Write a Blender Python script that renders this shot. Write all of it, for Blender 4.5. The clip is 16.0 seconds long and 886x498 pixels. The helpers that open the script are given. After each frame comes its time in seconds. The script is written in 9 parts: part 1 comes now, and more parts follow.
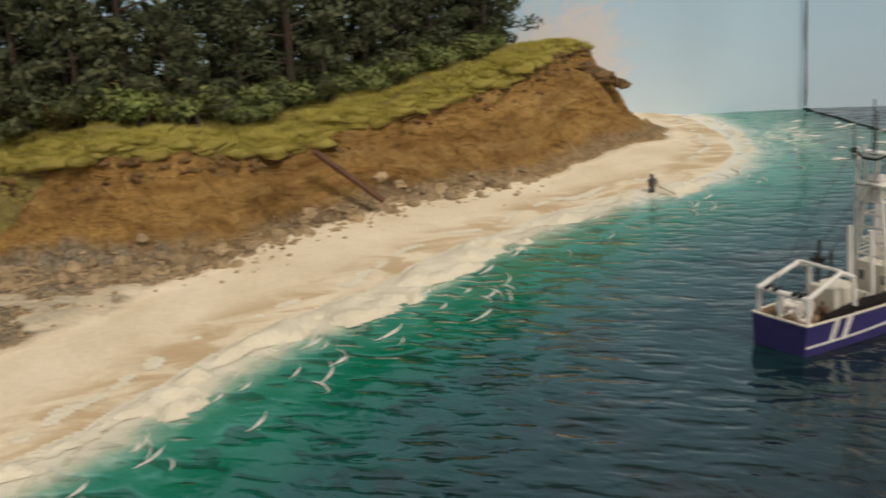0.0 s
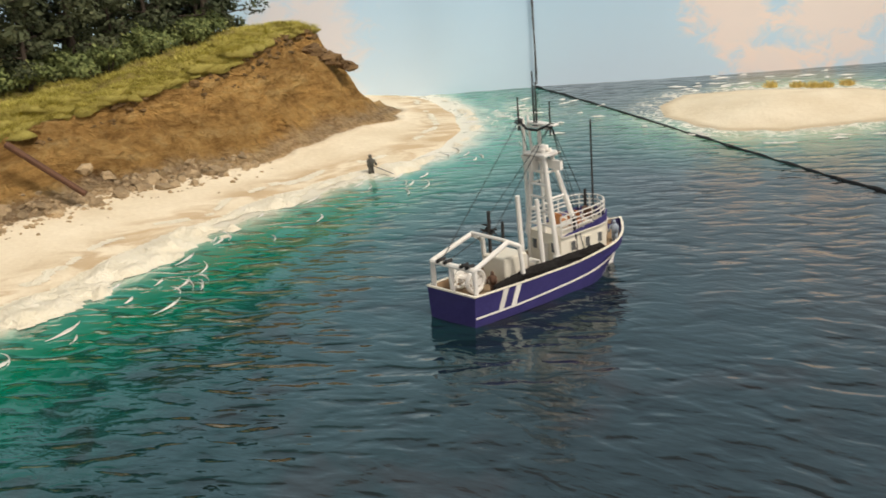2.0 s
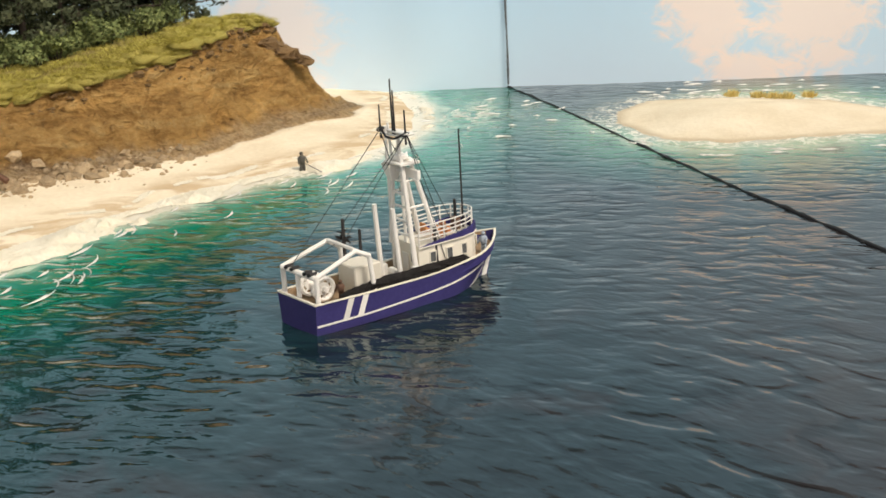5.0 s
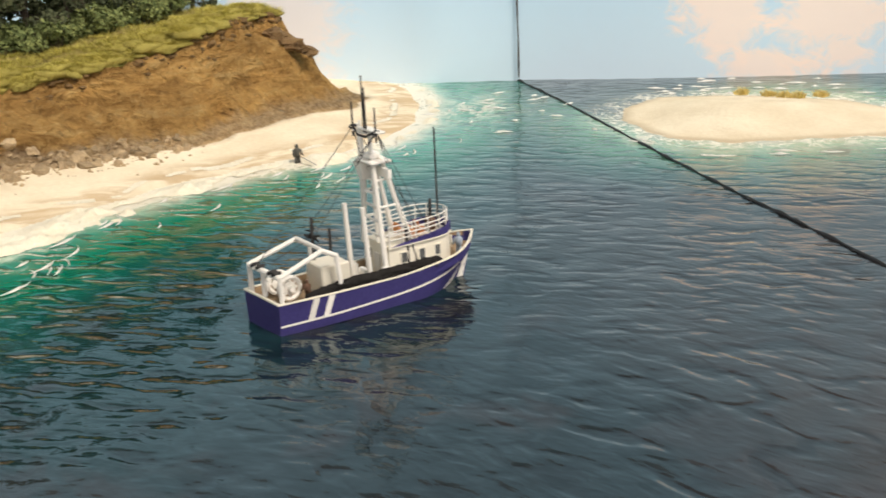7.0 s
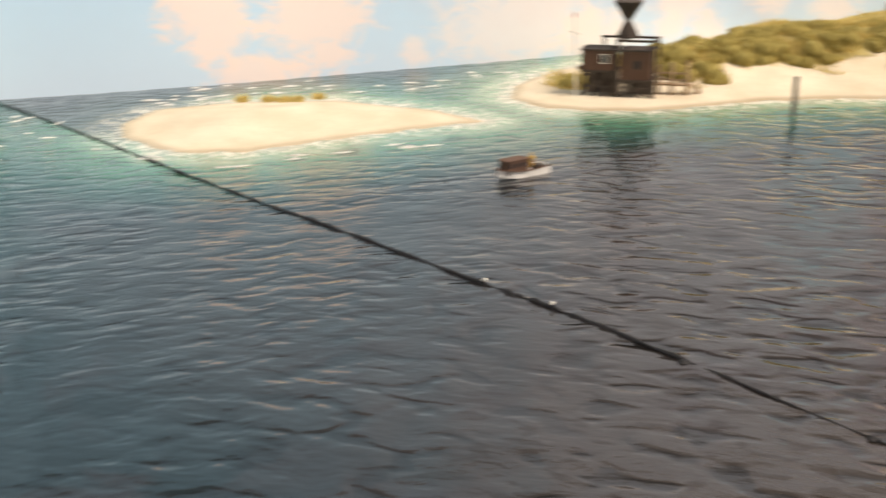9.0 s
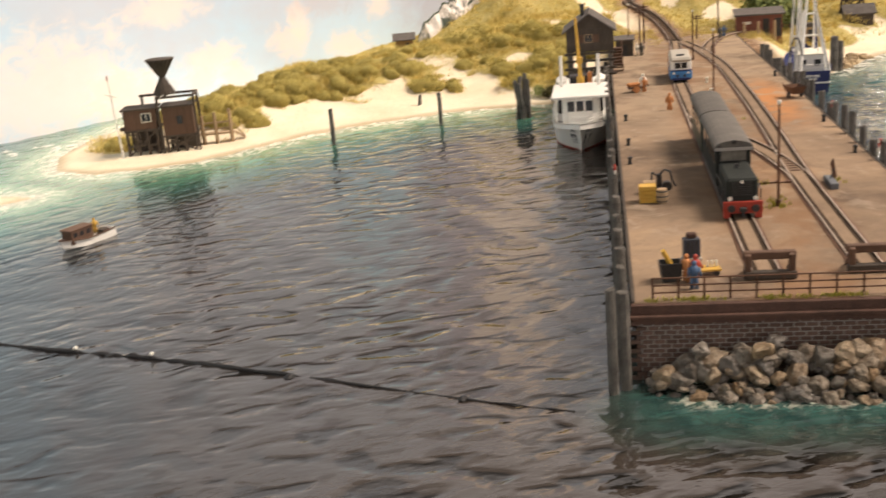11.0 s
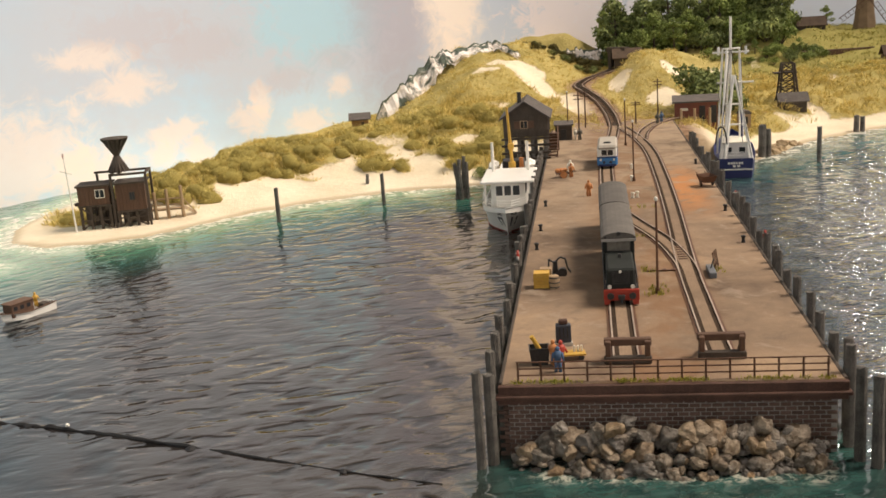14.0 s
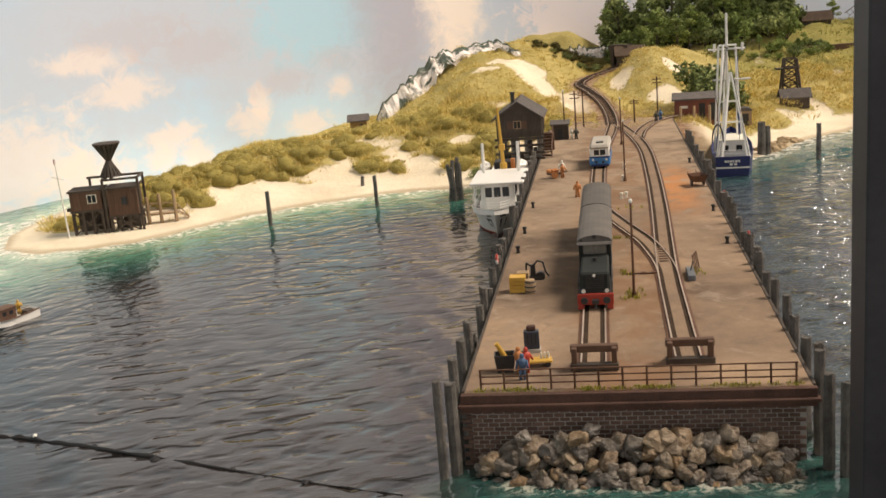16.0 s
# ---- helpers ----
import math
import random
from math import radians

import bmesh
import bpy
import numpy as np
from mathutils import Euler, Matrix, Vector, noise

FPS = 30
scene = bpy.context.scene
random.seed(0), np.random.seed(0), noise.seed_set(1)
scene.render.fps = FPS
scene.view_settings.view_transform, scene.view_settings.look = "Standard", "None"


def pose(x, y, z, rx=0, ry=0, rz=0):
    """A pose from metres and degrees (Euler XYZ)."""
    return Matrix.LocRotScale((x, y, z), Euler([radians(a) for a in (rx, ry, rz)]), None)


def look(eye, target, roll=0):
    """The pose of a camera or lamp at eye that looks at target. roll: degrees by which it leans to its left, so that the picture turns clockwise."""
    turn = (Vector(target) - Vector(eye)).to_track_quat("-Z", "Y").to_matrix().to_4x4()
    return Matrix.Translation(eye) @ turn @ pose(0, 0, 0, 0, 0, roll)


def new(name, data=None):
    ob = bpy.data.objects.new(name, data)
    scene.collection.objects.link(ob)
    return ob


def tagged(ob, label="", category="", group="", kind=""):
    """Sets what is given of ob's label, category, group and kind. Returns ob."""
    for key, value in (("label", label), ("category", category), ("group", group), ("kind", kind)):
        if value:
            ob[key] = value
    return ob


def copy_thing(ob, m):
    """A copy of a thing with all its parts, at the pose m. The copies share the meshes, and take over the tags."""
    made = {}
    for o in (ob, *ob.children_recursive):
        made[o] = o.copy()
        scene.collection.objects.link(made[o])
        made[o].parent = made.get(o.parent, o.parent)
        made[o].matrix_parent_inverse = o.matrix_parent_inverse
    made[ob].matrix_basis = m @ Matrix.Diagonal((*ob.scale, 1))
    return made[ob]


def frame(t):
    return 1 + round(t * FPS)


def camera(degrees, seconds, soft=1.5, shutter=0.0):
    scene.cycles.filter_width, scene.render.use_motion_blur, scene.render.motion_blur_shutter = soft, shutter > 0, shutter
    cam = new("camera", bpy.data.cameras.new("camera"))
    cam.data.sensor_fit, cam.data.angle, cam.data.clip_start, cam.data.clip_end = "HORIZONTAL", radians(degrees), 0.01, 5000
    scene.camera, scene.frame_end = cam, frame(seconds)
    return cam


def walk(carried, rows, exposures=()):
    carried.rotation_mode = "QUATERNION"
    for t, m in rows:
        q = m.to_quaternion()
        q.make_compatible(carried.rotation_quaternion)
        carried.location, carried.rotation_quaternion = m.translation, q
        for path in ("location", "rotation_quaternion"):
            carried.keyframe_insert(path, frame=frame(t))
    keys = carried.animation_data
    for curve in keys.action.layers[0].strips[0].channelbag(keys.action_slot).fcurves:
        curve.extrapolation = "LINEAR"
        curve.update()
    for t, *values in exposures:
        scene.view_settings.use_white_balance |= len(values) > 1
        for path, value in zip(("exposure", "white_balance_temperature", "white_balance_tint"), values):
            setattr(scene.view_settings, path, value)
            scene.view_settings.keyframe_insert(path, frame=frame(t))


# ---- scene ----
# A harbour diorama on a model railway, built at its true size. Lengths below are in centimetres; K turns them into metres.
K = 0.01

CAM_ROWS = [
    (0, (-6.317, -92.366, 33.035), (-8.11, -91.673, 32.481), -4.8),
    (0.5, (-5.504, -89.138, 32.737), (-7.247, -88.337, 32.172), -4.7),
    (1, (-5.093, -85.295, 32.121), (-6.78, -84.387, 31.544), -4.4),
    (1.5, (-3.745, -82.941, 31.269), (-5.391, -81.968, 30.682), -4.5),
    (2, (-2.888, -82.161, 31.06), (-4.502, -81.146, 30.457), -4.7),
    (2.5, (-2.785, -81.443, 30.893), (-4.377, -80.398, 30.282), -4.8),
    (3, (-1.656, -78.298, 30.483), (-3.238, -77.241, 29.864), -5.1),
    (3.5, (-0.121, -76.466, 30.814), (-1.721, -75.436, 30.198), -5.0),
    (4, (2.72, -73.512, 31.357), (1.124, -72.473, 30.746), -4.1),
    (4.5, (4.121, -70.635, 31.136), (2.499, -69.634, 30.531), -3.6),
    (4.7, (4.405, -69.225, 31.151), (2.76, -68.261, 30.545), -3.6),
    (6.8, (5.281, -62.825, 31.578), (3.585, -61.974, 30.945), -2.7),
    (7, (5.507, -61.995, 31.427), (3.817, -61.134, 30.794), -2.7),
    (7.5, (6.399, -60.582, 31.178), (4.732, -59.678, 30.545), -2.9),
    (8, (6.965, -60.459, 31.024), (5.39, -59.401, 30.391), -2.8),
    (8.5, (2.17, -62.051, 31.177), (0.821, -60.728, 30.519), -1.6),
    (9, (-1.825, -60.862, 30.973), (-2.887, -59.298, 30.321), -1.1),
    (9.5, (-3.531, -61.788, 29.616), (-4.354, -60.083, 28.97), -0.4),
    (10, (-2.512, -64.212, 30.087), (-3.12, -62.418, 29.447), -1.4),
    (10.2, (-2.617, -64.551, 30.112), (-3.137, -62.727, 29.478), -2.2),
    (12.3, (1.139, -65.442, 31.269), (0.958, -63.528, 30.719), -4.3),
    (12.5, (0.3, -64.963, 30.808), (0.143, -63.044, 30.264), -3.5),
    (13, (2.605, -64.17, 31.278), (2.419, -62.242, 30.781), -3.4),
    (13.5, (4.627, -67.483, 32.234), (4.358, -65.558, 31.763), -3.9),
    (14, (6.919, -70.329, 33.272), (6.637, -68.407, 32.798), -4.1),
    (14.5, (8.122, -70.657, 33.625), (7.807, -68.737, 33.161), -4.2),
    (15, (8.794, -69.899, 33.776), (8.489, -67.981, 33.298), -4.3),
    (15.5, (9.627, -69.064, 33.391), (9.321, -67.147, 32.909), -4.3),
    (16, (10.918, -68.405, 33.199), (10.599, -66.488, 32.725), -4.9),
]


def cm(p):
    return tuple(c * K for c in p)


cam = camera(46, 16.0, soft=1.6, shutter=0.7)
walk(cam, [(t, look(cm(e), cm(g), r)) for t, e, g, r in CAM_ROWS], exposures=[
    (0.0, -0.76, 6250, 11), (0.6, -0.66, 6200, 11), (1.6, -0.40, 6150, 11), (3.0, -0.12, 6150, 11), (4.0, -0.13, 6150, 11), (7.5, -0.06, 6150, 11),
    (9.0, 0.06, 6400, 15), (10.0, 0.28, 6650, 16), (12.5, 0.20, 6600, 14), (14.5, 0.03, 6500, 13), (16.0, 0.02, 6450, 13)])

# ---- light: the layout's ceiling lighting and one strong spotlight beyond the pier ----
world = bpy.data.worlds.new("exhibition_hall")
scene.world = world
world.use_nodes = True
_wt = world.node_tree
_up = _wt.nodes.new("ShaderNodeSeparateXYZ")
_wt.links.new(_wt.nodes.new("ShaderNodeTexCoord").outputs["Generated"], _up.inputs[0])
_fade = _wt.nodes.new("ShaderNodeMapRange")
_fade.interpolation_type = "SMOOTHSTEP"
for _k, _v in (("From Min", 0.42), ("From Max", 0.78), ("To Min", 0.86), ("To Max", 0.20)):
    _fade.inputs[_k].default_value = _v
_wt.links.new(_up.outputs[2], _fade.inputs["Value"])
_wt.links.new(_fade.outputs[0], _wt.nodes["Background"].inputs["Strength"])
_wt.nodes["Background"].inputs["Color"].default_value = (1.0, 0.925, 0.85, 1)
sun = new("ceiling_light", bpy.data.lights.new("ceiling_light", "SUN"))
sun.data.energy, sun.data.angle, sun.data.color = 4.1, radians(22), (1.0, 0.87, 0.72)
sun.matrix_world = look((0, 0, 0), (-0.60, -0.14, -0.79))
spot = new("spotlight", bpy.data.lights.new("spotlight", "AREA"))
spot.data.size, spot.data.energy, spot.data.color, spot.data.spread = 4 * K, 2200 * K * K, (1.0, 0.95, 0.86), radians(64)
spot.matrix_world = look(cm((90, 232, 56)), cm((40, 45, 0)))


# ---- mesh helpers ----
def B():
    return bmesh.new()


def part(name, bm, mat, parent=None, label="", smooth=False, kind=""):
    me = bpy.data.meshes.new(name)
    bm.transform(Matrix.Scale(K, 4))
    bm.normal_update()
    bm.to_mesh(me)
    bm.free()
    if mat:
        me.materials.append(mat)
    if smooth:
        me.shade_smooth()
    ob = new(name, me)
    if parent:
        ob.parent = parent
    return tagged(ob, label, kind=kind)


def thing(name, label, category, x=0, y=0, z=0, rz=0, group="", kind="", rx=0, ry=0):
    ob = new(name)
    ob.empty_display_size = 0.01
    ob.matrix_world = pose(x * K, y * K, z * K, rx, ry, rz)
    return tagged(ob, label, category, group, kind)


def single(name, bm, mat, label, category, x=0, y=0, z=0, rz=0, group="", kind="", smooth=False):
    ob = part(name, bm, mat, None, label, smooth, kind)
    ob.matrix_world = pose(x * K, y * K, z * K, 0, 0, rz)
    return tagged(ob, "", category, group)


def at(ob, x, y, z, rz=0):
    return copy_thing(ob, pose(x * K, y * K, z * K, 0, 0, rz))


def shared(name, ob, parent, x, y, z, rx=0, ry=0, rz=0, s=(1, 1, 1)):
    """Another object on the mesh of ob, under parent."""
    o = new(name, ob.data)
    o.parent = parent
    o.matrix_basis = pose(x * K, y * K, z * K, rx, ry, rz) @ Matrix.Diagonal((*s, 1))
    return o


def box(bm, x0, x1, y0, y1, z0, z1, bevel=0.0, m=None):
    vs = [bm.verts.new((x, y, z)) for x in (x0, x1) for y in (y0, y1) for z in (z0, z1)]
    fs = [bm.faces.new([vs[i] for i in q]) for q in ((0, 1, 3, 2), (4, 6, 7, 5), (0, 4, 5, 1), (2, 3, 7, 6), (0, 2, 6, 4), (1, 5, 7, 3))]
    if bevel:
        es = list({e for f in fs for e in f.edges})
        r = bmesh.ops.bevel(bm, geom=es, offset=bevel, segments=1, affect="EDGES")
        vs = list({v for f in r["faces"] for v in f.verts})
    if m is not None:
        for v in vs:
            v.co = m @ v.co
    return vs


def rod(bm, p, q, r0, r1=None, seg=8):
    """A round bar from p to q."""
    p, q, r1 = Vector(p), Vector(q), r0 if r1 is None else r1
    turn = (q - p).to_track_quat("Z", "Y")
    ring = [Vector((math.cos(2 * math.pi * i / seg), math.sin(2 * math.pi * i / seg), 0)) for i in range(seg)]
    a = [bm.verts.new(p + turn @ (c * r0)) for c in ring]
    b = [bm.verts.new(q + turn @ (c * r1)) for c in ring]
    for i in range(seg):
        bm.faces.new((a[i], a[(i + 1) % seg], b[(i + 1) % seg], b[i]))
    bm.faces.new(a[::-1])
    bm.faces.new(b)
    return a + b


def tube(bm, pts, r, seg=7):
    for p, q in zip(pts, pts[1:]):
        rod(bm, p, q, r, r, seg)


def beam(bm, p, q, w, h):
    """A square bar from p to q."""
    p, q = Vector(p), Vector(q)
    d = (q - p).normalized()
    side = d.cross(Vector((0, 0, 1)))
    side = (Vector((1, 0, 0)) if side.length < 0.05 else side.normalized()) * w / 2
    up = side.cross(d).normalized() * h / 2
    a = [bm.verts.new(p + s * side + u * up) for s, u in ((-1, -1), (1, -1), (1, 1), (-1, 1))]
    b = [bm.verts.new(q + s * side + u * up) for s, u in ((-1, -1), (1, -1), (1, 1), (-1, 1))]
    for i in range(4):
        bm.faces.new((a[i], a[(i + 1) % 4], b[(i + 1) % 4], b[i]))
    bm.faces.new(a[::-1])
    bm.faces.new(b)


def prism(bm, poly, z0, z1):
    """Extrudes a plan outline (counter-clockwise)."""
    a = [bm.verts.new((x, y, z0)) for x, y in poly]
    b = [bm.verts.new((x, y, z1)) for x, y in poly]
    n = len(poly)
    for i in range(n):
        bm.faces.new((a[i], a[(i + 1) % n], b[(i + 1) % n], b[i]))
    bm.faces.new(a[::-1])
    bm.faces.new(b)


def side_prism(bm, poly, x0, x1):
    """Extrudes an outline in y and z along x."""
    a = [bm.verts.new((x0, y, z)) for y, z in poly]
    b = [bm.verts.new((x1, y, z)) for y, z in poly]
    n = len(poly)
    for i in range(n):
        bm.faces.new((a[i], a[(i + 1) % n], b[(i + 1) % n], b[i]))
    bm.faces.new(a[::-1])
    bm.faces.new(b)
    bmesh.ops.recalc_face_normals(bm, faces=bm.faces)


def lathe(bm, prof, x=0, y=0, seg=12):
    rings = [[bm.verts.new((x + r * math.cos(2 * math.pi * i / seg), y + r * math.sin(2 * math.pi * i / seg), z)) for i in range(seg)] for r, z in prof]
    for a, b in zip(rings, rings[1:]):
        for i in range(seg):
            bm.faces.new((a[i], a[(i + 1) % seg], b[(i + 1) % seg], b[i]))
    bm.faces.new(rings[0][::-1])
    bm.faces.new(rings[-1])


def boulder(bm, r, seed, sx=1, sy=1, sz=0.75, sub=2, rough=0.35, facet=0.85):
    g = bmesh.ops.create_icosphere(bm, subdivisions=sub, radius=1)["verts"]
    for v in g:
        n = noise.noise(v.co * 1.1 + Vector((seed * 7.3, seed, 0))) * rough * 1.6 + noise.noise(v.co * 2.7 + Vector((seed, 3.1 * seed, 5))) * rough * 0.7
        c = v.co * (1 + n)
        # flat broken facets
        for k in range(4):
            d = Vector((math.sin(seed * 3 + k * 1.9), math.cos(seed * 5 + k * 2.7), math.sin(seed + k * 4.1))).normalized()
            over = c.dot(d) - 0.72
            if over > 0:
                c -= d * over * facet
        v.co = Vector((c.x * sx, c.y * sy, c.z * sz)) * r
    return g


# ---- materials ----
def material(name, rough=0.7, metal=0.0, spec=0.3):
    mat = bpy.data.materials.new(name)
    mat.use_nodes = True
    n = mat.node_tree.nodes
    b = n["Principled BSDF"]
    b.inputs["Roughness"].default_value, b.inputs["Metallic"].default_value = rough, metal
    b.inputs["Specular IOR Level"].default_value = spec
    return mat, mat.node_tree, b


def node(tree, kind, ins=None, operation="", data_type="", blend_type="", interpolation_type="", attribute_name=""):
    n = tree.nodes.new(kind)
    if operation:
        n.operation = operation
    if data_type:
        n.data_type = data_type
    if blend_type:
        n.blend_type = blend_type
    if interpolation_type:
        n.interpolation_type = interpolation_type
    if attribute_name:
        n.attribute_name = attribute_name
    for k, v in (ins or {}).items():
        if isinstance(v, bpy.types.NodeSocket):
            tree.links.new(v, n.inputs[k])
        else:
            n.inputs[k].default_value = v
    return n


def coords(tree):
    """Coordinates in centimetres."""
    c = node(tree, "ShaderNodeTexCoord").outputs["Object"]
    return node(tree, "ShaderNodeVectorMath", {0: c, 1: (1 / K,) * 3}, operation="MULTIPLY").outputs[0]


def ramp(tree, fac, stops, inter="LINEAR"):
    r = node(tree, "ShaderNodeValToRGB", {"Fac": fac})
    r.color_ramp.interpolation = inter
    e = r.color_ramp.elements
    while len(e) < len(stops):
        e.new(0.5)
    for el, (p, c) in zip(e, stops):
        el.position = p
        el.color = (*c, 1) if len(c) == 3 else c
    return r.outputs["Color"]


def nz(tree, co, scale, detail=4, rough=0.55, dist=0.0, stretch=None):
    if stretch:
        co = node(tree, "ShaderNodeVectorMath", {0: co, 1: stretch}, operation="MULTIPLY").outputs[0]
    return node(tree, "ShaderNodeTexNoise", {"Vector": co, "Scale": scale, "Detail": detail, "Roughness": rough, "Distortion": dist}).outputs["Fac"]


def mix(tree, fac, a, b, mode="MIX"):
    m = node(tree, "ShaderNodeMix", data_type="RGBA", blend_type=mode)
    for k, v in ((0, fac), (6, a), (7, b)):
        if isinstance(v, bpy.types.NodeSocket):
            tree.links.new(v, m.inputs[k])
        else:
            m.inputs[k].default_value = v if k == 0 or len(v) == 4 else (*v, 1)
    return m.outputs[2]


def calc(tree, op, a, b=0.0, c=None):
    n = node(tree, "ShaderNodeMath", operation=op)
    for k, v in ((0, a), (1, b), (2, c)):
        if v is None:
            continue
        if isinstance(v, bpy.types.NodeSocket):
            tree.links.new(v, n.inputs[k])
        else:
            n.inputs[k].default_value = v
    return n.outputs[0]


def span(tree, v, a, b):
    """0 to 1 as v goes from a to b, smooth."""
    n = node(tree, "ShaderNodeMapRange", {"Value": v, "From Min": a, "From Max": b}, interpolation_type="SMOOTHSTEP")
    return n.outputs[0]


def bump(tree, b, height, dist, strength=1.0):
    n = node(tree, "ShaderNodeBump", {"Height": height, "Distance": dist * K, "Strength": strength})
    tree.links.new(n.outputs[0], b.inputs["Normal"])


def attr(tree, name):
    return node(tree, "ShaderNodeAttribute", attribute_name=name).outputs["Fac"]


def worn(name, c, c2, rough=0.6, scale=2.0, metal=0.0, spec=0.3, relief=0.02, grain=None, spread=0.35, var=0.15):
    """Paint, wood or stone with stains at two scales; grain stretches the fine one."""
    mat, t, b = material(name, rough, metal, spec)
    co = coords(t)
    big = nz(t, co, scale * 0.25, 5, 0.6)
    fine = nz(t, co, scale * 2.5, 4, 0.6, stretch=grain)
    f = calc(t, "ADD", calc(t, "MULTIPLY", big, 0.55), calc(t, "MULTIPLY", fine, 0.45))
    col = mix(t, span(t, f, 0.5 - spread, 0.5 + spread), c, c2)
    rnd = node(t, "ShaderNodeObjectInfo").outputs["Random"]
    col = mix(t, 1.0, col, ramp(t, rnd, [(0, (1 - var,) * 3), (1, (1 + var * 0.6,) * 3)]), "MULTIPLY")
    t.links.new(col, b.inputs["Base Color"])
    if relief:
        bump(t, b, fine, relief)
    return mat


M_WOOD_DARK = worn("weathered_dark_wood", (0.035, 0.028, 0.022), (0.11, 0.085, 0.065), 0.8, 3, grain=(4, 4, 0.5))
M_WOOD_BROWN = worn("brown_wood", (0.075, 0.04, 0.025), (0.17, 0.10, 0.065), 0.75, 3, grain=(4, 4, 0.5))
M_WOOD_PALE = worn("pale_wood", (0.30, 0.20, 0.11), (0.45, 0.33, 0.20), 0.75, 3)
M_PILE = worn("piling_timber", (0.05, 0.046, 0.04), (0.28, 0.255, 0.22), 0.85, 3, grain=(5, 5, 0.4), relief=0.15, spread=0.25)
M_STEEL_RUST = worn("rusty_iron", (0.065, 0.034, 0.022), (0.18, 0.09, 0.05), 0.65, 4, metal=0.2)
M_STEEL_DARK = worn("dark_iron", (0.02, 0.02, 0.022), (0.07, 0.065, 0.06), 0.5, 4, metal=0.3)
M_RAILTOP = worn("polished_rail", (0.28, 0.215, 0.165), (0.50, 0.41, 0.33), 0.6, 5, metal=0.1)
M_WHITE = worn("white_paint", (0.76, 0.73, 0.66), (0.90, 0.88, 0.82), 0.4, 2, spec=0.4, relief=0.005, spread=0.5)
M_CREAM = worn("cream_paint", (0.72, 0.67, 0.54), (0.87, 0.83, 0.71), 0.5, 2, relief=0.005, spread=0.5)
M_BLUE = worn("blue_hull_paint", (0.030, 0.026, 0.115), (0.058, 0.050, 0.19), 0.55, 1.5, relief=0.02)
M_NAVY = worn("navy_hull_paint", (0.02, 0.025, 0.09), (0.04, 0.05, 0.14), 0.45, 1.5, relief=0.01)
M_SKYBLUE = worn("light_blue_paint", (0.04, 0.16, 0.38), (0.07, 0.24, 0.50), 0.4, 2, relief=0.004)
M_RED = worn("red_paint", (0.30, 0.035, 0.02), (0.48, 0.07, 0.045), 0.45, 3, relief=0.006)
M_LOCO = worn("dark_grey_green_paint", (0.016, 0.019, 0.017), (0.035, 0.038, 0.034), 0.8, 3, spec=0.15, relief=0.005)
M_ROOFGREY = worn("grey_carriage_roof", (0.075, 0.068, 0.060), (0.155, 0.14, 0.122), 0.85, 2, relief=0.01)
M_ROOFWOOD = worn("grey_board_roof", (0.065, 0.056, 0.05), (0.16, 0.14, 0.125), 0.85, 3, grain=(0.5, 5, 5), relief=0.04)
M_YELLOW = worn("yellow_paint", (0.46, 0.26, 0.035), (0.66, 0.41, 0.08), 0.5, 3, relief=0.006)
M_ORANGE = worn("orange_cloth", (0.40, 0.15, 0.05), (0.60, 0.27, 0.10), 0.7, 4)
M_BLACK = worn("black_rubber", (0.010, 0.010, 0.011), (0.035, 0.034, 0.033), 0.6, 5)
M_NET = worn("black_fishing_net", (0.008, 0.008, 0.008), (0.045, 0.04, 0.036), 0.9, 12, relief=0.2)
M_BRICK = worn("brown_brick", (0.075, 0.047, 0.036), (0.21, 0.13, 0.10), 0.85, 3, relief=0.05, var=0.35)
M_MORTAR = worn("grey_mortar", (0.30, 0.275, 0.245), (0.48, 0.45, 0.40), 0.95, 5)
M_COPING = worn("dark_red_coping", (0.04, 0.024, 0.018), (0.16, 0.085, 0.062), 0.85, 3)
M_REDBRICK = worn("red_brick_wall", (0.16, 0.055, 0.035), (0.27, 0.11, 0.075), 0.85, 5)
M_ROCK, _t, _b = material("granite_boulder", 0.5, 0, 0.4)
_co = coords(_t)
_f1, _f2 = nz(_t, _co, 0.9, 5, 0.65), nz(_t, _co, 4.5, 5, 0.65)
_hue = ramp(_t, node(_t, "ShaderNodeObjectInfo").outputs["Random"], [(0.0, (0.13, 0.12, 0.11)), (0.2, (0.20, 0.175, 0.14)), (0.4, (0.38, 0.24, 0.105)), (0.55, (0.26, 0.245, 0.22)), (0.75, (0.36, 0.26, 0.145)), (1.0, (0.24, 0.22, 0.19))])
_c = mix(_t, span(_t, _f1, 0.35, 0.7), mix(_t, 1.0, _hue, (0.40, 0.35, 0.29), "MULTIPLY"), mix(_t, 0.12, _hue, (0.60, 0.54, 0.46)))
_c = mix(_t, calc(_t, "MULTIPLY", span(_t, _f2, 0.5, 0.7), 0.5), _c, (0.05, 0.045, 0.035))
_t.links.new(_c, _b.inputs["Base Color"])
bump(_t, _b, calc(_t, "ADD", _f1, calc(_t, "MULTIPLY", _f2, 0.4)), 0.25)
M_CLOD = worn("brown_clay_clod", (0.22, 0.155, 0.085), (0.58, 0.44, 0.26), 0.95, 2, relief=0.2, var=0.4)
M_FIGSKIN = worn("figure_plastic", (0.35, 0.18, 0.10), (0.55, 0.33, 0.22), 0.6, 5)
M_DENIM = worn("figure_blue_plastic", (0.05, 0.09, 0.17), (0.10, 0.17, 0.28), 0.7, 5)
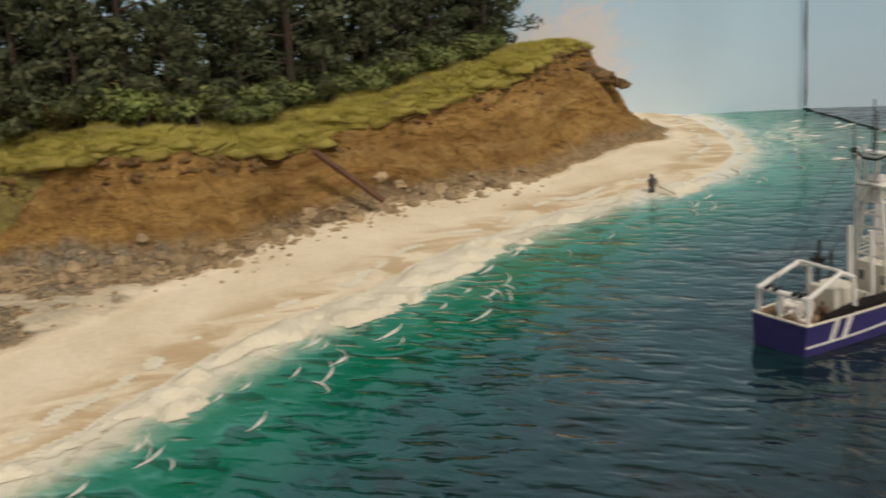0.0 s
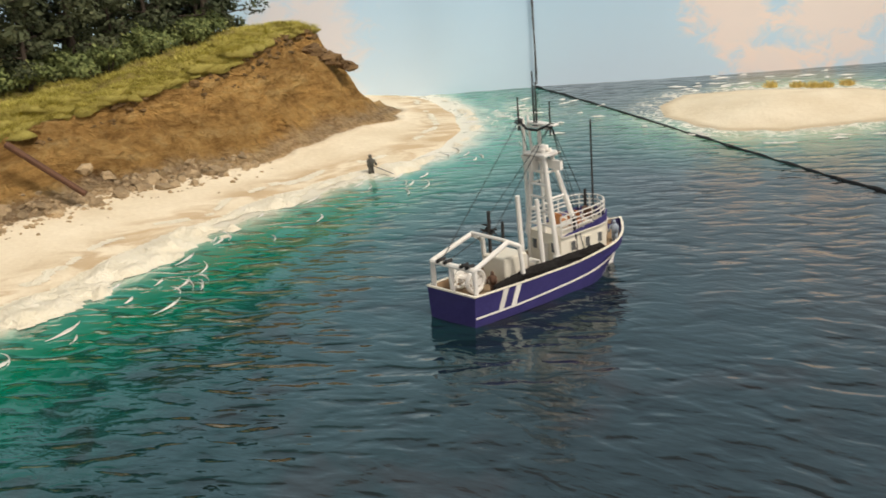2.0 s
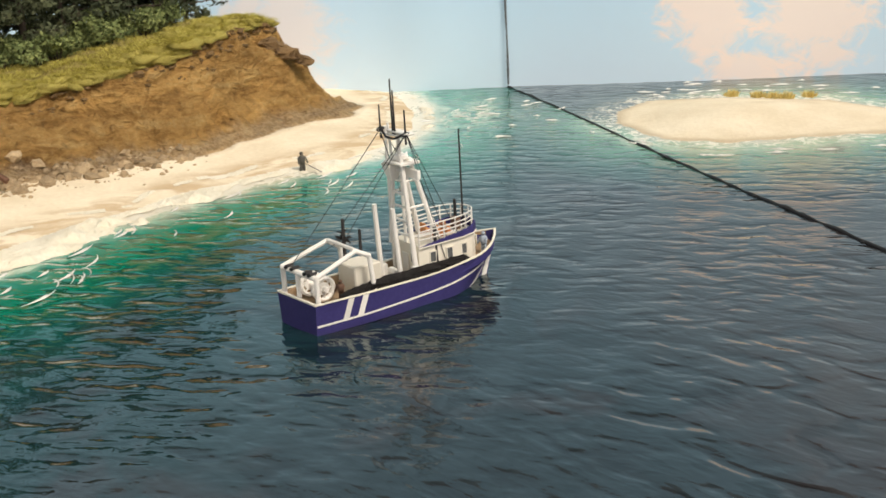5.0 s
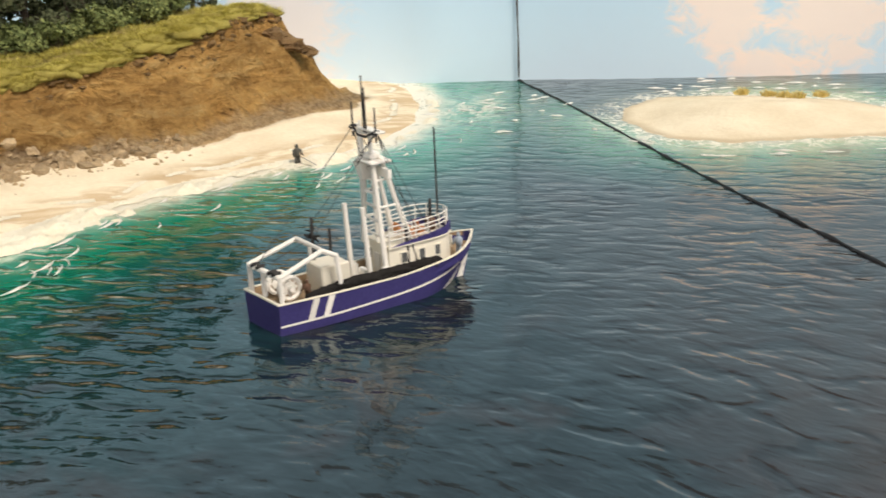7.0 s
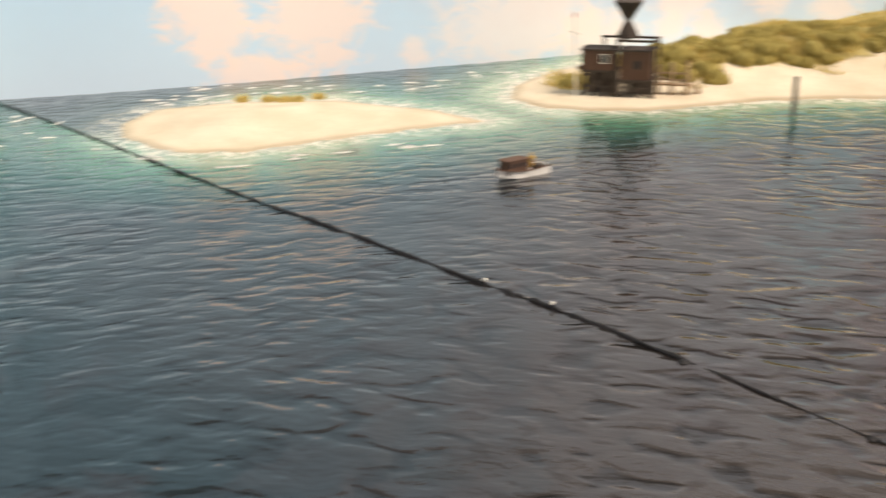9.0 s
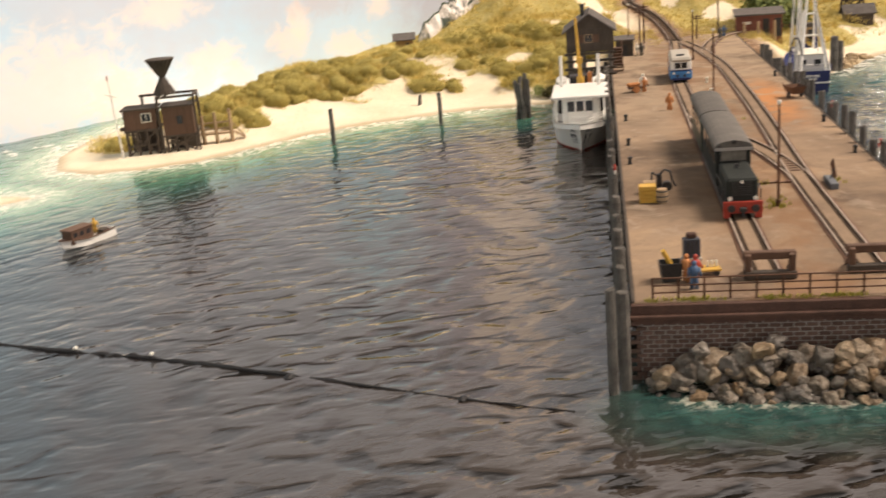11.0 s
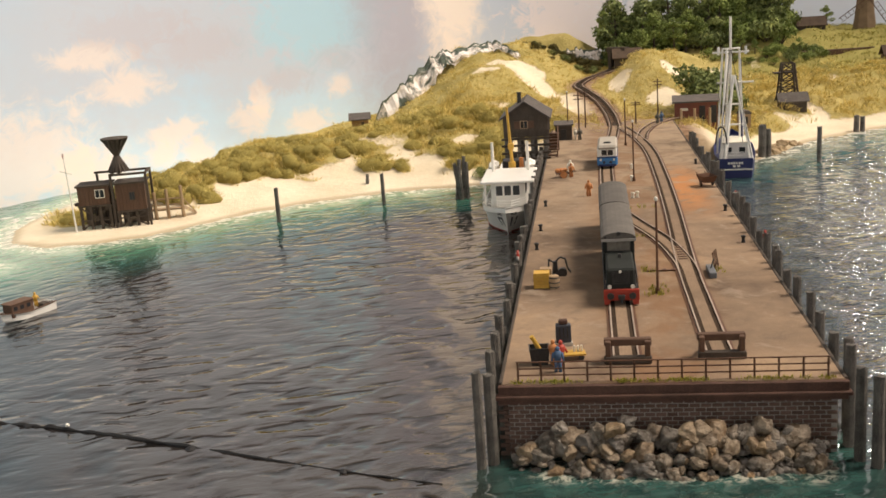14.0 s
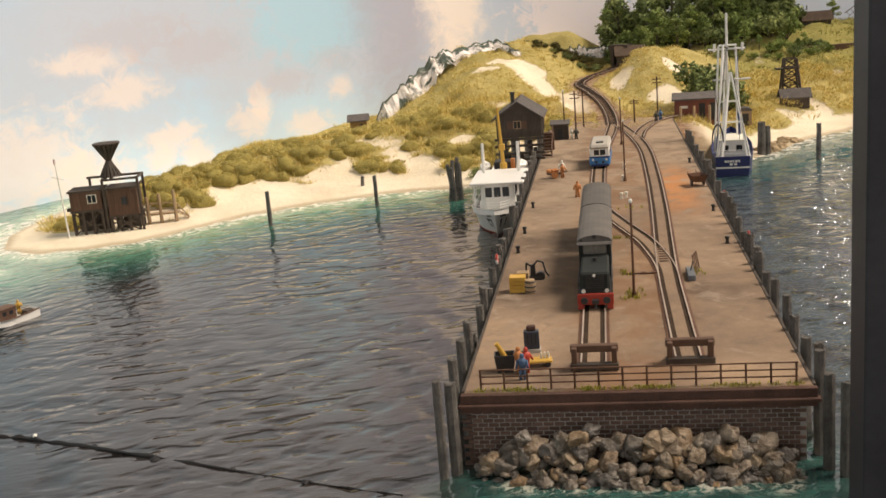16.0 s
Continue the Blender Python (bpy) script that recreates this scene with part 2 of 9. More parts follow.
M_PALEFIG = worn("figure_pale_plastic", (0.22, 0.28, 0.36), (0.45, 0.50, 0.55), 0.7, 5)
M_GREYFIG = worn("figure_grey_plastic", (0.06, 0.06, 0.05), (0.14, 0.13, 0.11), 0.7, 5)
M_FRAME = worn("black_showcase_frame", (0.020, 0.020, 0.024), (0.043, 0.043, 0.046), 0.55, 0.6, relief=0.0)
M_GLASS, _t, _b = material("dark_glass", 0.06, 0, 0.6)
_b.inputs["Base Color"].default_value = (0.02, 0.022, 0.025, 1)
M_LENS, _t, _b = material("lamp_glass", 0.15, 0, 0.6)
_b.inputs["Base Color"].default_value = (0.75, 0.73, 0.65, 1)

# ---- plan of the shores ----
COAST_WEST = [(-30, -165), (-55, -130), (-72, -110), (-81, -98), (-85, -92), (-90, -85), (-97, -77), (-101, -67), (-106, -58), (-112, -49), (-117, -37), (-121, -23), (-122, -13), (-126, -4), (-134, 5), (-146, 12), (-161, 17), (-178, 19), (-240, 19), (-240, -165)]
TOE_WEST = [(-105, -165), (-118, -112), (-124, -99), (-122, -92), (-118, -84), (-117, -76), (-126, -62), (-130, -52), (-132, -41), (-133, -29), (-137, -17), (-146, 0), (-153, 5), (-162, 3), (-175, -7), (-240, -8), (-240, -165)]
COAST_DUNES = [(-84, 142), (-87, 118), (-89, 102), (-88, 88), (-83, 78), (-75, 74.5), (-68, 76), (-61, 79.5), (-55, 87), (-49, 95), (-40, 102), (-26, 109), (-15, 110), (-4, 112), (2, 116), (24, 126), (33, 120), (39, 126), (50, 142), (65, 154), (95, 170), (150, 185), (260, 190), (260, 300), (-96, 300)]
COAST_ISLE = [(-122, 35), (-115, 29.5), (-102, 27), (-95, 32), (-90, 42), (-84, 53), (-78, 62), (-88, 65), (-106, 64), (-119, 55), (-126, 45)]
WALL = [(-120, -200), (-158, -160), (-180, -110), (-187, -55), (-182, -18), (-171, 13), (-163, 25), (-155.5, 37), (-141, 55), (-132, 67), (-124, 79), (-115, 92), (-106, 105), (-97, 119), (-84, 142), (-70, 165), (-50, 195), (-25, 222), (5, 242), (50, 258), (110, 262), (165, 248), (200, 215), (220, 160), (225, 90)]


def inside_distance(px, py, poly):
    """Distance to an outline, positive inside it."""
    d = np.full(px.shape, 1e9)
    odd = np.zeros(px.shape, bool)
    n = len(poly)
    for i in range(n):
        (ax, ay), (bx, by) = poly[i], poly[(i + 1) % n]
        ex, ey = bx - ax, by - ay
        t = np.clip(((px - ax) * ex + (py - ay) * ey) / (ex * ex + ey * ey), 0, 1)
        d = np.minimum(d, np.hypot(px - ax - t * ex, py - ay - t * ey))
        if ay != by:
            odd ^= ((ay > py) != (by > py)) & (px < ex * (py - ay) / ey + ax)
    return np.where(odd, d, -d)


def lattice(seed, n=64):
    return np.random.RandomState(seed).rand(n, n)


def value_noise(x, y, scale, seed, octaves=4, gain=0.5):
    """Smooth noise from 0 to 1 over arrays."""
    g, out, amp, tot = lattice(seed), 0.0, 1.0, 0.0
    for o in range(octaves):
        u, v = x / scale + 17.3 * o, y / scale + 9.1 * o
        i, j = np.floor(u).astype(int), np.floor(v).astype(int)
        fu, fv = u - i, v - j
        fu, fv = fu * fu * (3 - 2 * fu), fv * fv * (3 - 2 * fv)
        a, b, c, d = g[i % 64, j % 64], g[(i + 1) % 64, j % 64], g[i % 64, (j + 1) % 64], g[(i + 1) % 64, (j + 1) % 64]
        out = out + amp * ((a * (1 - fu) + b * fu) * (1 - fv) + (c * (1 - fu) + d * fu) * fv)
        tot += amp
        amp, scale = amp * gain, scale / 2
    return out / tot


def step(v, a, b):
    t = np.clip((v - a) / (b - a), 0, 1)
    return t * t * (3 - 2 * t)


def bumps(x, y, hills):
    out = 0.0
    for cx, cy, sx, sy, h in hills:
        out = out + h * np.exp(-(((x - cx) / sx) ** 2 + ((y - cy) / sy) ** 2) / 2)
    return out


# the railway's line from the pier up into the valley: x, y, z
LINE = [(12.5, 138, 5.6), (11.8, 152, 6.2), (10, 165, 7.6), (7.3, 175, 8.8), (5.2, 184, 9.6), (7.5, 193, 10.3), (12, 200, 11), (15.5, 206, 11.6)]


def line_at(x, y):
    """Distance to the railway's line and its height there."""
    d, h = np.full(x.shape, 1e9), np.zeros(x.shape)
    for (ax, ay, az), (bx, by, bz) in zip(LINE, LINE[1:]):
        ex, ey = bx - ax, by - ay
        t = np.clip(((x - ax) * ex + (y - ay) * ey) / (ex * ex + ey * ey), 0, 1)
        dd = np.hypot(x - ax - t * ex, y - ay - t * ey)
        h = np.where(dd < d, az + t * (bz - az), h)
        d = np.minimum(d, dd)
    return d, h


def height_west(x, y):
    sea, toe = inside_distance(x, y, COAST_WEST), inside_distance(x, y, TOE_WEST)
    n1, n2 = value_noise(x, y, 14, 3), value_noise(x, y, 4, 5, 3)
    beach = np.where(sea > 0, 0.1 + 0.12 * sea, sea * 0.25)
    beach = np.minimum(beach, 2.4) + (n2 - 0.5) * 0.3 * step(sea, 0, 4)
    w = toe + (n1 - 0.5) * 5 + (n2 - 0.5) * 1.6
    # the clay face: a talus, a steep bank with ledges, a nearly upright top
    crest = 9.4 + bumps(x, y, [(-152, -12, 12, 14, 5.0), (-122, -86, 14, 14, 2.6), (-136, -62, 8, 8, -1.6)]) + (n1 - 0.5) * 1.5
    face = 1.6 * step(w, -1, 3) + (crest - 4.0) * step(w, 1.5, 10.5) * (0.90 + 0.20 * n2) + 1.7 * step(w, 8.8, 10.2) + 1.7 * step(w, 10, 18)
    rough = np.abs(value_noise(x, y, 5.0, 7, 4, 0.6) - 0.5) * 2
    lumps = np.abs(value_noise(x, y, 2.6, 8, 3, 0.65) - 0.5) * 2
    bank = step(w, 0.5, 2.5) * (1 - step(w, 9, 11))
    face = face + (1.9 * (rough - 0.35) + 1.3 * (lumps - 0.3)) * bank
    ledge = 0.6 * np.abs(((face * 0.55 + n1 * 1.3) % 1) - 0.5) * step(w, 2, 4) * (1 - step(w, 9, 11))
    top = np.clip(toe - 11, 0, 40) * (0.08 + 0.14 * step(-y, 72, 92))
    return beach + face + ledge + top * step(w, 10, 14), w


DUNES = [(-68, 106, 10, 6, 2.0), (-57, 121, 12, 8, 1.7), (-41, 135, 13, 10, 2.0), (-20, 150, 14, 13, 2.2), (-14, 203, 13, 32, 15), (-29, 203, 8, 18, 4.2), (21, 191, 7, 14, 8.6), (32, 197, 10, 12, 2.2), (68, 232, 50, 27, 13), (44, 160, 14, 11, 0.8), (72, 180, 24, 14, 2.6), (115, 205, 36, 24, 5), (1, 232, 8, 4, 8)]


def height_dunes(x, y):
    sea = inside_distance(x, y, COAST_DUNES)
    n1, n2 = value_noise(x, y, 16, 11), value_noise(x, y, 5, 13, 3)
    beach = np.where(sea > 0, 0.1 + 0.10 * sea, sea * 0.25)
    beach = np.minimum(beach, 1.8) + (n2 - 0.5) * 0.2 * step(sea, 0, 4)
    up = bumps(x, y, DUNES) * (0.72 + 0.56 * n1) + (n2 - 0.5) * 1.1 + 1.6 * n1 * step(sea, 14, 30)
    z = beach + np.maximum(up, 0) * step(sea, 3, 17 + 4 * n1)
    z = z + grass_dunes(x, y, None) * 1.2 * step(value_noise(x, y, 5.0, 91, 2), 0.3, 0.7) * (y < 170)
    flat = 1 - step(np.hypot((x + 69) / 1.25, y - 86), 8, 15)
    z = z * (1 - flat) + np.minimum(z, 0.25) * flat
    quay = step(x, -4, 1) * (1 - step(x, 27, 34)) * step(y, 118, 126) * (1 - step(y, 148, 164))
    z = z * (1 - quay) + 5.2 * quay
    d, h = line_at(x, y)
    w = 1 - step(d, 2.2, 8)
    return z * (1 - w) + (h - 0.25) * w, sea


def height_isle(x, y):
    sea = inside_distance(x, y, COAST_ISLE)
    n2 = value_noise(x, y, 6, 21, 3)
    return np.where(sea > 0, 0.1 + 1.9 * step(sea, 0, 16) + (n2 - 0.5) * 0.3 * step(sea, 0, 5), sea * 0.25), sea


def grid(name, x0, x1, y0, y1, cell, height, mat, label, category, keep, floats, side=0.0, smooth=True):
    """A sheet of ground over a field of heights, with named values at its points."""
    nx, ny = int((x1 - x0) / cell) + 1, int((y1 - y0) / cell) + 1
    gx, gy = np.meshgrid(np.linspace(x0, x1, nx), np.linspace(y0, y1, ny), indexing="ij")
    gz, field = height(gx, gy)
    ok = keep(gx, gy, field)
    q = ok[:-1, :-1] | ok[1:, :-1] | ok[:-1, 1:] | ok[1:, 1:]
    idx = np.arange(nx * ny).reshape(nx, ny)
    faces = np.stack([idx[:-1, :-1][q], idx[1:, :-1][q], idx[1:, 1:][q], idx[:-1, 1:][q]], 1)
    used, faces = np.unique(faces, return_inverse=True)
    faces = faces.reshape(-1, 4)
    co = np.stack([gx.ravel()[used], gy.ravel()[used], gz.ravel()[used]], 1)
    me = bpy.data.meshes.new(name)
    me.from_pydata((co * K).tolist(), [], faces.tolist())
    for key, fn in floats.items():
        a = me.attributes.new(key, "FLOAT", "POINT")
        a.data.foreach_set("value", np.ascontiguousarray(fn(co[:, 0], co[:, 1], co[:, 2]), dtype=np.float32))
    me.materials.append(mat)
    if smooth:
        me.shade_smooth()
    ob = new(name, me)
    return tagged(ob, label, category, kind="structure")


# ---- ground materials ----
def sand_nodes(t, co):
    fine, big = nz(t, co, 1.6, 6, 0.65), nz(t, co, 0.12, 4)
    return mix(t, span(t, calc(t, "ADD", calc(t, "MULTIPLY", fine, 0.35), calc(t, "MULTIPLY", big, 0.65)), 0.3, 0.7), (0.70, 0.59, 0.41), (0.86, 0.76, 0.57)), fine


def turf_nodes(t, co):
    fine, big = nz(t, co, 2.6, 5, 0.7), nz(t, co, 0.14, 4)
    c = mix(t, span(t, big, 0.35, 0.65), (0.47, 0.385, 0.135), (0.64, 0.52, 0.21))
    # the inland meadow is greener than the dunes
    w = node(t, "ShaderNodeSeparateXYZ", {0: co})
    c = mix(t, calc(t, "MULTIPLY", span(t, calc(t, "ADD", w.outputs[1], calc(t, "MULTIPLY", big, 20.0)), 186.0, 200.0), span(t, w.outputs[0], 36.0, 48.0)), c, (0.27, 0.28, 0.075))
    c = mix(t, calc(t, "MULTIPLY", span(t, nz(t, co, 0.30, 4, 0.6), 0.52, 0.66), 0.55), c, (0.25, 0.22, 0.06))
    return mix(t, span(t, fine, 0.3, 0.75), (0.36, 0.29, 0.10), c), fine


M_DUNES, _t, _b = material("dune_sand_and_grass", 0.95, 0, 0.1)
_co = coords(_t)
_s, _f = sand_nodes(_t, _co)
_g, _f2 = turf_nodes(_t, _co)
_mask = span(_t, calc(_t, "ADD", attr(_t, "grass"), calc(_t, "MULTIPLY", calc(_t, "SUBTRACT", nz(_t, _co, 0.9, 5, 0.7), 0.5), 0.9)), 0.32, 0.70)
_c = mix(_t, _mask, _s, _g)
_c = mix(_t, span(_t, attr(_t, "wet"), 0.0, 1.0), _c, (0.36, 0.27, 0.15))
_bed = mix(_t, span(_t, nz(_t, _co, 0.8, 5), 0.35, 0.65), (0.20, 0.115, 0.065), (0.36, 0.24, 0.15))
_c = mix(_t, attr(_t, "ballast"), _c, _bed)
_t.links.new(_c, _b.inputs["Base Color"])
bump(_t, _b, calc(_t, "ADD", _f, calc(_t, "MULTIPLY", _mask, 0.8)), 0.25)

M_CLIFF, _t, _b = material("clay_cliff", 0.95, 0, 0.1)
_co = coords(_t)
_s, _f = sand_nodes(_t, _co)
_g, _f2 = turf_nodes(_t, _co)
_strata = nz(_t, _co, 0.35, 6, 0.65, 0.6, stretch=(0.45, 0.45, 1.8))
_fine = nz(_t, _co, 1.4, 6, 0.7)
_clay = ramp(_t, calc(_t, "ADD", calc(_t, "MULTIPLY", _strata, 0.7), calc(_t, "MULTIPLY", _fine, 0.3)), [(0.32, (0.20, 0.112, 0.042)), (0.43, (0.43, 0.245, 0.078)), (0.54, (0.60, 0.36, 0.12)), (0.66, (0.70, 0.48, 0.20))])
_clay = mix(_t, 1.0, _clay, ramp(_t, nz(_t, _co, 0.10, 5, 0.65, 0.8, stretch=(0.7, 0.7, 1.6)), [(0.36, (0.50, 0.46, 0.42)), (0.5, (0.95, 0.95, 0.95)), (0.64, (1.12, 1.10, 1.05))]), "MULTIPLY")
_grey = mix(_t, span(_t, _fine, 0.35, 0.65), (0.24, 0.195, 0.135), (0.60, 0.50, 0.35))
# cracks and shelves in the clay
_vor = node(_t, "ShaderNodeTexVoronoi", {"Vector": node(_t, "ShaderNodeVectorMath", {0: node(_t, "ShaderNodeVectorMath", {0: _co, 1: (0.6, 0.6, 1.5)}, operation="MULTIPLY").outputs[0], 1: node(_t, "ShaderNodeVectorMath", {0: node(_t, "ShaderNodeTexNoise", {"Vector": _co, "Scale": 0.35, "Detail": 4.0}).outputs["Color"], 1: (3.2, 3.2, 3.2)}, operation="MULTIPLY").outputs[0]}, operation="ADD").outputs[0], "Scale": 0.42})
_vor.feature = "DISTANCE_TO_EDGE"
_blk = node(_t, "ShaderNodeTexVoronoi", {"Vector": node(_t, "ShaderNodeVectorMath", {0: _co, 1: node(_t, "ShaderNodeVectorMath", {0: node(_t, "ShaderNodeTexNoise", {"Vector": _co, "Scale": 0.5, "Detail": 5.0}).outputs["Color"], 1: (2.6, 2.6, 1.4)}, operation="MULTIPLY").outputs[0]}, operation="ADD").outputs[0], "Scale": 0.34})
_lump = nz(_t, _co, 0.45, 5, 0.6, 1.2, stretch=(0.8, 0.8, 1.3))
_crack = calc(_t, "MULTIPLY", span(_t, _vor.outputs["Distance"], 0.07, 0.0), span(_t, nz(_t, _co, 0.22, 3), 0.42, 0.6))
_clay = mix(_t, calc(_t, "MULTIPLY", span(_t, _lump, 0.52, 0.68), 0.55), _clay, (0.60, 0.39, 0.145))
_clay = mix(_t, calc(_t, "MULTIPLY", span(_t, _lump, 0.38, 0.28), 0.4), _clay, (0.15, 0.088, 0.036))
_clay = mix(_t, calc(_t, "MULTIPLY", _crack, 0.12), _clay, (0.085, 0.048, 0.022))
_clay = mix(_t, calc(_t, "MULTIPLY", span(_t, nz(_t, _co, 0.9, 4, 0.6), 0.62, 0.74), 0.5), _clay, (0.11, 0.075, 0.04))
_c = mix(_t, attr(_t, "talus"), _clay, _grey)
_c = mix(_t, span(_t, calc(_t, "ADD", attr(_t, "grass"), calc(_t, "MULTIPLY", calc(_t, "SUBTRACT", _fine, 0.5), 0.6)), 0.4, 0.6), _c, _g)
_c = mix(_t, span(_t, calc(_t, "ADD", attr(_t, "sand"), calc(_t, "MULTIPLY", calc(_t, "SUBTRACT", _fine, 0.5), 0.5)), 0.35, 0.65), _c, _s)
_streak = nz(_t, _co, 0.28, 5, 0.6, 0.8, stretch=(1.0, 0.45, 1.0))
_c = mix(_t, calc(_t, "MULTIPLY", attr(_t, "wet"), span(_t, _streak, 0.40, 0.60)), _c, (0.50, 0.35, 0.19))
_t.links.new(_c, _b.inputs["Base Color"])
bump(_t, _b, calc(_t, "MULTIPLY", calc(_t, "SUBTRACT", calc(_t, "ADD", calc(_t, "MULTIPLY", _strata, 1.8), _fine), calc(_t, "SUBTRACT", calc(_t, "MULTIPLY", _blk.outputs["Distance"], 0.9), calc(_t, "MULTIPLY", _lump, 2.4))), calc(_t, "SUBTRACT", 1.0, calc(_t, "MULTIPLY", attr(_t, "sand"), 0.93))), 1.25)

# ---- land ----
WALL_FIELD = [*WALL, (225, -200)]


def in_hall(x, y, f):
    return inside_distance(x, y, WALL_FIELD) > -3


def grass_west(x, y, z):
    w = height_west(x, y)[1]
    ragged = w + 2.2 * (value_noise(x, y, 3.5, 43, 3) - 0.5)
    # south of a slanting line the turf runs right down the bank
    low = step(-(7.2 * (y + 84.6) + 12.4 * (x + 134.4)) / 14.3 + 4 * (value_noise(x, y, 4, 41, 3) - 0.5), -0.3, 1.2) * step(w, 1.5, 4)
    return np.maximum(step(ragged, 10.3, 11.2), low)


def rubble_west(x, y, w):
    """The grey rubble between beach and bank where the bank falls back."""
    sea = inside_distance(x, y, COAST_WEST) + 5 * (value_noise(x, y, 6, 45, 3) - 0.5)
    patchy = 0.35 + 0.65 * step(value_noise(x, y, 4.5, 46, 3), 0.36, 0.56)
    return patchy * step(sea, 15, 19) * step(-y, 74, 82) * (1 - step(w, 2.5, 4.5))


cliff = grid("ground_west", -208, -35, -165, 26, 0.5, height_west, M_CLIFF, "ochre clay cliff above a pale sand beach, grass on its top", "cliff",
             lambda x, y, w: (inside_distance(x, y, COAST_WEST) > -3) & in_hall(x, y, 0),
             {"grass": grass_west,
              "sand": lambda x, y, z: (1 - step(height_west(x, y)[1], -2.5, 0.5)) * (1 - rubble_west(x, y, height_west(x, y)[1])),
              "talus": lambda x, y, z: np.maximum((1 - step(height_west(x, y)[1], 1.0, 3.2)) * 0.5, rubble_west(x, y, height_west(x, y)[1])),
              "wet": lambda x, y, z: 0.75 * (1 - step(inside_distance(x, y, COAST_WEST), 4.0, 8.5))})


SAND_PATCHES = [(-18.5, 184.5, 2.4, 1.6), (-14, 184, 3.6, 3.6), (-9.4, 182.4, 4, 4.6), (-5.4, 180, 4, 5), (-1.6, 176.6, 3.8, 5), (1.6, 171.5, 3.4, 5), (4.6, 166, 3.2, 5), (7, 160, 2.6, 4), (-16, 176, 2.4, 1.2), (-10.6, 154, 2.4, 1.8), (-22.8, 144.6, 3.4, 1.6), (-27, 143.6, 3.4, 1.5), (-17.2, 133.2, 3.2, 1.6), (26.8, 185.8, 2.6, 2.4), (29.4, 182.4, 3.2, 2.2), (24.6, 170, 5, 4.5), (15.5, 182, 2.2, 5)]


def sand_patches(x, y):
    wx, wy = x + 5 * (value_noise(x, y, 5, 35, 3) - 0.5), y + 5 * (value_noise(x, y, 5, 36, 3) - 0.5)
    out = np.zeros(x.shape)
    for cx, cy, rx, ry in SAND_PATCHES:
        out = np.maximum(out, 1 - step(np.hypot((wx - cx) / rx, (wy - cy) / ry), 0.75, 1.35))
    return out


def grass_dunes(x, y, z):
    sea = inside_distance(x, y, COAST_DUNES)
    n = value_noise(x, y, 13, 31, 4, 0.6)
    g = step(n + 0.07 * step(y, 150, 170) + 0.08 * step(x, 14, 22) * step(y, 150, 165) + 0.05 * step(y, 104, 118) * (1 - step(x, -12, -4)), 0.40, 0.58)
    # tongues of blown sand run up between the tussocks
    tongue = 7 * step(value_noise(0.95 * x + 0.3 * y, 0.3 * y, 5.5, 77, 2), 0.36, 0.56) * (1 - step(x, -8, 0))
    g = g * step(sea - tongue, 6.5, 10)
    g = g * (1 - (1 - step(x, -64, -58)) * (1 - step(y, 95, 99)))
    g = np.maximum(g, 0.95 * (np.hypot(x + 79, (y - 92) * 1.2) < 4.5))
    g = np.maximum(g, step(x, 42, 55) * step(y, 178, 195))
    g = np.maximum(g, 0.92 * step(y, 128, 140) * (1 - step(x, 34, 40)) * step(sea, 12, 18)) * (1 - sand_patches(x, y))
    return g * (1 - step(-line_at(x, y)[0], -3.5, -1.5))


dunes = grid("ground_dunes", -106, 232, 66, 268, 1.25, height_dunes, M_DUNES, "pale sand dunes and hill with yellow-green marram grass", "dunes",
             lambda x, y, s: (s > -4) & in_hall(x, y, 0),
             {"grass": grass_dunes, "wet": lambda x, y, z: 0.6 * (1 - step(inside_distance(x, y, COAST_DUNES), 0.3, 2.5)),
              "ballast": lambda x, y, z: np.maximum(1 - step(line_at(x, y)[0], 2.0, 4.2), step(y, 118, 124) * (1 - step(y, 148, 166)) * step(x, -3, 2) * (1 - step(x, 25, 31)))})
isle = grid("ground_isle", -132, -72, 20, 72, 0.9, height_isle, M_DUNES, "low oval sandbank ringed by pale surf", "sandbank",
            lambda x, y, s: s > -3,
            {"grass": lambda x, y, z: 0 * x, "wet": lambda x, y, z: 0.5 * (1 - step(inside_distance(x, y, COAST_ISLE), 0.3, 2.5)), "ballast": lambda x, y, z: 0 * x})

# ---- water: clear cast resin over a painted bed ----
M_WATER, _t, _b = material("painted_resin_water", 0.06, 0, 0.5)
_b.inputs["IOR"].default_value = 1.58
_co = coords(_t)
_w = attr(_t, "west")
_o = attr(_t, "east")
_wob = calc(_t, "MULTIPLY", calc(_t, "SUBTRACT", nz(_t, _co, 0.16, 5, 0.6), 0.5), 9.0)
_deep = mix(_t, span(_t, nz(_t, _co, 0.035, 3), 0.35, 0.65), (0.010, 0.030, 0.040), (0.014, 0.052, 0.058))
_cw = ramp(_t, calc(_t, "DIVIDE", calc(_t, "ADD", _w, _wob), 56.0), [(0.0, (0.80, 0.70, 0.50)), (0.05, (0.72, 0.68, 0.50)), (0.09, (0.26, 0.46, 0.35)), (0.13, (0.05, 0.28, 0.20)), (0.24, (0.002, 0.165, 0.092)), (0.38, (0.005, 0.084, 0.069)), (0.56, (0.006, 0.036, 0.039)), (1.0, (0.009, 0.019, 0.023))])
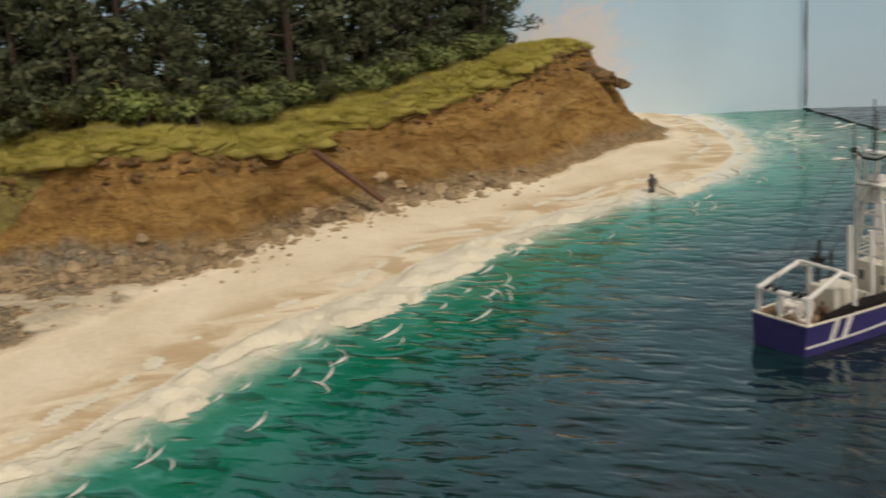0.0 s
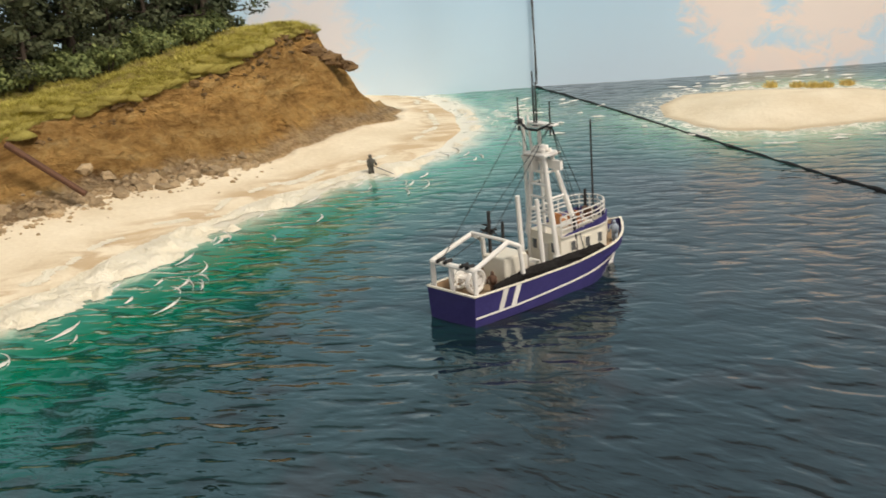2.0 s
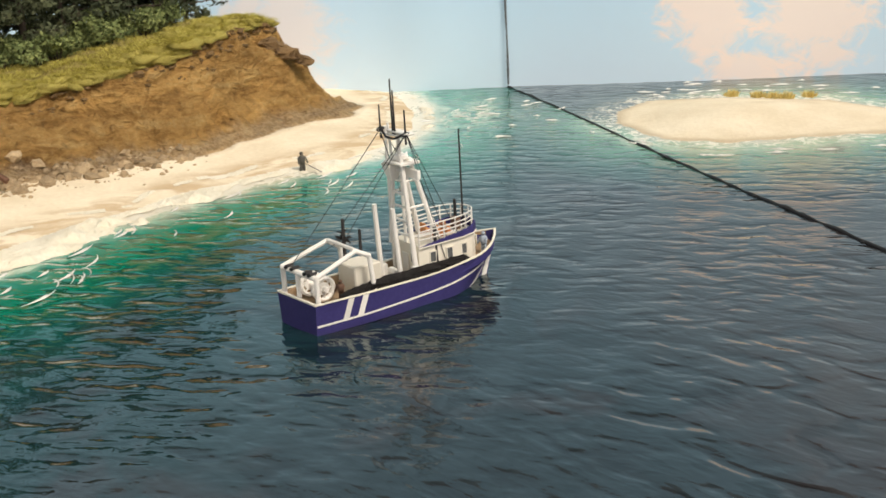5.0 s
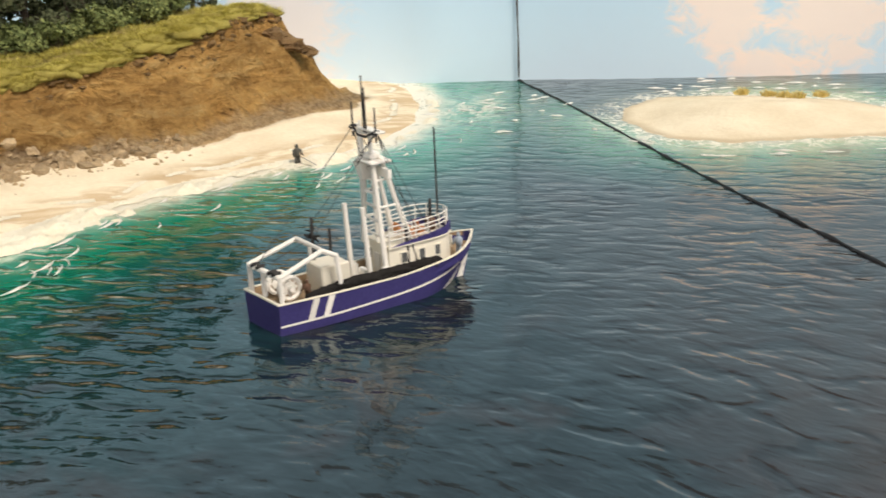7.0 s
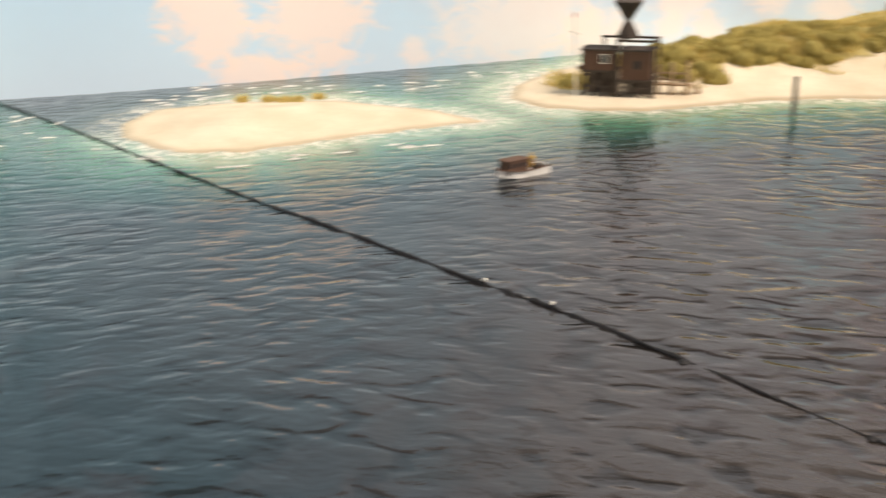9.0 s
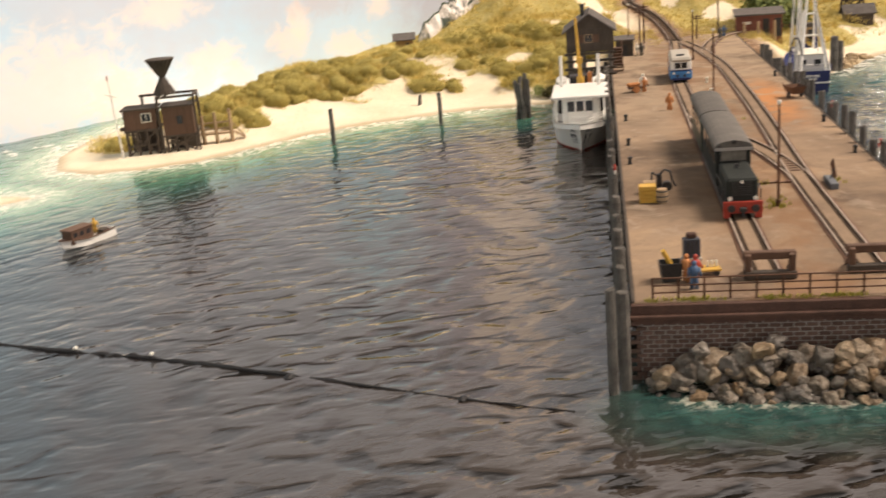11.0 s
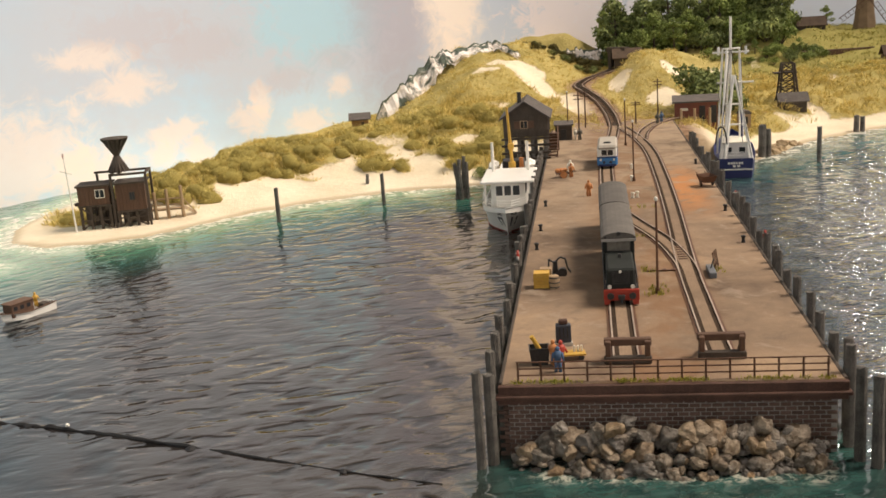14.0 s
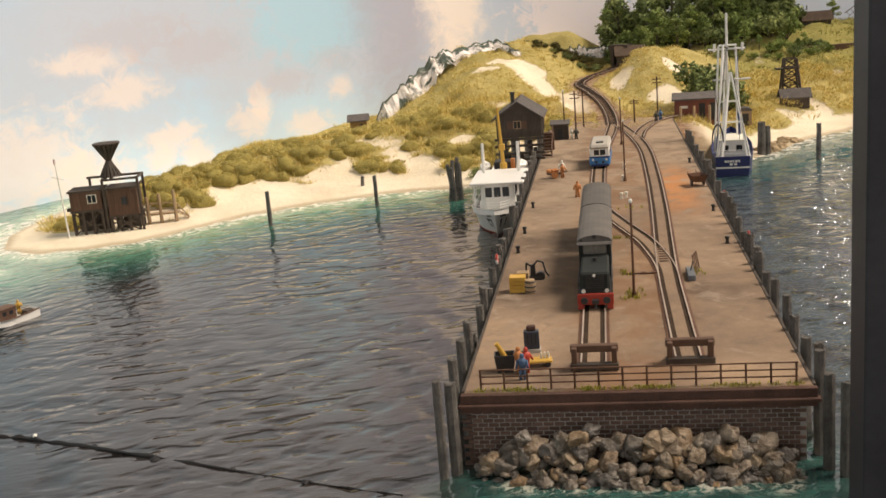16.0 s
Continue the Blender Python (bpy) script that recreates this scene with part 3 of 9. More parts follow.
_co2 = ramp(_t, calc(_t, "DIVIDE", calc(_t, "ADD", _o, calc(_t, "MULTIPLY", _wob, 0.6)), 40.0), [(0.0, (0.50, 0.50, 0.38)), (0.07, (0.25, 0.42, 0.27)), (0.20, (0.10, 0.24, 0.155)), (0.42, (0.022, 0.085, 0.068)), (0.66, (0.017, 0.027, 0.031)), (1.0, (0.027, 0.027, 0.028))])
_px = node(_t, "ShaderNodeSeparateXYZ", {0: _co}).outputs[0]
# brown mixed into the bed colour near the pier imitates the reflected clouds
_brown_reflect = calc(_t, "MULTIPLY", span(_t, calc(_t, "ADD", _px, calc(_t, "MULTIPLY", _wob, 4.0)), -50.0, -5.0), span(_t, _o, 18.0, 40.0))
_co2 = mix(_t, _brown_reflect, _co2, (0.040, 0.032, 0.026))
_c = mix(_t, span(_t, calc(_t, "SUBTRACT", _o, _w), -10.0, 10.0), _co2, _cw)
_c = mix(_t, calc(_t, "MULTIPLY", attr(_t, "chop"), 0.7), _c, (0.045, 0.075, 0.092))
_c = mix(_t, calc(_t, "MULTIPLY", attr(_t, "beyond"), 0.85), _c, mix(_t, span(_t, nz(_t, _co, 0.12, 4), 0.4, 0.6), (0.020, 0.026, 0.032), (0.045, 0.050, 0.056)))
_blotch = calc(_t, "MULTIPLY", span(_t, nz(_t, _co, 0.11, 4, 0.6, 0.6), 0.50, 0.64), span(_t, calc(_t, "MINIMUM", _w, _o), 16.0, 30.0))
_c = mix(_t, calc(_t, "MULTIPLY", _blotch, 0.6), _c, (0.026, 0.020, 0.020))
_c = mix(_t, span(_t, attr(_t, "rocks"), 9.0, 1.0), _c, mix(_t, span(_t, nz(_t, _co, 0.5, 4, 0.6, 0.8), 0.40, 0.62), (0.016, 0.050, 0.046), (0.032, 0.090, 0.078)))
# torn white surf along the shores
_surf = nz(_t, _co, 0.55, 6, 0.7, 1.2)
_near = node(_t, "ShaderNodeMath", {0: _w, 1: _o}, operation="MINIMUM").outputs[0]
_broad = nz(_t, _co, 0.16, 6, 0.7, 1.5)
_foam = calc(_t, "MULTIPLY", span(_t, _surf, 0.46, 0.58), span(_t, _near, 8.0, 0.5))
_foam = calc(_t, "MAXIMUM", _foam, calc(_t, "MULTIPLY", span(_t, _broad, 0.36, 0.50), span(_t, calc(_t, "ADD", _w, calc(_t, "MULTIPLY", _wob, 0.5)), 6.0, 2.0)))
_foam = calc(_t, "MAXIMUM", _foam, calc(_t, "MULTIPLY", calc(_t, "MULTIPLY", span(_t, nz(_t, _co, 0.22, 6, 0.68, 2.5), 0.46, 0.60), attr(_t, "tip")), 0.75))
_foam = calc(_t, "MAXIMUM", _foam, calc(_t, "MULTIPLY", span(_t, nz(_t, _co, 1.2, 5, 0.7, 0.8), 0.46, 0.60), calc(_t, "MULTIPLY", span(_t, attr(_t, "rocks"), 1.9, 0.6), 0.55)))
_c = mix(_t, calc(_t, "MULTIPLY", attr(_t, "tip"), 0.5), _c, (0.17, 0.37, 0.25))
_c = mix(_t, calc(_t, "MULTIPLY", _foam, 0.8), _c, (0.84, 0.79, 0.65))
_t.links.new(calc(_t, "ADD", calc(_t, "MULTIPLY", _foam, 0.4), 0.05), _b.inputs["Roughness"])
# the crests swing round from the open water towards the pier
_ways = []
for _a in (-48, -17):
    _n = node(_t, "ShaderNodeVectorRotate", {"Vector": _co, "Angle": radians(_a)})
    _n.rotation_type = "Z_AXIS"
    _ways.append(_n.outputs[0])
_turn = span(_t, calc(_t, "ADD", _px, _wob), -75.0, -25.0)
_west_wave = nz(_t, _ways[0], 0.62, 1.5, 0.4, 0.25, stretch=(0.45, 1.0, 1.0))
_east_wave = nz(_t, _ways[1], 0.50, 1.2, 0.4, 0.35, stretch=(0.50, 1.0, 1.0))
_swl = nz(_t, _ways[0], 0.13, 2, 0.4, 0.3, stretch=(0.6, 1.0, 1.0))
_rip = nz(_t, _ways[1], 1.9, 2, 0.5, 0.3, stretch=(0.5, 1.0, 1.0))
_gust = calc(_t, "ADD", calc(_t, "MULTIPLY", span(_t, nz(_t, _co, 0.045, 3, 0.5), 0.36, 0.62), 0.75), 0.4)
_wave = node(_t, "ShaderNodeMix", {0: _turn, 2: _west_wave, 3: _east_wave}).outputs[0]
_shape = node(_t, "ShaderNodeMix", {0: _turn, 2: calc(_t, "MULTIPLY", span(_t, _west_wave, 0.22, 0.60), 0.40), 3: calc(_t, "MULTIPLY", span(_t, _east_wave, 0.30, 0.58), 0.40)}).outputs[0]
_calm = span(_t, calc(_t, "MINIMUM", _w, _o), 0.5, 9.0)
# bed colour darkened in the wave hollows to imitate their dark reflections
_hollow_shade = calc(_t, "MULTIPLY", calc(_t, "MULTIPLY", span(_t, _wave, 0.45, 0.40), calc(_t, "ADD", calc(_t, "MULTIPLY", _brown_reflect, 0.4), 0.5)), calc(_t, "MULTIPLY", _calm, span(_t, attr(_t, "rocks"), 3.0, 9.0)))
_c = mix(_t, _hollow_shade, _c, mix(_t, 1.0, _c, (0.10, 0.12, 0.12), "MULTIPLY"))
# flecks of lower specular imitate waves that reflect something dark
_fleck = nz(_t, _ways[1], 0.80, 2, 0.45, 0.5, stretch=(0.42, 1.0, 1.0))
_dark_reflect = calc(_t, "MULTIPLY", calc(_t, "MULTIPLY", span(_t, _fleck, 0.45, 0.39), span(_t, calc(_t, "ADD", _px, calc(_t, "MULTIPLY", _wob, 1.5)), -48.0, -12.0)), _calm)
# specular raised in the brown area to brighten the water there
_t.links.new(calc(_t, "SUBTRACT", calc(_t, "ADD", calc(_t, "MULTIPLY", _brown_reflect, 0.40), 0.5), calc(_t, "MULTIPLY", _dark_reflect, 0.50)), _b.inputs["Specular IOR Level"])
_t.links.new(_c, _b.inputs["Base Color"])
bump(_t, _b, calc(_t, "MULTIPLY", calc(_t, "ADD", calc(_t, "ADD", calc(_t, "MULTIPLY", _shape, _gust), calc(_t, "MULTIPLY", _swl, 0.7)), calc(_t, "MULTIPLY", _rip, calc(_t, "ADD", calc(_t, "MULTIPLY", attr(_t, "chop"), 0.70), 0.10))), calc(_t, "ADD", calc(_t, "MULTIPLY", _calm, 0.6), 0.4)), 0.35)


def swell(x, y):
    a = 0.10 * np.sin((x * 0.80 + y * 0.60) * 1.05 + 2.5 * value_noise(x, y, 20, 61)) * value_noise(x, y, 25, 62)
    b = 0.12 * (value_noise(x, y, 3.2, 63, 2) - 0.5)
    return a + b, a


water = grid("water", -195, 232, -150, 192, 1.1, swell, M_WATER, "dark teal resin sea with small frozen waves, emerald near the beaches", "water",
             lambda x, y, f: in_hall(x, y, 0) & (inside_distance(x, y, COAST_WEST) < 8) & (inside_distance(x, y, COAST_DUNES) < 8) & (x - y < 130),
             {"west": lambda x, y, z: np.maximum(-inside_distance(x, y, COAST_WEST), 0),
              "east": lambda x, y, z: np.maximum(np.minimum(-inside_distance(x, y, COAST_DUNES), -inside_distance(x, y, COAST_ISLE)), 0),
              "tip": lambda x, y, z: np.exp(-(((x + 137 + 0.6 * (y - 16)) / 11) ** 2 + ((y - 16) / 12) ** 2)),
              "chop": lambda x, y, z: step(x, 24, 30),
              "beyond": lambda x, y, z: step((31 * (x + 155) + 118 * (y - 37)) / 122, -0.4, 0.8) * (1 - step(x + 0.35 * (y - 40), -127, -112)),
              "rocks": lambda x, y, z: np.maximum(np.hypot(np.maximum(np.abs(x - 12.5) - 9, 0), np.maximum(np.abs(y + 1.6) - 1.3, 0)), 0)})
_b2 = B()
box(_b2, -215, 235, -200, 270, -3.2, -2.6)
single("ground", _b2, worn("layout_board", (0.10, 0.08, 0.06), (0.16, 0.13, 0.10), 0.9), "wooden base board under the layout", "base board", kind="structure")

# ---- painted backdrop ----
M_SKY, _t, _b = material("painted_sky", 0.9, 0, 0.05)
_uv = node(_t, "ShaderNodeUVMap")
_uv.uv_map = "UVMap"
_sep = node(_t, "ShaderNodeSeparateXYZ", {0: _uv.outputs[0]})
_u, _v = _sep.outputs[0], _sep.outputs[1]
_vec = node(_t, "ShaderNodeCombineXYZ", {0: _u, 1: calc(_t, "MULTIPLY", _v, 1.3)}).outputs[0]
_warp = node(_t, "ShaderNodeTexNoise", {"Vector": _vec, "Scale": 0.055, "Detail": 8.0, "Roughness": 0.6})
_blue = ramp(_t, calc(_t, "DIVIDE", _v, 110.0), [(0.0, (0.60, 0.73, 0.80)), (0.14, (0.50, 0.68, 0.80)), (0.36, (0.40, 0.61, 0.76)), (1.0, (0.36, 0.52, 0.64))])
_n1 = calc(_t, "SUBTRACT", _warp.outputs["Fac"], 0.5)
_n2 = calc(_t, "SUBTRACT", nz(_t, _vec, 0.20, 8, 0.66, 0.8), 0.5)


def cloud(u, v, ru, rv, soft=0.5, push=1.6):
    a = calc(_t, "DIVIDE", calc(_t, "SUBTRACT", _u, u), ru)
    b = calc(_t, "DIVIDE", calc(_t, "SUBTRACT", _v, v), rv)
    d = calc(_t, "SQRT", calc(_t, "ADD", calc(_t, "MULTIPLY", a, a), calc(_t, "MULTIPLY", b, b)))
    return span(_t, calc(_t, "ADD", calc(_t, "ADD", d, calc(_t, "MULTIPLY", _n2, push * 2.0)), calc(_t, "MULTIPLY", _n1, push)), 1.0 + soft / 2, 1.0 - soft / 2)


_c = _blue
_haze = calc(_t, "MULTIPLY", span(_t, calc(_t, "ADD", _v, calc(_t, "MULTIPLY", _n1, 40.0)), 2.0, 24.0), span(_t, calc(_t, "ADD", _u, calc(_t, "MULTIPLY", _n1, 50.0)), 45.0, 115.0))
_c = mix(_t, calc(_t, "MULTIPLY", _haze, 0.75), _c, (0.575, 0.57, 0.605))
_c = mix(_t, calc(_t, "MULTIPLY", cloud(178, 30, 21, 12, 0.8, 1.2), 0.85), _c, (0.42, 0.64, 0.73))
for _k in [(72, 3, 2.5, 3), (94, 7, 16, 10), (110, 3, 9, 5), (128, 4, 4, 2.5), (131, 8, 7, 2.5), (113, 26, 9, 2.5), (121, 19, 8, 3), (153, 8, 5, 4), (157, 13, 3, 4), (137, 3, 4, 3), (172, 5, 6, 3), (183, 13, 4, 2.5)]:
    _c = mix(_t, calc(_t, "MULTIPLY", cloud(*_k, 1.0, 1.3), 0.60), _c, (0.93, 0.77, 0.64))
_c = mix(_t, calc(_t, "MULTIPLY", cloud(-41, 12, 9, 11, 1.0, 1.3), 0.6), _c, (0.84, 0.68, 0.58))
for _k in [(36, 12, 7, 8), (54, 12, 10, 11), (42, 2, 7, 3)]:
    _c = mix(_t, calc(_t, "MULTIPLY", cloud(*_k, 0.8, 1.3), 0.85), _c, (0.92, 0.74, 0.62))
for _k in [(142, 26, 12, 4), (165, 16, 9, 3), (124, 31, 14, 4), (182, 20, 7, 3)]:
    _c = mix(_t, calc(_t, "MULTIPLY", cloud(*_k, 1.0), 0.45), _c, (0.55, 0.50, 0.52))
_c = mix(_t, calc(_t, "MULTIPLY", cloud(204, 50, 15, 54, 1.2, 0.6), 0.75), _c, (0.46, 0.42, 0.46))
_c = mix(_t, cloud(223, 64, 11, 60, 0.8, 0.6), _c, (0.93, 0.80, 0.68))
_c = mix(_t, calc(_t, "MULTIPLY", cloud(262, 24, 18, 13), 0.85), _c, (0.83, 0.72, 0.68))
_c = mix(_t, calc(_t, "MULTIPLY", cloud(325, 26, 45, 20), 0.6), _c, (0.78, 0.76, 0.78))
_c = mix(_t, calc(_t, "MULTIPLY", nz(_t, _vec, 0.22, 6, 0.65), 0.12), _c, (0.55, 0.53, 0.52))
_t.links.new(mix(_t, 1.0, _c, (0.88, 0.88, 0.88), "MULTIPLY"), _b.inputs["Base Color"])
_t.links.new(_c, _b.inputs["Emission Color"])
_b.inputs["Emission Strength"].default_value = 0.24

_bm = B()
_uvl = _bm.loops.layers.uv.new("UVMap")


def smooth_line(pts, n=6):
    out = []
    for i in range(len(pts) - 1):
        p0, p1, p2, p3 = (Vector(pts[max(0, min(len(pts) - 1, i + k))]) for k in (-1, 0, 1, 2))
        for j in range(n):
            s = j / n
            out.append(0.5 * (2 * p1 + (p2 - p0) * s + (2 * p0 - 5 * p1 + 4 * p2 - p3) * s * s + (3 * p1 - p0 - 3 * p2 + p3) * s ** 3))
    return out + [Vector(pts[-1])]


_line, _arc, _last = smooth_line(WALL), 0.0, None
_low, _high = [], []
for _p in _line:
    _low.append(_bm.verts.new((_p.x, _p.y, -2.6)))
    _high.append(_bm.verts.new((_p.x, _p.y, 112)))
_lengths = [0.0]
for _p, _q in zip(_line, _line[1:]):
    _lengths.append(_lengths[-1] + (_q - _p).length)
_zero = _lengths[7 * 6]
for _i in range(len(_line) - 1):
    _f = _bm.faces.new((_low[_i], _low[_i + 1], _high[_i + 1], _high[_i]))
    for _l, (_a, _z) in zip(_f.loops, ((_i, -2.6), (_i + 1, -2.6), (_i + 1, 112), (_i, 112))):
        _l[_uvl].uv = (_lengths[_a] - _zero, _z)
backdrop = part("backdrop", _bm, M_SKY, None, "painted backdrop of pale blue sky with cream clouds", smooth=True, kind="structure")
tagged(backdrop, category="backdrop")

# ---- the pier: core, deck, brick front ----
DECK = 5.6
PIER_END = 142
M_DECK, _t, _b = material("sandy_concrete", 0.95, 0, 0.12)
_co = coords(_t)
_big, _mid, _fin = nz(_t, _co, 0.09, 5, 0.6), nz(_t, _co, 0.35, 6, 0.65, 0.5), nz(_t, _co, 4.0, 5, 0.7)
_c = ramp(_t, _big, [(0.34, (0.14, 0.10, 0.070)), (0.46, (0.235, 0.167, 0.113)), (0.60, (0.33, 0.235, 0.155)), (0.72, (0.43, 0.30, 0.185))])
_c = mix(_t, calc(_t, "MULTIPLY", span(_t, _mid, 0.52, 0.72), 0.45), _c, (0.13, 0.10, 0.08))
_c = mix(_t, calc(_t, "MULTIPLY", span(_t, _mid, 0.47, 0.30), 0.42), _c, (0.46, 0.37, 0.28))
_place = node(_t, "ShaderNodeSeparateXYZ", {0: _co})
# landward half painted paler, for tan dust and the stronger light there
_dust_light = calc(_t, "MULTIPLY", span(_t, calc(_t, "ADD", _place.outputs[1], calc(_t, "MULTIPLY", _mid, 40.0)), 60.0, 110.0), span(_t, nz(_t, _co, 0.22, 5, 0.65, 0.6), 0.34, 0.60))
_c = mix(_t, calc(_t, "MULTIPLY", _dust_light, 0.45), _c, (0.52, 0.40, 0.27))
_rust = calc(_t, "MULTIPLY", span(_t, calc(_t, "ABSOLUTE", calc(_t, "SUBTRACT", _place.outputs[0], 19.5)), 4.5, 0.5), span(_t, calc(_t, "ABSOLUTE", calc(_t, "SUBTRACT", _place.outputs[1], 72.0)), 24.0, 4.0))
_c = mix(_t, calc(_t, "MULTIPLY", _rust, span(_t, _mid, 0.32, 0.56)), _c, (0.52, 0.235, 0.09))
# rust washed out along the rails
_wash = calc(_t, "MULTIPLY", span(_t, calc(_t, "ABSOLUTE", calc(_t, "SUBTRACT", _place.outputs[0], 12.0)), 7.0, 2.5), span(_t, nz(_t, _co, 0.16, 5, 0.6, 0.8), 0.36, 0.62))
_c = mix(_t, calc(_t, "MULTIPLY", _wash, 0.65), _c, (0.24, 0.125, 0.06))
_c = mix(_t, calc(_t, "MULTIPLY", _fin, 0.35), _c, (0.12, 0.085, 0.06))
_t.links.new(_c, _b.inputs["Base Color"])
bump(_t, _b, calc(_t, "ADD", _fin, _mid), 0.05)

_bm = B()
box(_bm, 0.5, 23.5, 0.46, PIER_END, -2.6, 5.1)
single("pier_core", _bm, M_MORTAR, "grey mortared core of the harbour pier", "pier", kind="structure")
_bm = B()
box(_bm, 0.05, 23.95, 0.35, PIER_END + 4, 5.1, DECK, 0.06)
pavement = single("pavement", _bm, M_DECK, "sandy brown pier deck with dusty and rusty stains", "pier deck", kind="structure")
_bm = B()
box(_bm, -0.15, 24.15, -0.02, 0.5, 4.85, 5.52, 0.04)
box(_bm, -0.35, 24.35, -0.28, 0.45, 4.55, 4.86, 0.06)
box(_bm, -0.1, 24.1, -0.04, 0.5, 4.22, 4.56)
single("trim_coping", _bm, M_COPING, "dark red timber coping along the pier head", "coping", kind="structure")
for _x, _n in ((-0.12, "west"), (23.85, "east")):
    _bm = B()
    box(_bm, _x, _x + 0.27, 0.5, PIER_END, 4.3, 5.66, 0.05)
    single("trim_edge_" + _n, _bm, M_WOOD_DARK, "dark timber edge beam along the deck", "edge beam", kind="structure")


def post(h, r, seed, top=0.9):
    """A worn timber pile, its foot below the water."""
    bm = B()
    rnd = random.Random(seed)
    seg, rings = 8, 6
    prev = None
    for i in range(rings):
        f = i / (rings - 1)
        z = -2.4 + (h + 2.4) * f
        ring = []
        for k in range(seg):
            a = 2 * math.pi * k / seg
            q = r * (1 - (1 - top) * f) * (1 + 0.10 * (rnd.random() - 0.5))
            ring.append(bm.verts.new((q * math.cos(a) + 0.05 * rnd.random(), q * math.sin(a), z + (0.22 * (rnd.random() - 0.5) if i == rings - 1 else 0))))
        if prev:
            for k in range(seg):
                bm.faces.new((prev[k], prev[(k + 1) % seg], ring[(k + 1) % seg], ring[k]))
        prev = ring
    bm.faces.new(prev)
    return bm


POSTS = [single("mooring_post", post(h, 0.48, 70 + i), M_PILE, "weathered grey timber piling standing in the water", "piling", -300, 0, 0, group="pilings along the pier") for i, h in enumerate((7.6, 6.6, 5.6))]
_rnd = random.Random(5)
_spots = [(-1.5, -1.6, 7.3, 0.36), (-0.65, -0.9, 6.9, 0.46), (-0.7, 1.2, 7.8, 0.4), (24.55, 1.6, 7.6, 0.42), (24.7, -0.9, 6.9, 0.42), (25.6, -2.0, 6.6, 0.42), (25.0, 4.2, 7.2, 0.4), (26.6, -0.6, 6.0, 0.4)]
for _i in range(17):
    _y = 5.5 + _i * 4.1 + _rnd.uniform(-0.8, 0.8)
    _spots.append((-0.75 + _rnd.uniform(-0.15, 0.1), _y, _rnd.choice((6.6, 7.2, 7.7)) - (0.8 if _i % 3 == 2 else 0), 0.42))
for _i in range(26):
    _y = 7.5 + _i * 4.2 + _rnd.uniform(-1.0, 1.0)
    _spots.append((24.6 + _rnd.uniform(-0.1, 0.15), _y, _rnd.choice((6.7, 7.3, 7.8)), 0.42))
for _i in range(7):
    _spots.append((-0.8, 76 + _i * 4.6, 7.3, 0.42))
for _i, (_x, _y, _h, _r) in enumerate(_spots):
    _o = at(POSTS[_i % 3], _x, _y, 0, _rnd.uniform(0, 360))
    _o.scale = (_r / 0.48, _r / 0.48, _h / (7.6, 6.6, 5.6)[_i % 3])
for _o in POSTS:
    bpy.data.objects.remove(_o)

# lone posts in the shallows
for _x, _y, _h, _r in [(-42, 86.5, 5.4, 0.36), (-27, 97, 5.2, 0.34), (38.6, 126.2, 6.0, 0.75), (39.7, 126.6, 5.2, 0.6), (47.1, 118.7, 6.2, 0.45), (61.3, 151.5, 3.4, 0.6), (62.6, 152, 3.0, 0.55)]:
    single("mooring_post", post(_h, _r, int(_x * 7)), M_PILE, "lone weathered timber post standing in shallow water", "post", _x, _y, 0, group="lone posts")
_dolphin = thing("dolphin", "cluster of dark timber piles bound together in the water", "mooring dolphin", -14, 98.8, 0)
for _i, (_x, _y, _h) in enumerate([(-0.9, 0, 6.6), (0.1, 0.5, 7.0), (0.9, -0.1, 6.2), (0.0, -0.7, 5.6), (-0.5, 0.9, 6.0)]):
    _o = part("timber", post(_h, 0.36, 90 + _i), M_PILE, _dolphin)
    _o.matrix_basis = pose(_x * K, _y * K, 0, 2 * (_i - 2), 3 * (2 - _i), 0)

# ---- track set into the deck ----
M_OILY = worn("oily_dirt", (0.025, 0.018, 0.013), (0.085, 0.06, 0.042), 0.95, 3, spec=0.05)
M_PLANK = worn("track_planks", (0.17, 0.115, 0.075), (0.34, 0.24, 0.155), 0.9, 1.6, grain=(3, 0.3, 3), relief=0.04)


def ribbon(bm, pts, off, w, h, zoff=0.0):
    """A bar of width w and height h along a line of points, shifted sideways by off."""
    rows = []
    for i, p in enumerate(pts):
        a, b = pts[max(0, i - 1)], pts[min(len(pts) - 1, i + 1)]
        d = Vector((b[0] - a[0], b[1] - a[1], 0)).normalized()
        s = Vector((d.y, -d.x, 0))
        c = Vector(p) + s * off
        rows.append([bm.verts.new(c + s * k * w / 2 + Vector((0, 0, zoff + z))) for k, z in ((-1, 0), (1, 0), (1, h), (-1, h))])
    for r, q in zip(rows, rows[1:]):
        for k in range(4):
            bm.faces.new((r[k], r[(k + 1) % 4], q[(k + 1) % 4], q[k]))
    bm.faces.new(rows[0][::-1])
    bm.faces.new(rows[-1])


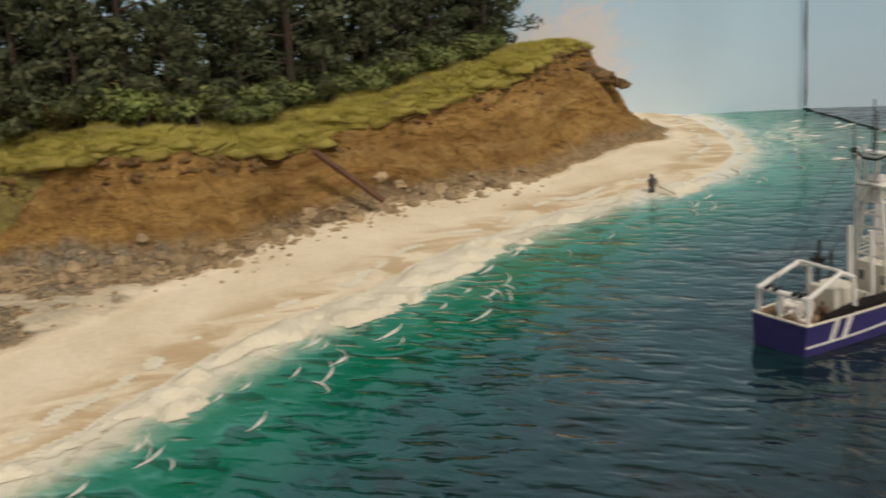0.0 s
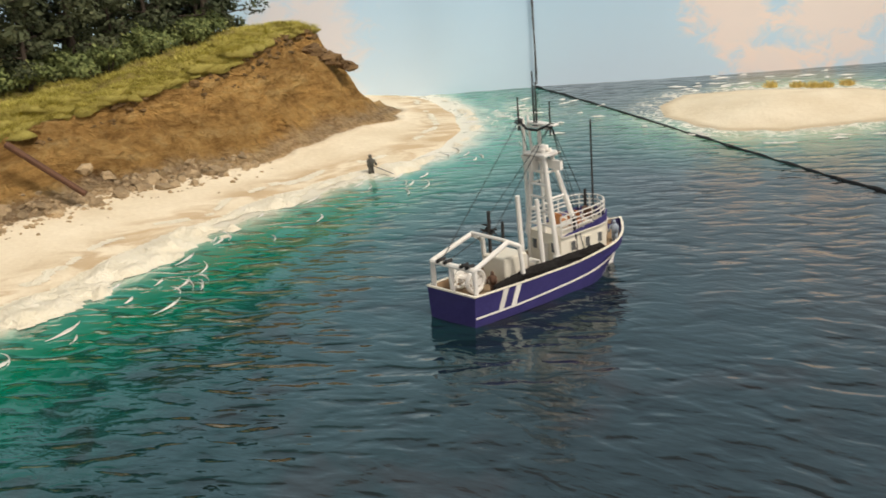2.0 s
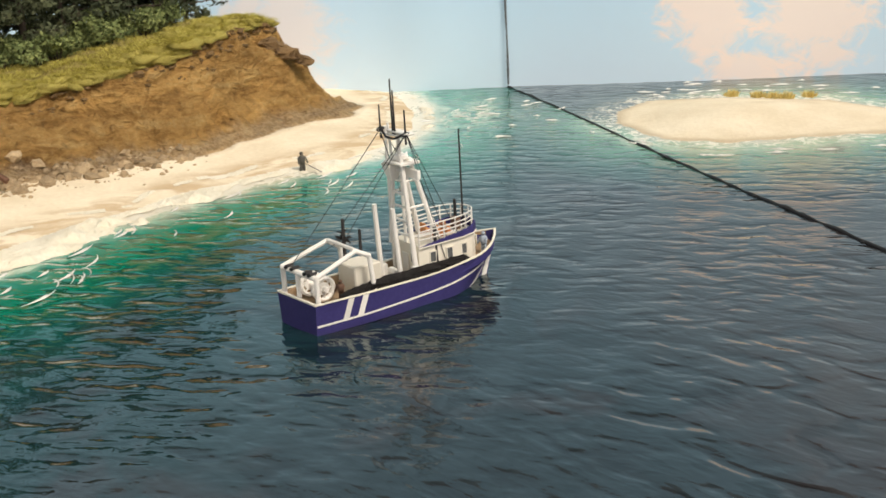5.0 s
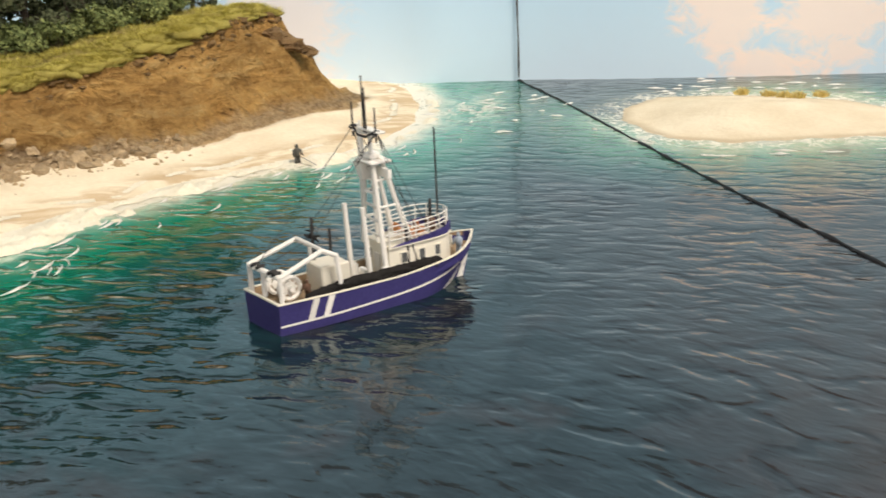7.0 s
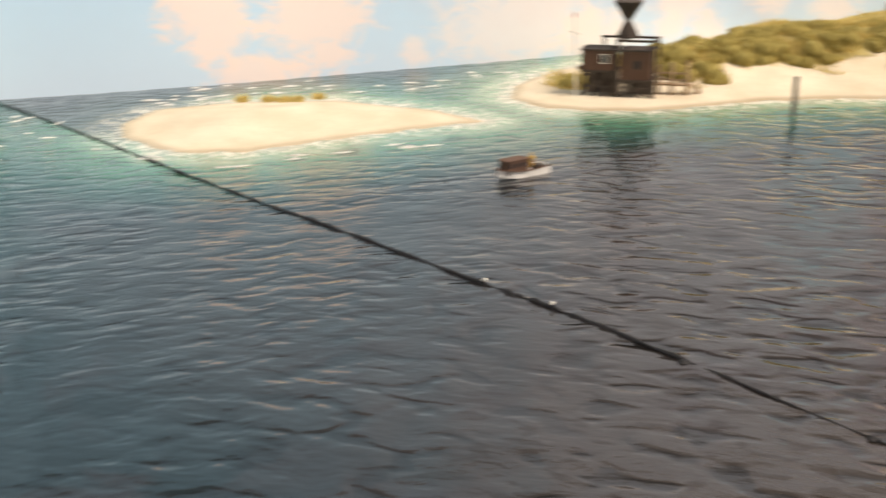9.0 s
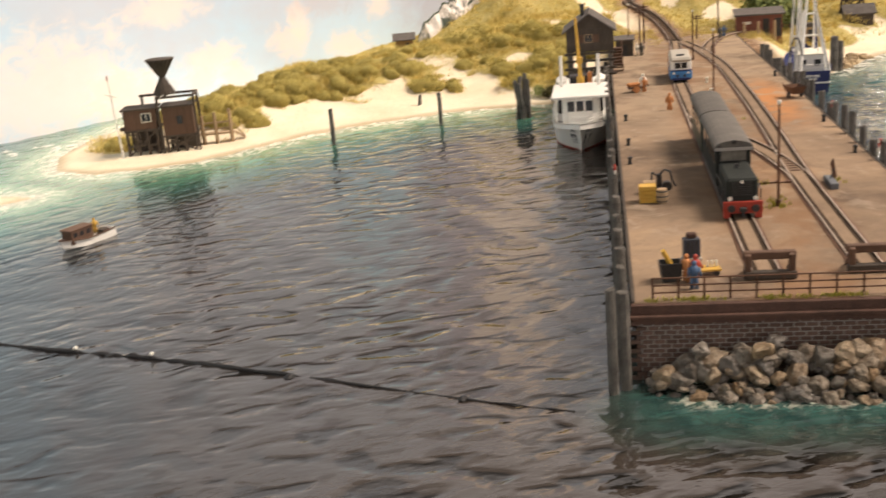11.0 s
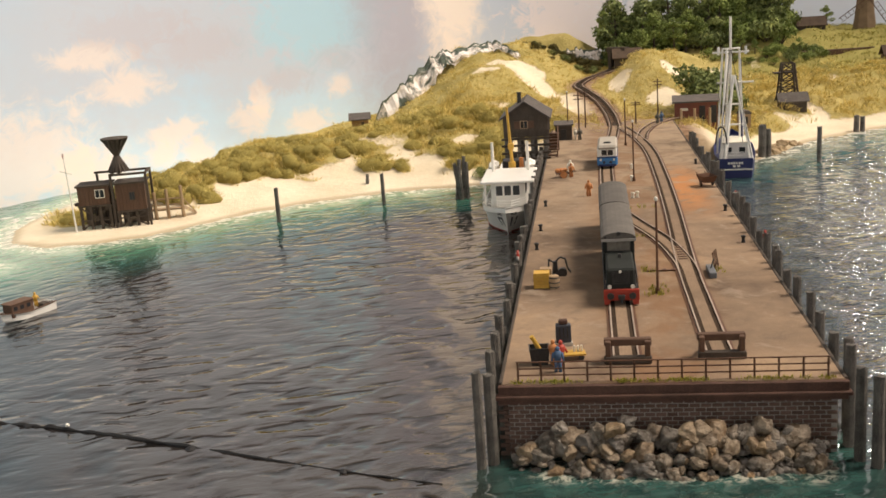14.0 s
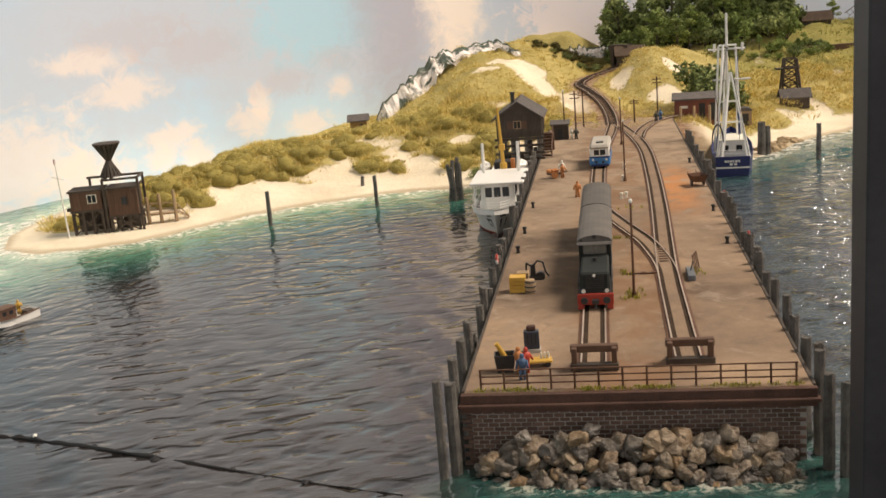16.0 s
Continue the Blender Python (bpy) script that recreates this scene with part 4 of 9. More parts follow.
def track(name, pts, label, sleepers=False):
    pts = [tuple(p) for p in smooth_line(pts, 8)]
    t = thing(name, label, "railway track")
    g = 0.92
    for side, nm in ((-1, "rail"), (1, "rail")):
        bm = B()
        ribbon(bm, pts, side * g, 0.16, 0.16)
        o = part(nm, bm, M_STEEL_RUST, t)
        bm = B()
        ribbon(bm, pts, side * g, 0.13, 0.035, 0.16)
        part("rail_head", bm, M_RAILTOP, o, "shiny worn rail head")
        bm = B()
        ribbon(bm, pts, side * (g - 0.26), 0.36, 0.06)
        part("flangeway", bm, M_OILY, o, "dark oily flangeway")
        bm = B()
        ribbon(bm, pts, side * (g + 0.2), 0.22, 0.05)
        part("outer_edge", bm, M_STEEL_RUST, o)
    if not sleepers:
        bm = B()
        ribbon(bm, pts, 0, 0.95, 0.10)
        part("planking", bm, M_PLANK, t, "worn brown planks between the rails")
    else:
        acc = 0
        for p, q in zip(pts, pts[1:]):
            acc += (Vector(q) - Vector(p)).length
            if acc > 1.1:
                acc = 0
                d = math.degrees(math.atan2(q[1] - p[1], q[0] - p[0])) - 90
                bm = B()
                box(bm, -1.5, 1.5, -0.25, 0.25, -0.06, 0.05)
                o = part("sleeper", bm, M_WOOD_DARK, t)
                o.matrix_basis = pose(p[0] * K, p[1] * K, p[2] * K, 0, 0, d)
    return t


Z0 = DECK + 0.02
track("railway_track", [(9.2, 4.6, Z0), (9.25, 30, Z0), (9.4, 60, Z0), (9.6, 90, Z0), (10.6, 112, Z0), (11.6, 125, Z0), (12.3, 138, Z0)], "rusty rails set flush in the pier deck with planks between")
track("railway_track", [(16.15, 5.2, Z0), (16.1, 18, Z0), (16.15, 32, Z0), (16.9, 60, Z0), (17.2, 85, Z0), (17.0, 105, Z0), (15.6, 122, Z0), (13.4, 136, Z0)], "rusty rails set flush in the pier deck with planks between")
track("railway_track", [(9.4, 66, Z0 + 0.005), (10.0, 60, Z0 + 0.005), (12.2, 51, Z0 + 0.005), (14.6, 42, Z0 + 0.005), (15.9, 33, Z0 + 0.005), (16.1, 27, Z0 + 0.005)], "curved turnout rails linking the two pier tracks")
track("railway_track", [(12.3, 138, Z0 + 0.01)] + [(x, y, z + 0.05) for x, y, z in LINE[1:]], "rusty railway line climbing round a bend into the dunes", sleepers=True)
track("railway_track", [(16.4, 118, Z0 + 0.005), (17.5, 128, Z0 + 0.005), (20.5, 139, Z0 + 0.005), (26, 147, Z0 + 0.005)], "rusty siding rails curving away across the yard")
_bm = B()
box(_bm, -0.45, 0.45, -0.16, 0.16, 0, 0.2, 0.04)
for _i in range(6):
    single("turnout_tie", _bm.copy(), M_WOOD_BROWN, "short brown timber tie beneath the turnout rails", "sleeper", 16.0, 33.5 + _i * 0.95, DECK + 0.0, 0, group="turnout ties")
_bm.free()
_lever = thing("point_lever", "grey point lever box beside the turnout", "point lever", 18.1, 28, DECK)
_bm = B()
box(_bm, -0.35, 0.35, -1.6, 1.6, 0, 0.55, 0.06)
part("housing", _bm, worn("grey_painted_steel", (0.10, 0.11, 0.12), (0.18, 0.19, 0.20), 0.6), _lever)
_bm = B()
rod(_bm, (0, 0.2, 0.5), (0.3, 0.5, 1.4), 0.06)
part("lever", _bm, M_STEEL_DARK, _lever)
_ground = thing("point_rod", "rusty point rod lying across the deck", "point rod", 13.6, 29.6, DECK)
_bm = B()
box(_bm, -1.4, 1.9, -0.08, 0.08, 0, 0.12)
part("rod", _bm, M_STEEL_RUST, _ground)
for _x in (-0.9, 0.2, 1.1):
    _bm = B()
    box(_bm, _x - 0.22, _x + 0.22, -0.22, 0.22, 0, 0.2, 0.03)
    part("bracket", _bm, M_STEEL_RUST, _ground)


def buffer_stop(x, y):
    t = thing("buffer_stop", "rusty brown buffer stop closing the track end", "buffer stop", x, y, DECK, group="buffer stops")
    for sx in (-1.45, 1.45):
        bm = B()
        box(bm, sx - 0.2, sx + 0.2, -0.35, 0.35, 0, 1.75, 0.05)
        part("upright", bm, M_WOOD_BROWN, t)
        bm = B()
        beam(bm, (sx, -0.2, 1.2), (sx, 1.6, 0.1), 0.2, 0.25)
        part("strut", bm, M_STEEL_RUST, t)
        bm = B()
        rod(bm, (sx * 0.62, 0.5, 1.35), (sx * 0.62, 0.85, 1.35), 0.22)
        part("buffer", bm, M_STEEL_DARK, t)
    for z, d, nm in ((1.35, 0.42, "crossbeam"), (0.1, -0.1, "base_beam")):
        bm = B()
        box(bm, -1.75, 1.75, d - 0.35, d + 0.2, z - 0.05, z + 0.5, 0.06)
        part(nm, bm, M_WOOD_BROWN if nm == "crossbeam" else M_WOOD_DARK, t)


buffer_stop(9.3, 4.3)
buffer_stop(16.2, 5.0)

# railing along the pier head
rail = thing("railing", "thin rusty iron railing along the pier head", "railing", 0, 0.75, DECK)
for _i in range(14):
    _x = 1.3 + _i * 1.66
    _bm = B()
    rod(_bm, (_x, 0, 0), (_x, 0, 1.55), 0.075, 0.075, 6)
    part("post", _bm, M_STEEL_RUST, rail)
for _z in (0.5, 1.0, 1.5):
    _bm = B()
    rod(_bm, (1.2, 0, _z), (23.0, 0, _z), 0.055, 0.055, 6)
    part("bar", _bm, M_STEEL_RUST, rail)

# tufts of grass in the deck's cracks
M_TUFT, _t, _b = material("fresh_weeds", 0.9, 0, 0.1)
_rn = node(_t, "ShaderNodeNewGeometry").outputs["Random Per Island"]
_t.links.new(ramp(_t, _rn, [(0, (0.18, 0.19, 0.03)), (0.6, (0.40, 0.38, 0.06)), (1, (0.52, 0.45, 0.12))]), _b.inputs["Base Color"])


def blades(bm, x, y, z, n, spread, h, w, rnd, lean=0.5):
    for _ in range(n):
        a, r = rnd.uniform(0, 6.283), spread * math.sqrt(rnd.random())
        px, py, hh = x + r * math.cos(a), y + r * math.sin(a), h * rnd.uniform(0.55, 1.1)
        b = rnd.uniform(0, 6.283)
        dx, dy = math.cos(b) * w / 2, math.sin(b) * w / 2
        lx, ly = (px - x) * lean + rnd.uniform(-0.3, 0.3) * h * lean, (py - y) * lean + rnd.uniform(-0.3, 0.3) * h * lean
        v = [bm.verts.new(c) for c in ((px - dx, py - dy, z), (px + dx, py + dy, z), (px + lx * 0.5 + dx * 0.7, py + ly * 0.5 + dy * 0.7, z + hh * 0.6), (px + lx * 0.5 - dx * 0.7, py + ly * 0.5 - dy * 0.7, z + hh * 0.6), (px + lx, py + ly, z + hh))]
        bm.faces.new(v[:4])
        bm.faces.new((v[3], v[2], v[4]))


_rnd = random.Random(8)
_bm = B()
for _ in range(150):
    _x = _rnd.uniform(0.6, 23.4)
    if value := noise.noise(Vector((_x * 0.35, 2, 0))) > -0.15:
        blades(_bm, _x, _rnd.uniform(0.42, 0.7), DECK - 0.02, 7, 0.25, 0.28, 0.07, _rnd)
for _cx, _cy, _k in [(12.7, 22.6, 22), (12.2, 30.0, 10), (18.9, 29.5, 8), (11.9, 44, 8), (13.3, 60, 6)]:
    for _ in range(_k):
        blades(_bm, _cx + _rnd.gauss(0, 0.55), _cy + _rnd.gauss(0, 0.8), DECK - 0.02, 7, 0.2, 0.45, 0.07, _rnd)
single("weeds", _bm, M_TUFT, "yellow-green weeds growing from cracks in the deck", "weeds", kind="stuff")

# ---- boats ----
def hull_point(L, beam, sheer, y, v, full=0.55, rake=1.6, tuck=0.8):
    """Half-breadth, station and height on a hull side: y from stern to bow (0 to L), v from waterline (0) to rail (1)."""
    f = y / L
    s0, s1, s2 = sheer
    rail = s0 + (s1 - s0) * min(f / 0.5, 1) if f < 0.5 else s1 + (s2 - s1) * ((f - 0.5) / 0.5) ** 1.8
    w = 1.0 if f < full else max(0.0, 1 - ((f - full) / (1 - full)) ** 2.1)
    aft = tuck + (1 - tuck) * min(1, f / 0.25)
    low = 1.0 if f < full - 0.12 else max(0.0, 1 - ((f - full + 0.12) / (1.0 - full + 0.06)) ** 1.7)
    b = beam / 2 * aft * (low * 0.92 * (1 - v) + w * v) if v >= 0 else beam / 2 * aft * low * 0.92 * (1 + 0.5 * v)
    return b, y + (rake * f ** 3) * (v - 1) * 1.0, v * rail if v >= 0 else v * 1.5


def hull_mesh(L, beam, sheer, **k):
    bm = B()
    ns, vs = 26, (-0.6, 0.0, 0.25, 0.5, 0.75, 1.0)
    rows = {}
    for side in (-1, 1):
        rows[side] = []
        for i in range(ns + 1):
            y = L * i / ns
            rows[side].append([bm.verts.new((side * max(hull_point(L, beam, sheer, y, v, **k)[0], 0.02), *hull_point(L, beam, sheer, y, v, **k)[1:])) for v in vs])
        for a, b in zip(rows[side], rows[side][1:]):
            for j in range(len(vs) - 1):
                q = (a[j], b[j], b[j + 1], a[j + 1])
                bm.faces.new(q if side == 1 else q[::-1])
    a, b = rows[-1][0], rows[1][0]
    for j in range(len(vs) - 1):
        bm.faces.new((a[j], b[j], b[j + 1], a[j + 1]))
    a, b = rows[-1][-1], rows[1][-1]
    for j in range(len(vs) - 1):
        bm.faces.new((b[j], a[j], a[j + 1], b[j + 1]))
    # inner face of the bulwark and the deck
    inner = {}
    for side in (-1, 1):
        inner[side] = []
        for i in range(ns + 1):
            y = L * i / ns
            hb, yy, z = hull_point(L, beam, sheer, y, 1.0, **k)
            t = side * max(hb - 0.12, 0.01)
            yy = min(max(yy, 0.12), L - 0.2)
            inner[side].append((bm.verts.new((t, yy, z)), bm.verts.new((t, yy, z - 0.85))))
        for i in range(ns):
            o0, o1 = rows[side][i][-1], rows[side][i + 1][-1]
            (a0, a1), (b0, b1) = inner[side][i], inner[side][i + 1]
            for q in ((o0, o1, b0, a0), (a0, b0, b1, a1)):
                bm.faces.new(q if side == 1 else q[::-1])
    for i in range(ns):
        bm.faces.new((inner[-1][i][1], inner[1][i][1], inner[1][i + 1][1], inner[-1][i + 1][1]))
    bm.faces.new((rows[-1][0][-1], rows[1][0][-1], inner[1][0][0], inner[-1][0][0]))
    bm.faces.new((inner[-1][0][0], inner[1][0][0], inner[1][0][1], inner[-1][0][1]))
    bmesh.ops.recalc_face_normals(bm, faces=bm.faces)
    return bm


def hull_band(L, beam, sheer, y0, y1, v0, v1, side, n=24, shear=0.0, rise=0.0, top=0.0, **k):
    """A painted band on the hull's side, a hair proud of it."""
    bm = B()
    prev = None
    for i in range(n + 1):
        f = i / n
        row = []
        for v, sh in ((v0 + rise * f ** 2, 0.0), (v1 + rise * f ** 2 + top * f, shear)):
            b, yy, z = hull_point(L, beam, sheer, y0 + (y1 - y0) * f + sh, v, **k)
            row += [bm.verts.new((side * (b + 0.035), yy, z)), bm.verts.new((side * (b - 0.05), yy, z))]
        if prev:
            for q in ((prev[0], row[0], row[2], prev[2]), (prev[2], row[2], row[3], prev[3]), (prev[0], prev[1], row[1], row[0])):
                bm.faces.new(q)
        prev = row
    bmesh.ops.recalc_face_normals(bm, faces=bm.faces)
    return bm


def ring_rail(bm, pts, z0, z1, bars=3, r=0.05):
    for x, y in pts:
        rod(bm, (x, y, z0), (x, y, z1), r, r, 5)
    for i in range(bars):
        z = z0 + (z1 - z0) * (i + 1) / bars
        tube(bm, [(x, y, z) for x, y in pts], r, 5)


def figure(name, x, y, z, h, mat, label, rz=0, parent=None, arms=0.3):
    """A plain standing scale figure: one simple shape."""
    bm = B()
    s = h / 2.0
    for sx in (-0.16, 0.16):
        rod(bm, (sx * s, 0, 0), (sx * s * 0.8, 0, 0.95 * s), 0.13 * s, 0.15 * s, 7)
    lathe(bm, [(0.24 * s, 0.85 * s), (0.30 * s, 1.15 * s), (0.34 * s, 1.45 * s), (0.22 * s, 1.62 * s), (0.1 * s, 1.66 * s)], seg=8)
    for sx in (-1, 1):
        rod(bm, (sx * 0.33 * s, 0, 1.5 * s), (sx * 0.42 * s, -arms * s, 0.95 * s), 0.09 * s, 0.08 * s, 6)
    lathe(bm, [(0.06 * s, 1.62 * s), (0.15 * s, 1.72 * s), (0.17 * s, 1.84 * s), (0.12 * s, 1.96 * s), (0.03 * s, 2.0 * s)], seg=8)
    return single(name, bm, mat, label, "figurine", x, y, z, rz, group="scale figures", smooth=True)


# the blue trawler on the open water
TR = dict(L=20.2, beam=5.9, sheer=(2.6, 2.55, 3.95), full=0.77, rake=1.1, tuck=0.90)
trawler = thing("trawler", "model trawler with blue hull, cream wheelhouse and white masts", "fishing boat", -69.15, -40.1, 0, 5.6)
part("hull", hull_mesh(**TR), M_BLUE, trawler, "dark blue hull", smooth=False)
_bm = B()
for _i in range(26):
    _y = 20.2 * _i / 26
    for _sd in (-1, 1):
        _p, _q = hull_point(**TR, y=_y, v=1.0), hull_point(**TR, y=20.2 * (_i + 1) / 26, v=1.0)
        beam(_bm, (_sd * (_p[0] - 0.04), _p[1], _p[2] + 0.04), (_sd * (_q[0] - 0.04), _q[1], _q[2] + 0.04), 0.2, 0.1)
box(_bm, -2.65, 2.65, -0.06, 0.16, 2.56, 2.7)
part("rail_cap", _bm, M_CREAM, trawler, "cream rail cap round the bulwark")
_bm = B()
for _i in range(25):
    _y = 0.3 + 19.3 * _i / 25
    _p = hull_point(**TR, y=_y, v=1.0)
    _q = hull_point(**TR, y=_y + 0.8, v=1.0)
    _v = [_bm.verts.new(c) for c in ((-_p[0] + 0.2, _p[1], _p[2] - 0.8), (_p[0] - 0.2, _p[1], _p[2] - 0.8), (_q[0] - 0.2, min(_q[1], 19.6), _q[2] - 0.8), (-_q[0] + 0.2, min(_q[1], 19.6), _q[2] - 0.8))]
    _bm.faces.new(_v)
part("deck", _bm, M_WOOD_PALE, trawler, "brown planked deck")
for _sd in (-1, 1):
    part("stripe", hull_band(**TR, y0=0.05, y1=19.4, v0=0.27, v1=0.335, side=_sd, rise=0.34), M_WHITE, trawler, "white line painted along the hull")
    for _y in (2.4, 3.75):
        part("slash", hull_band(**TR, y0=_y, y1=_y + 0.55, v0=0.335, v1=0.98, side=_sd, n=3, shear=0.55), M_WHITE, trawler, "slanted white bar on the hull")
    part("bow_patch", hull_band(**TR, y0=16.4, y1=20.1, v0=-0.05, v1=-0.02, side=_sd, top=0.56, n=14), M_WHITE, trawler, "white painted lower bow")
for _sd in (-1, 1):
    _bm = B()
    _prev = None
    for _i in range(22):
        _hb, _yy, _z = hull_point(**TR, y=19.7 * _i / 21, v=1.0)
        _row = [_bm.verts.new((_sd * max(_hb - 0.15, 0.01), min(max(_yy, 0.2), 19.7), _z - d)) for d in (0.02, 0.85)]
        if _prev:
            _bm.faces.new((_prev[0], _row[0], _row[1], _prev[1]))
        _prev = _row
    part("bulwark_lining", _bm, M_WOOD_PALE, trawler, "tan inner face of the bulwark")
# wheelhouse: cream walls with a round front, windows all round
_front = [(1.95, 10.6), (2.0, 15.0), (1.75, 16.3), (1.1, 17.1), (0, 17.4), (-1.1, 17.1), (-1.75, 16.3), (-2.0, 15.0), (-1.95, 10.6)]
M_PANE = worn("dull_grey_window", (0.07, 0.075, 0.075), (0.16, 0.165, 0.16), 0.25, 2, spec=0.6, relief=0.0)
_bm = B()
prism(_bm, _front, 1.75, 4.85)
house = part("wheelhouse", _bm, M_CREAM, trawler, "cream painted wheelhouse")
for _x, _y, _r in [(1.98, 12.0, 90), (2.02, 13.7, 90), (1.98, 15.2, 82), (-1.98, 12.0, 90), (-2.02, 13.7, 90), (-1.98, 15.2, 98), (-1.15, 10.58, 0), (1.1, 10.58, 0), (0.6, 17.28, 15), (-0.6, 17.28, -15)]:
    _bm = B()
    for _a, _b2, _c2, _d2 in ((-0.37, 0.37, 0.42, 0.52), (-0.37, 0.37, -0.52, -0.42), (-0.37, -0.27, -0.42, 0.42), (0.27, 0.37, -0.42, 0.42)):
        box(_bm, _a, _b2, -0.06, 0.06, _c2, _d2)
    _o = part("window_frame", _bm, M_CREAM, house)
    _o.matrix_basis = pose(_x * K, _y * K, 3.75 * K, 0, 0, _r)
    _bm = B()
    box(_bm, -0.28, 0.28, -0.03, 0.03, -0.43, 0.43)
    _o2 = part("pane", _bm, M_PANE, house)
    _o2.matrix_basis = pose(_x * K, _y * K, 3.75 * K, 0, 0, _r)
_bm = B()
box(_bm, -0.42, 0.42, 10.5, 10.6, 1.8, 4.0, 0.02)
part("door", _bm, M_WHITE, house, "white wheelhouse door")
_bm = B()
lathe(_bm, [(0.30, 2.9), (0.36, 3.0), (0.36, 3.2), (0.30, 3.3)], 1.7, 10.35, 10)
part("lifebelt_box", _bm, M_WHITE, house)
# a blue wedge rises forward round the upper deck
_bm = B()
_roof = [(x * 1.05, y if y < 11 else y + 0.1) for x, y in _front]
_lo = [_bm.verts.new((x, y, 4.74 + 0.015 * (y - 10.6))) for x, y in _roof]
_hi = [_bm.verts.new((x, y, 4.80 + 0.125 * (y - 10.6))) for x, y in _roof]
_in = [_bm.verts.new((x * 0.93, y - (0.12 if y > 11 else -0.1), 4.80 + 0.125 * (y - 10.6))) for x, y in _roof]
_fl = [_bm.verts.new((x * 0.93, y - (0.12 if y > 11 else -0.1), 4.86)) for x, y in _roof]
for _i in range(8):
    for _u, _w2 in ((_lo, _hi), (_hi, _in), (_in, _fl)):
        _bm.faces.new((_u[_i], _u[_i + 1], _w2[_i + 1], _w2[_i]))
bmesh.ops.recalc_face_normals(_bm, faces=_bm.faces)
part("blue_band", _bm, M_BLUE, trawler, "blue wedge-shaped band round the upper deck")
_bm = B()
for _p, _q in zip(_roof, _roof[1:]):
    beam(_bm, (_p[0] * 1.01, _p[1], 4.76 + 0.015 * (_p[1] - 10.6)), (_q[0] * 1.01, _q[1], 4.76 + 0.015 * (_q[1] - 10.6)), 0.12, 0.1)
part("band_moulding", _bm, M_CREAM, trawler)
_bm = B()
prism(_bm, [(x * 0.98, min(y, 17.3)) for x, y in _front], 4.85, 4.92)
part("upper_deck", _bm, M_CREAM, trawler)
_bm = B()
_rp = [(1.95, 10.7), (2.0, 11.9), (2.04, 13.2), (2.04, 14.4), (1.9, 15.6), (1.5, 16.5), (0.8, 17.1), (0, 17.3), (-0.8, 17.1), (-1.5, 16.5), (-1.9, 15.6), (-2.04, 14.4), (-2.04, 13.2), (-2.0, 11.9), (-1.95, 10.7)]
for _x, _y in _rp:
    rod(_bm, (_x, _y, 4.85 + 0.11 * (_y - 10.6)), (_x, _y, 6.55 + 0.03 * (_y - 10.6)), 0.06, 0.06, 6)
for _z in (0.4, 0.75, 1.1, 1.55):
    tube(_bm, [(_x, _y, 5.0 + _z + 0.03 * (_y - 10.6)) for _x, _y in _rp if _z > 0.7 or _y < 14.5], 0.06, 6)
part("railing", _bm, M_WHITE, trawler, "white tubular railing on the upper deck")
for _x, _y in ((-0.5, 12.9), (0.55, 13.4), (0.1, 14.5)):
    _bm = B()
    box(_bm, _x - 0.45, _x + 0.45, _y, _y + 0.55, 4.92, 5.45, 0.08)
    box(_bm, _x - 0.45, _x + 0.45, _y - 0.14, _y, 4.92, 6.0, 0.06)
    part("bench", _bm, M_ORANGE, trawler, "orange-brown seat on the upper deck")
_bm = B()
box(_bm, -0.45, 0.45, 15.6, 16.2, 4.92, 6.0, 0.1)
part("console", _bm, M_WOOD_BROWN, trawler)
# lattice mast of four splayed legs
_bm = B()
rod(_bm, (0, 10.7, 4.9), (0, 10.6, 12.0), 0.15, 0.13, 8)
mast = part("mast", _bm, M_WHITE, trawler, "white lattice mast")
_legs = [((1.75, 10.35, 3.2), (0.62, 10.35, 12.2)), ((-1.75, 10.35, 4.6), (-0.62, 10.35, 12.2)), ((1.5, 13.0, 4.9), (0.55, 11.1, 12.2)), ((-1.5, 13.0, 4.9), (-0.55, 11.1, 12.2))]
for _p, _q in _legs:
    _bm = B()
    rod(_bm, _p, _q, 0.24, 0.19, 8)
    part("mast_leg", _bm, M_WHITE, mast)


def on_leg(k, z):
    (a, b) = _legs[k]
    f = (z - a[2]) / (b[2] - a[2])
    return tuple(a[i] + (b[i] - a[i]) * f for i in range(3))


for _i, _z in enumerate((5.7, 6.9, 8.1, 9.2, 10.3, 11.2)):
    for _a, _b2 in (((0, 1), (0, 2)), ((0, 1), (1, 3)))[_i % 2]:
        _bm = B()
        rod(_bm, on_leg(_a, _z), on_leg(_b2, _z), 0.11, 0.11, 6)
        part("rung", _bm, M_WHITE, mast)
_bm = B()
_a = [_bm.verts.new(c) for c in ((-0.95, 9.9, 10.3), (-0.35, 9.9, 10.3), (-0.35, 10.6, 10.3), (-0.95, 10.6, 10.3), (-1.35, 9.6, 11.7), (-0.15, 9.6, 11.7), (-0.15, 10.8, 11.7), (-1.35, 10.8, 11.7))]
for _q in ((3, 2, 1, 0), (0, 1, 5, 4), (1, 2, 6, 5), (2, 3, 7, 6), (3, 0, 4, 7)):
    _bm.faces.new([_a[i] for i in _q])
part("lookout_tub", _bm, M_WHITE, mast, "white lookout tub below the platform")
_bm = B()
box(_bm, -1.3, 1.3, 9.8, 11.8, 11.7, 11.95, 0.06)
part("radar_platform", _bm, M_WHITE, mast)
_bm = B()
box(_bm, -0.5, 0.5, 10.2, 11.2, 12.0, 12.5, 0.1)
box(_bm, -0.2, 1.9, 11.0, 11.35, 10.5, 11.3, 0.06)
part("radar", _bm, M_WHITE, mast, "white radar scanner")
_bm = B()
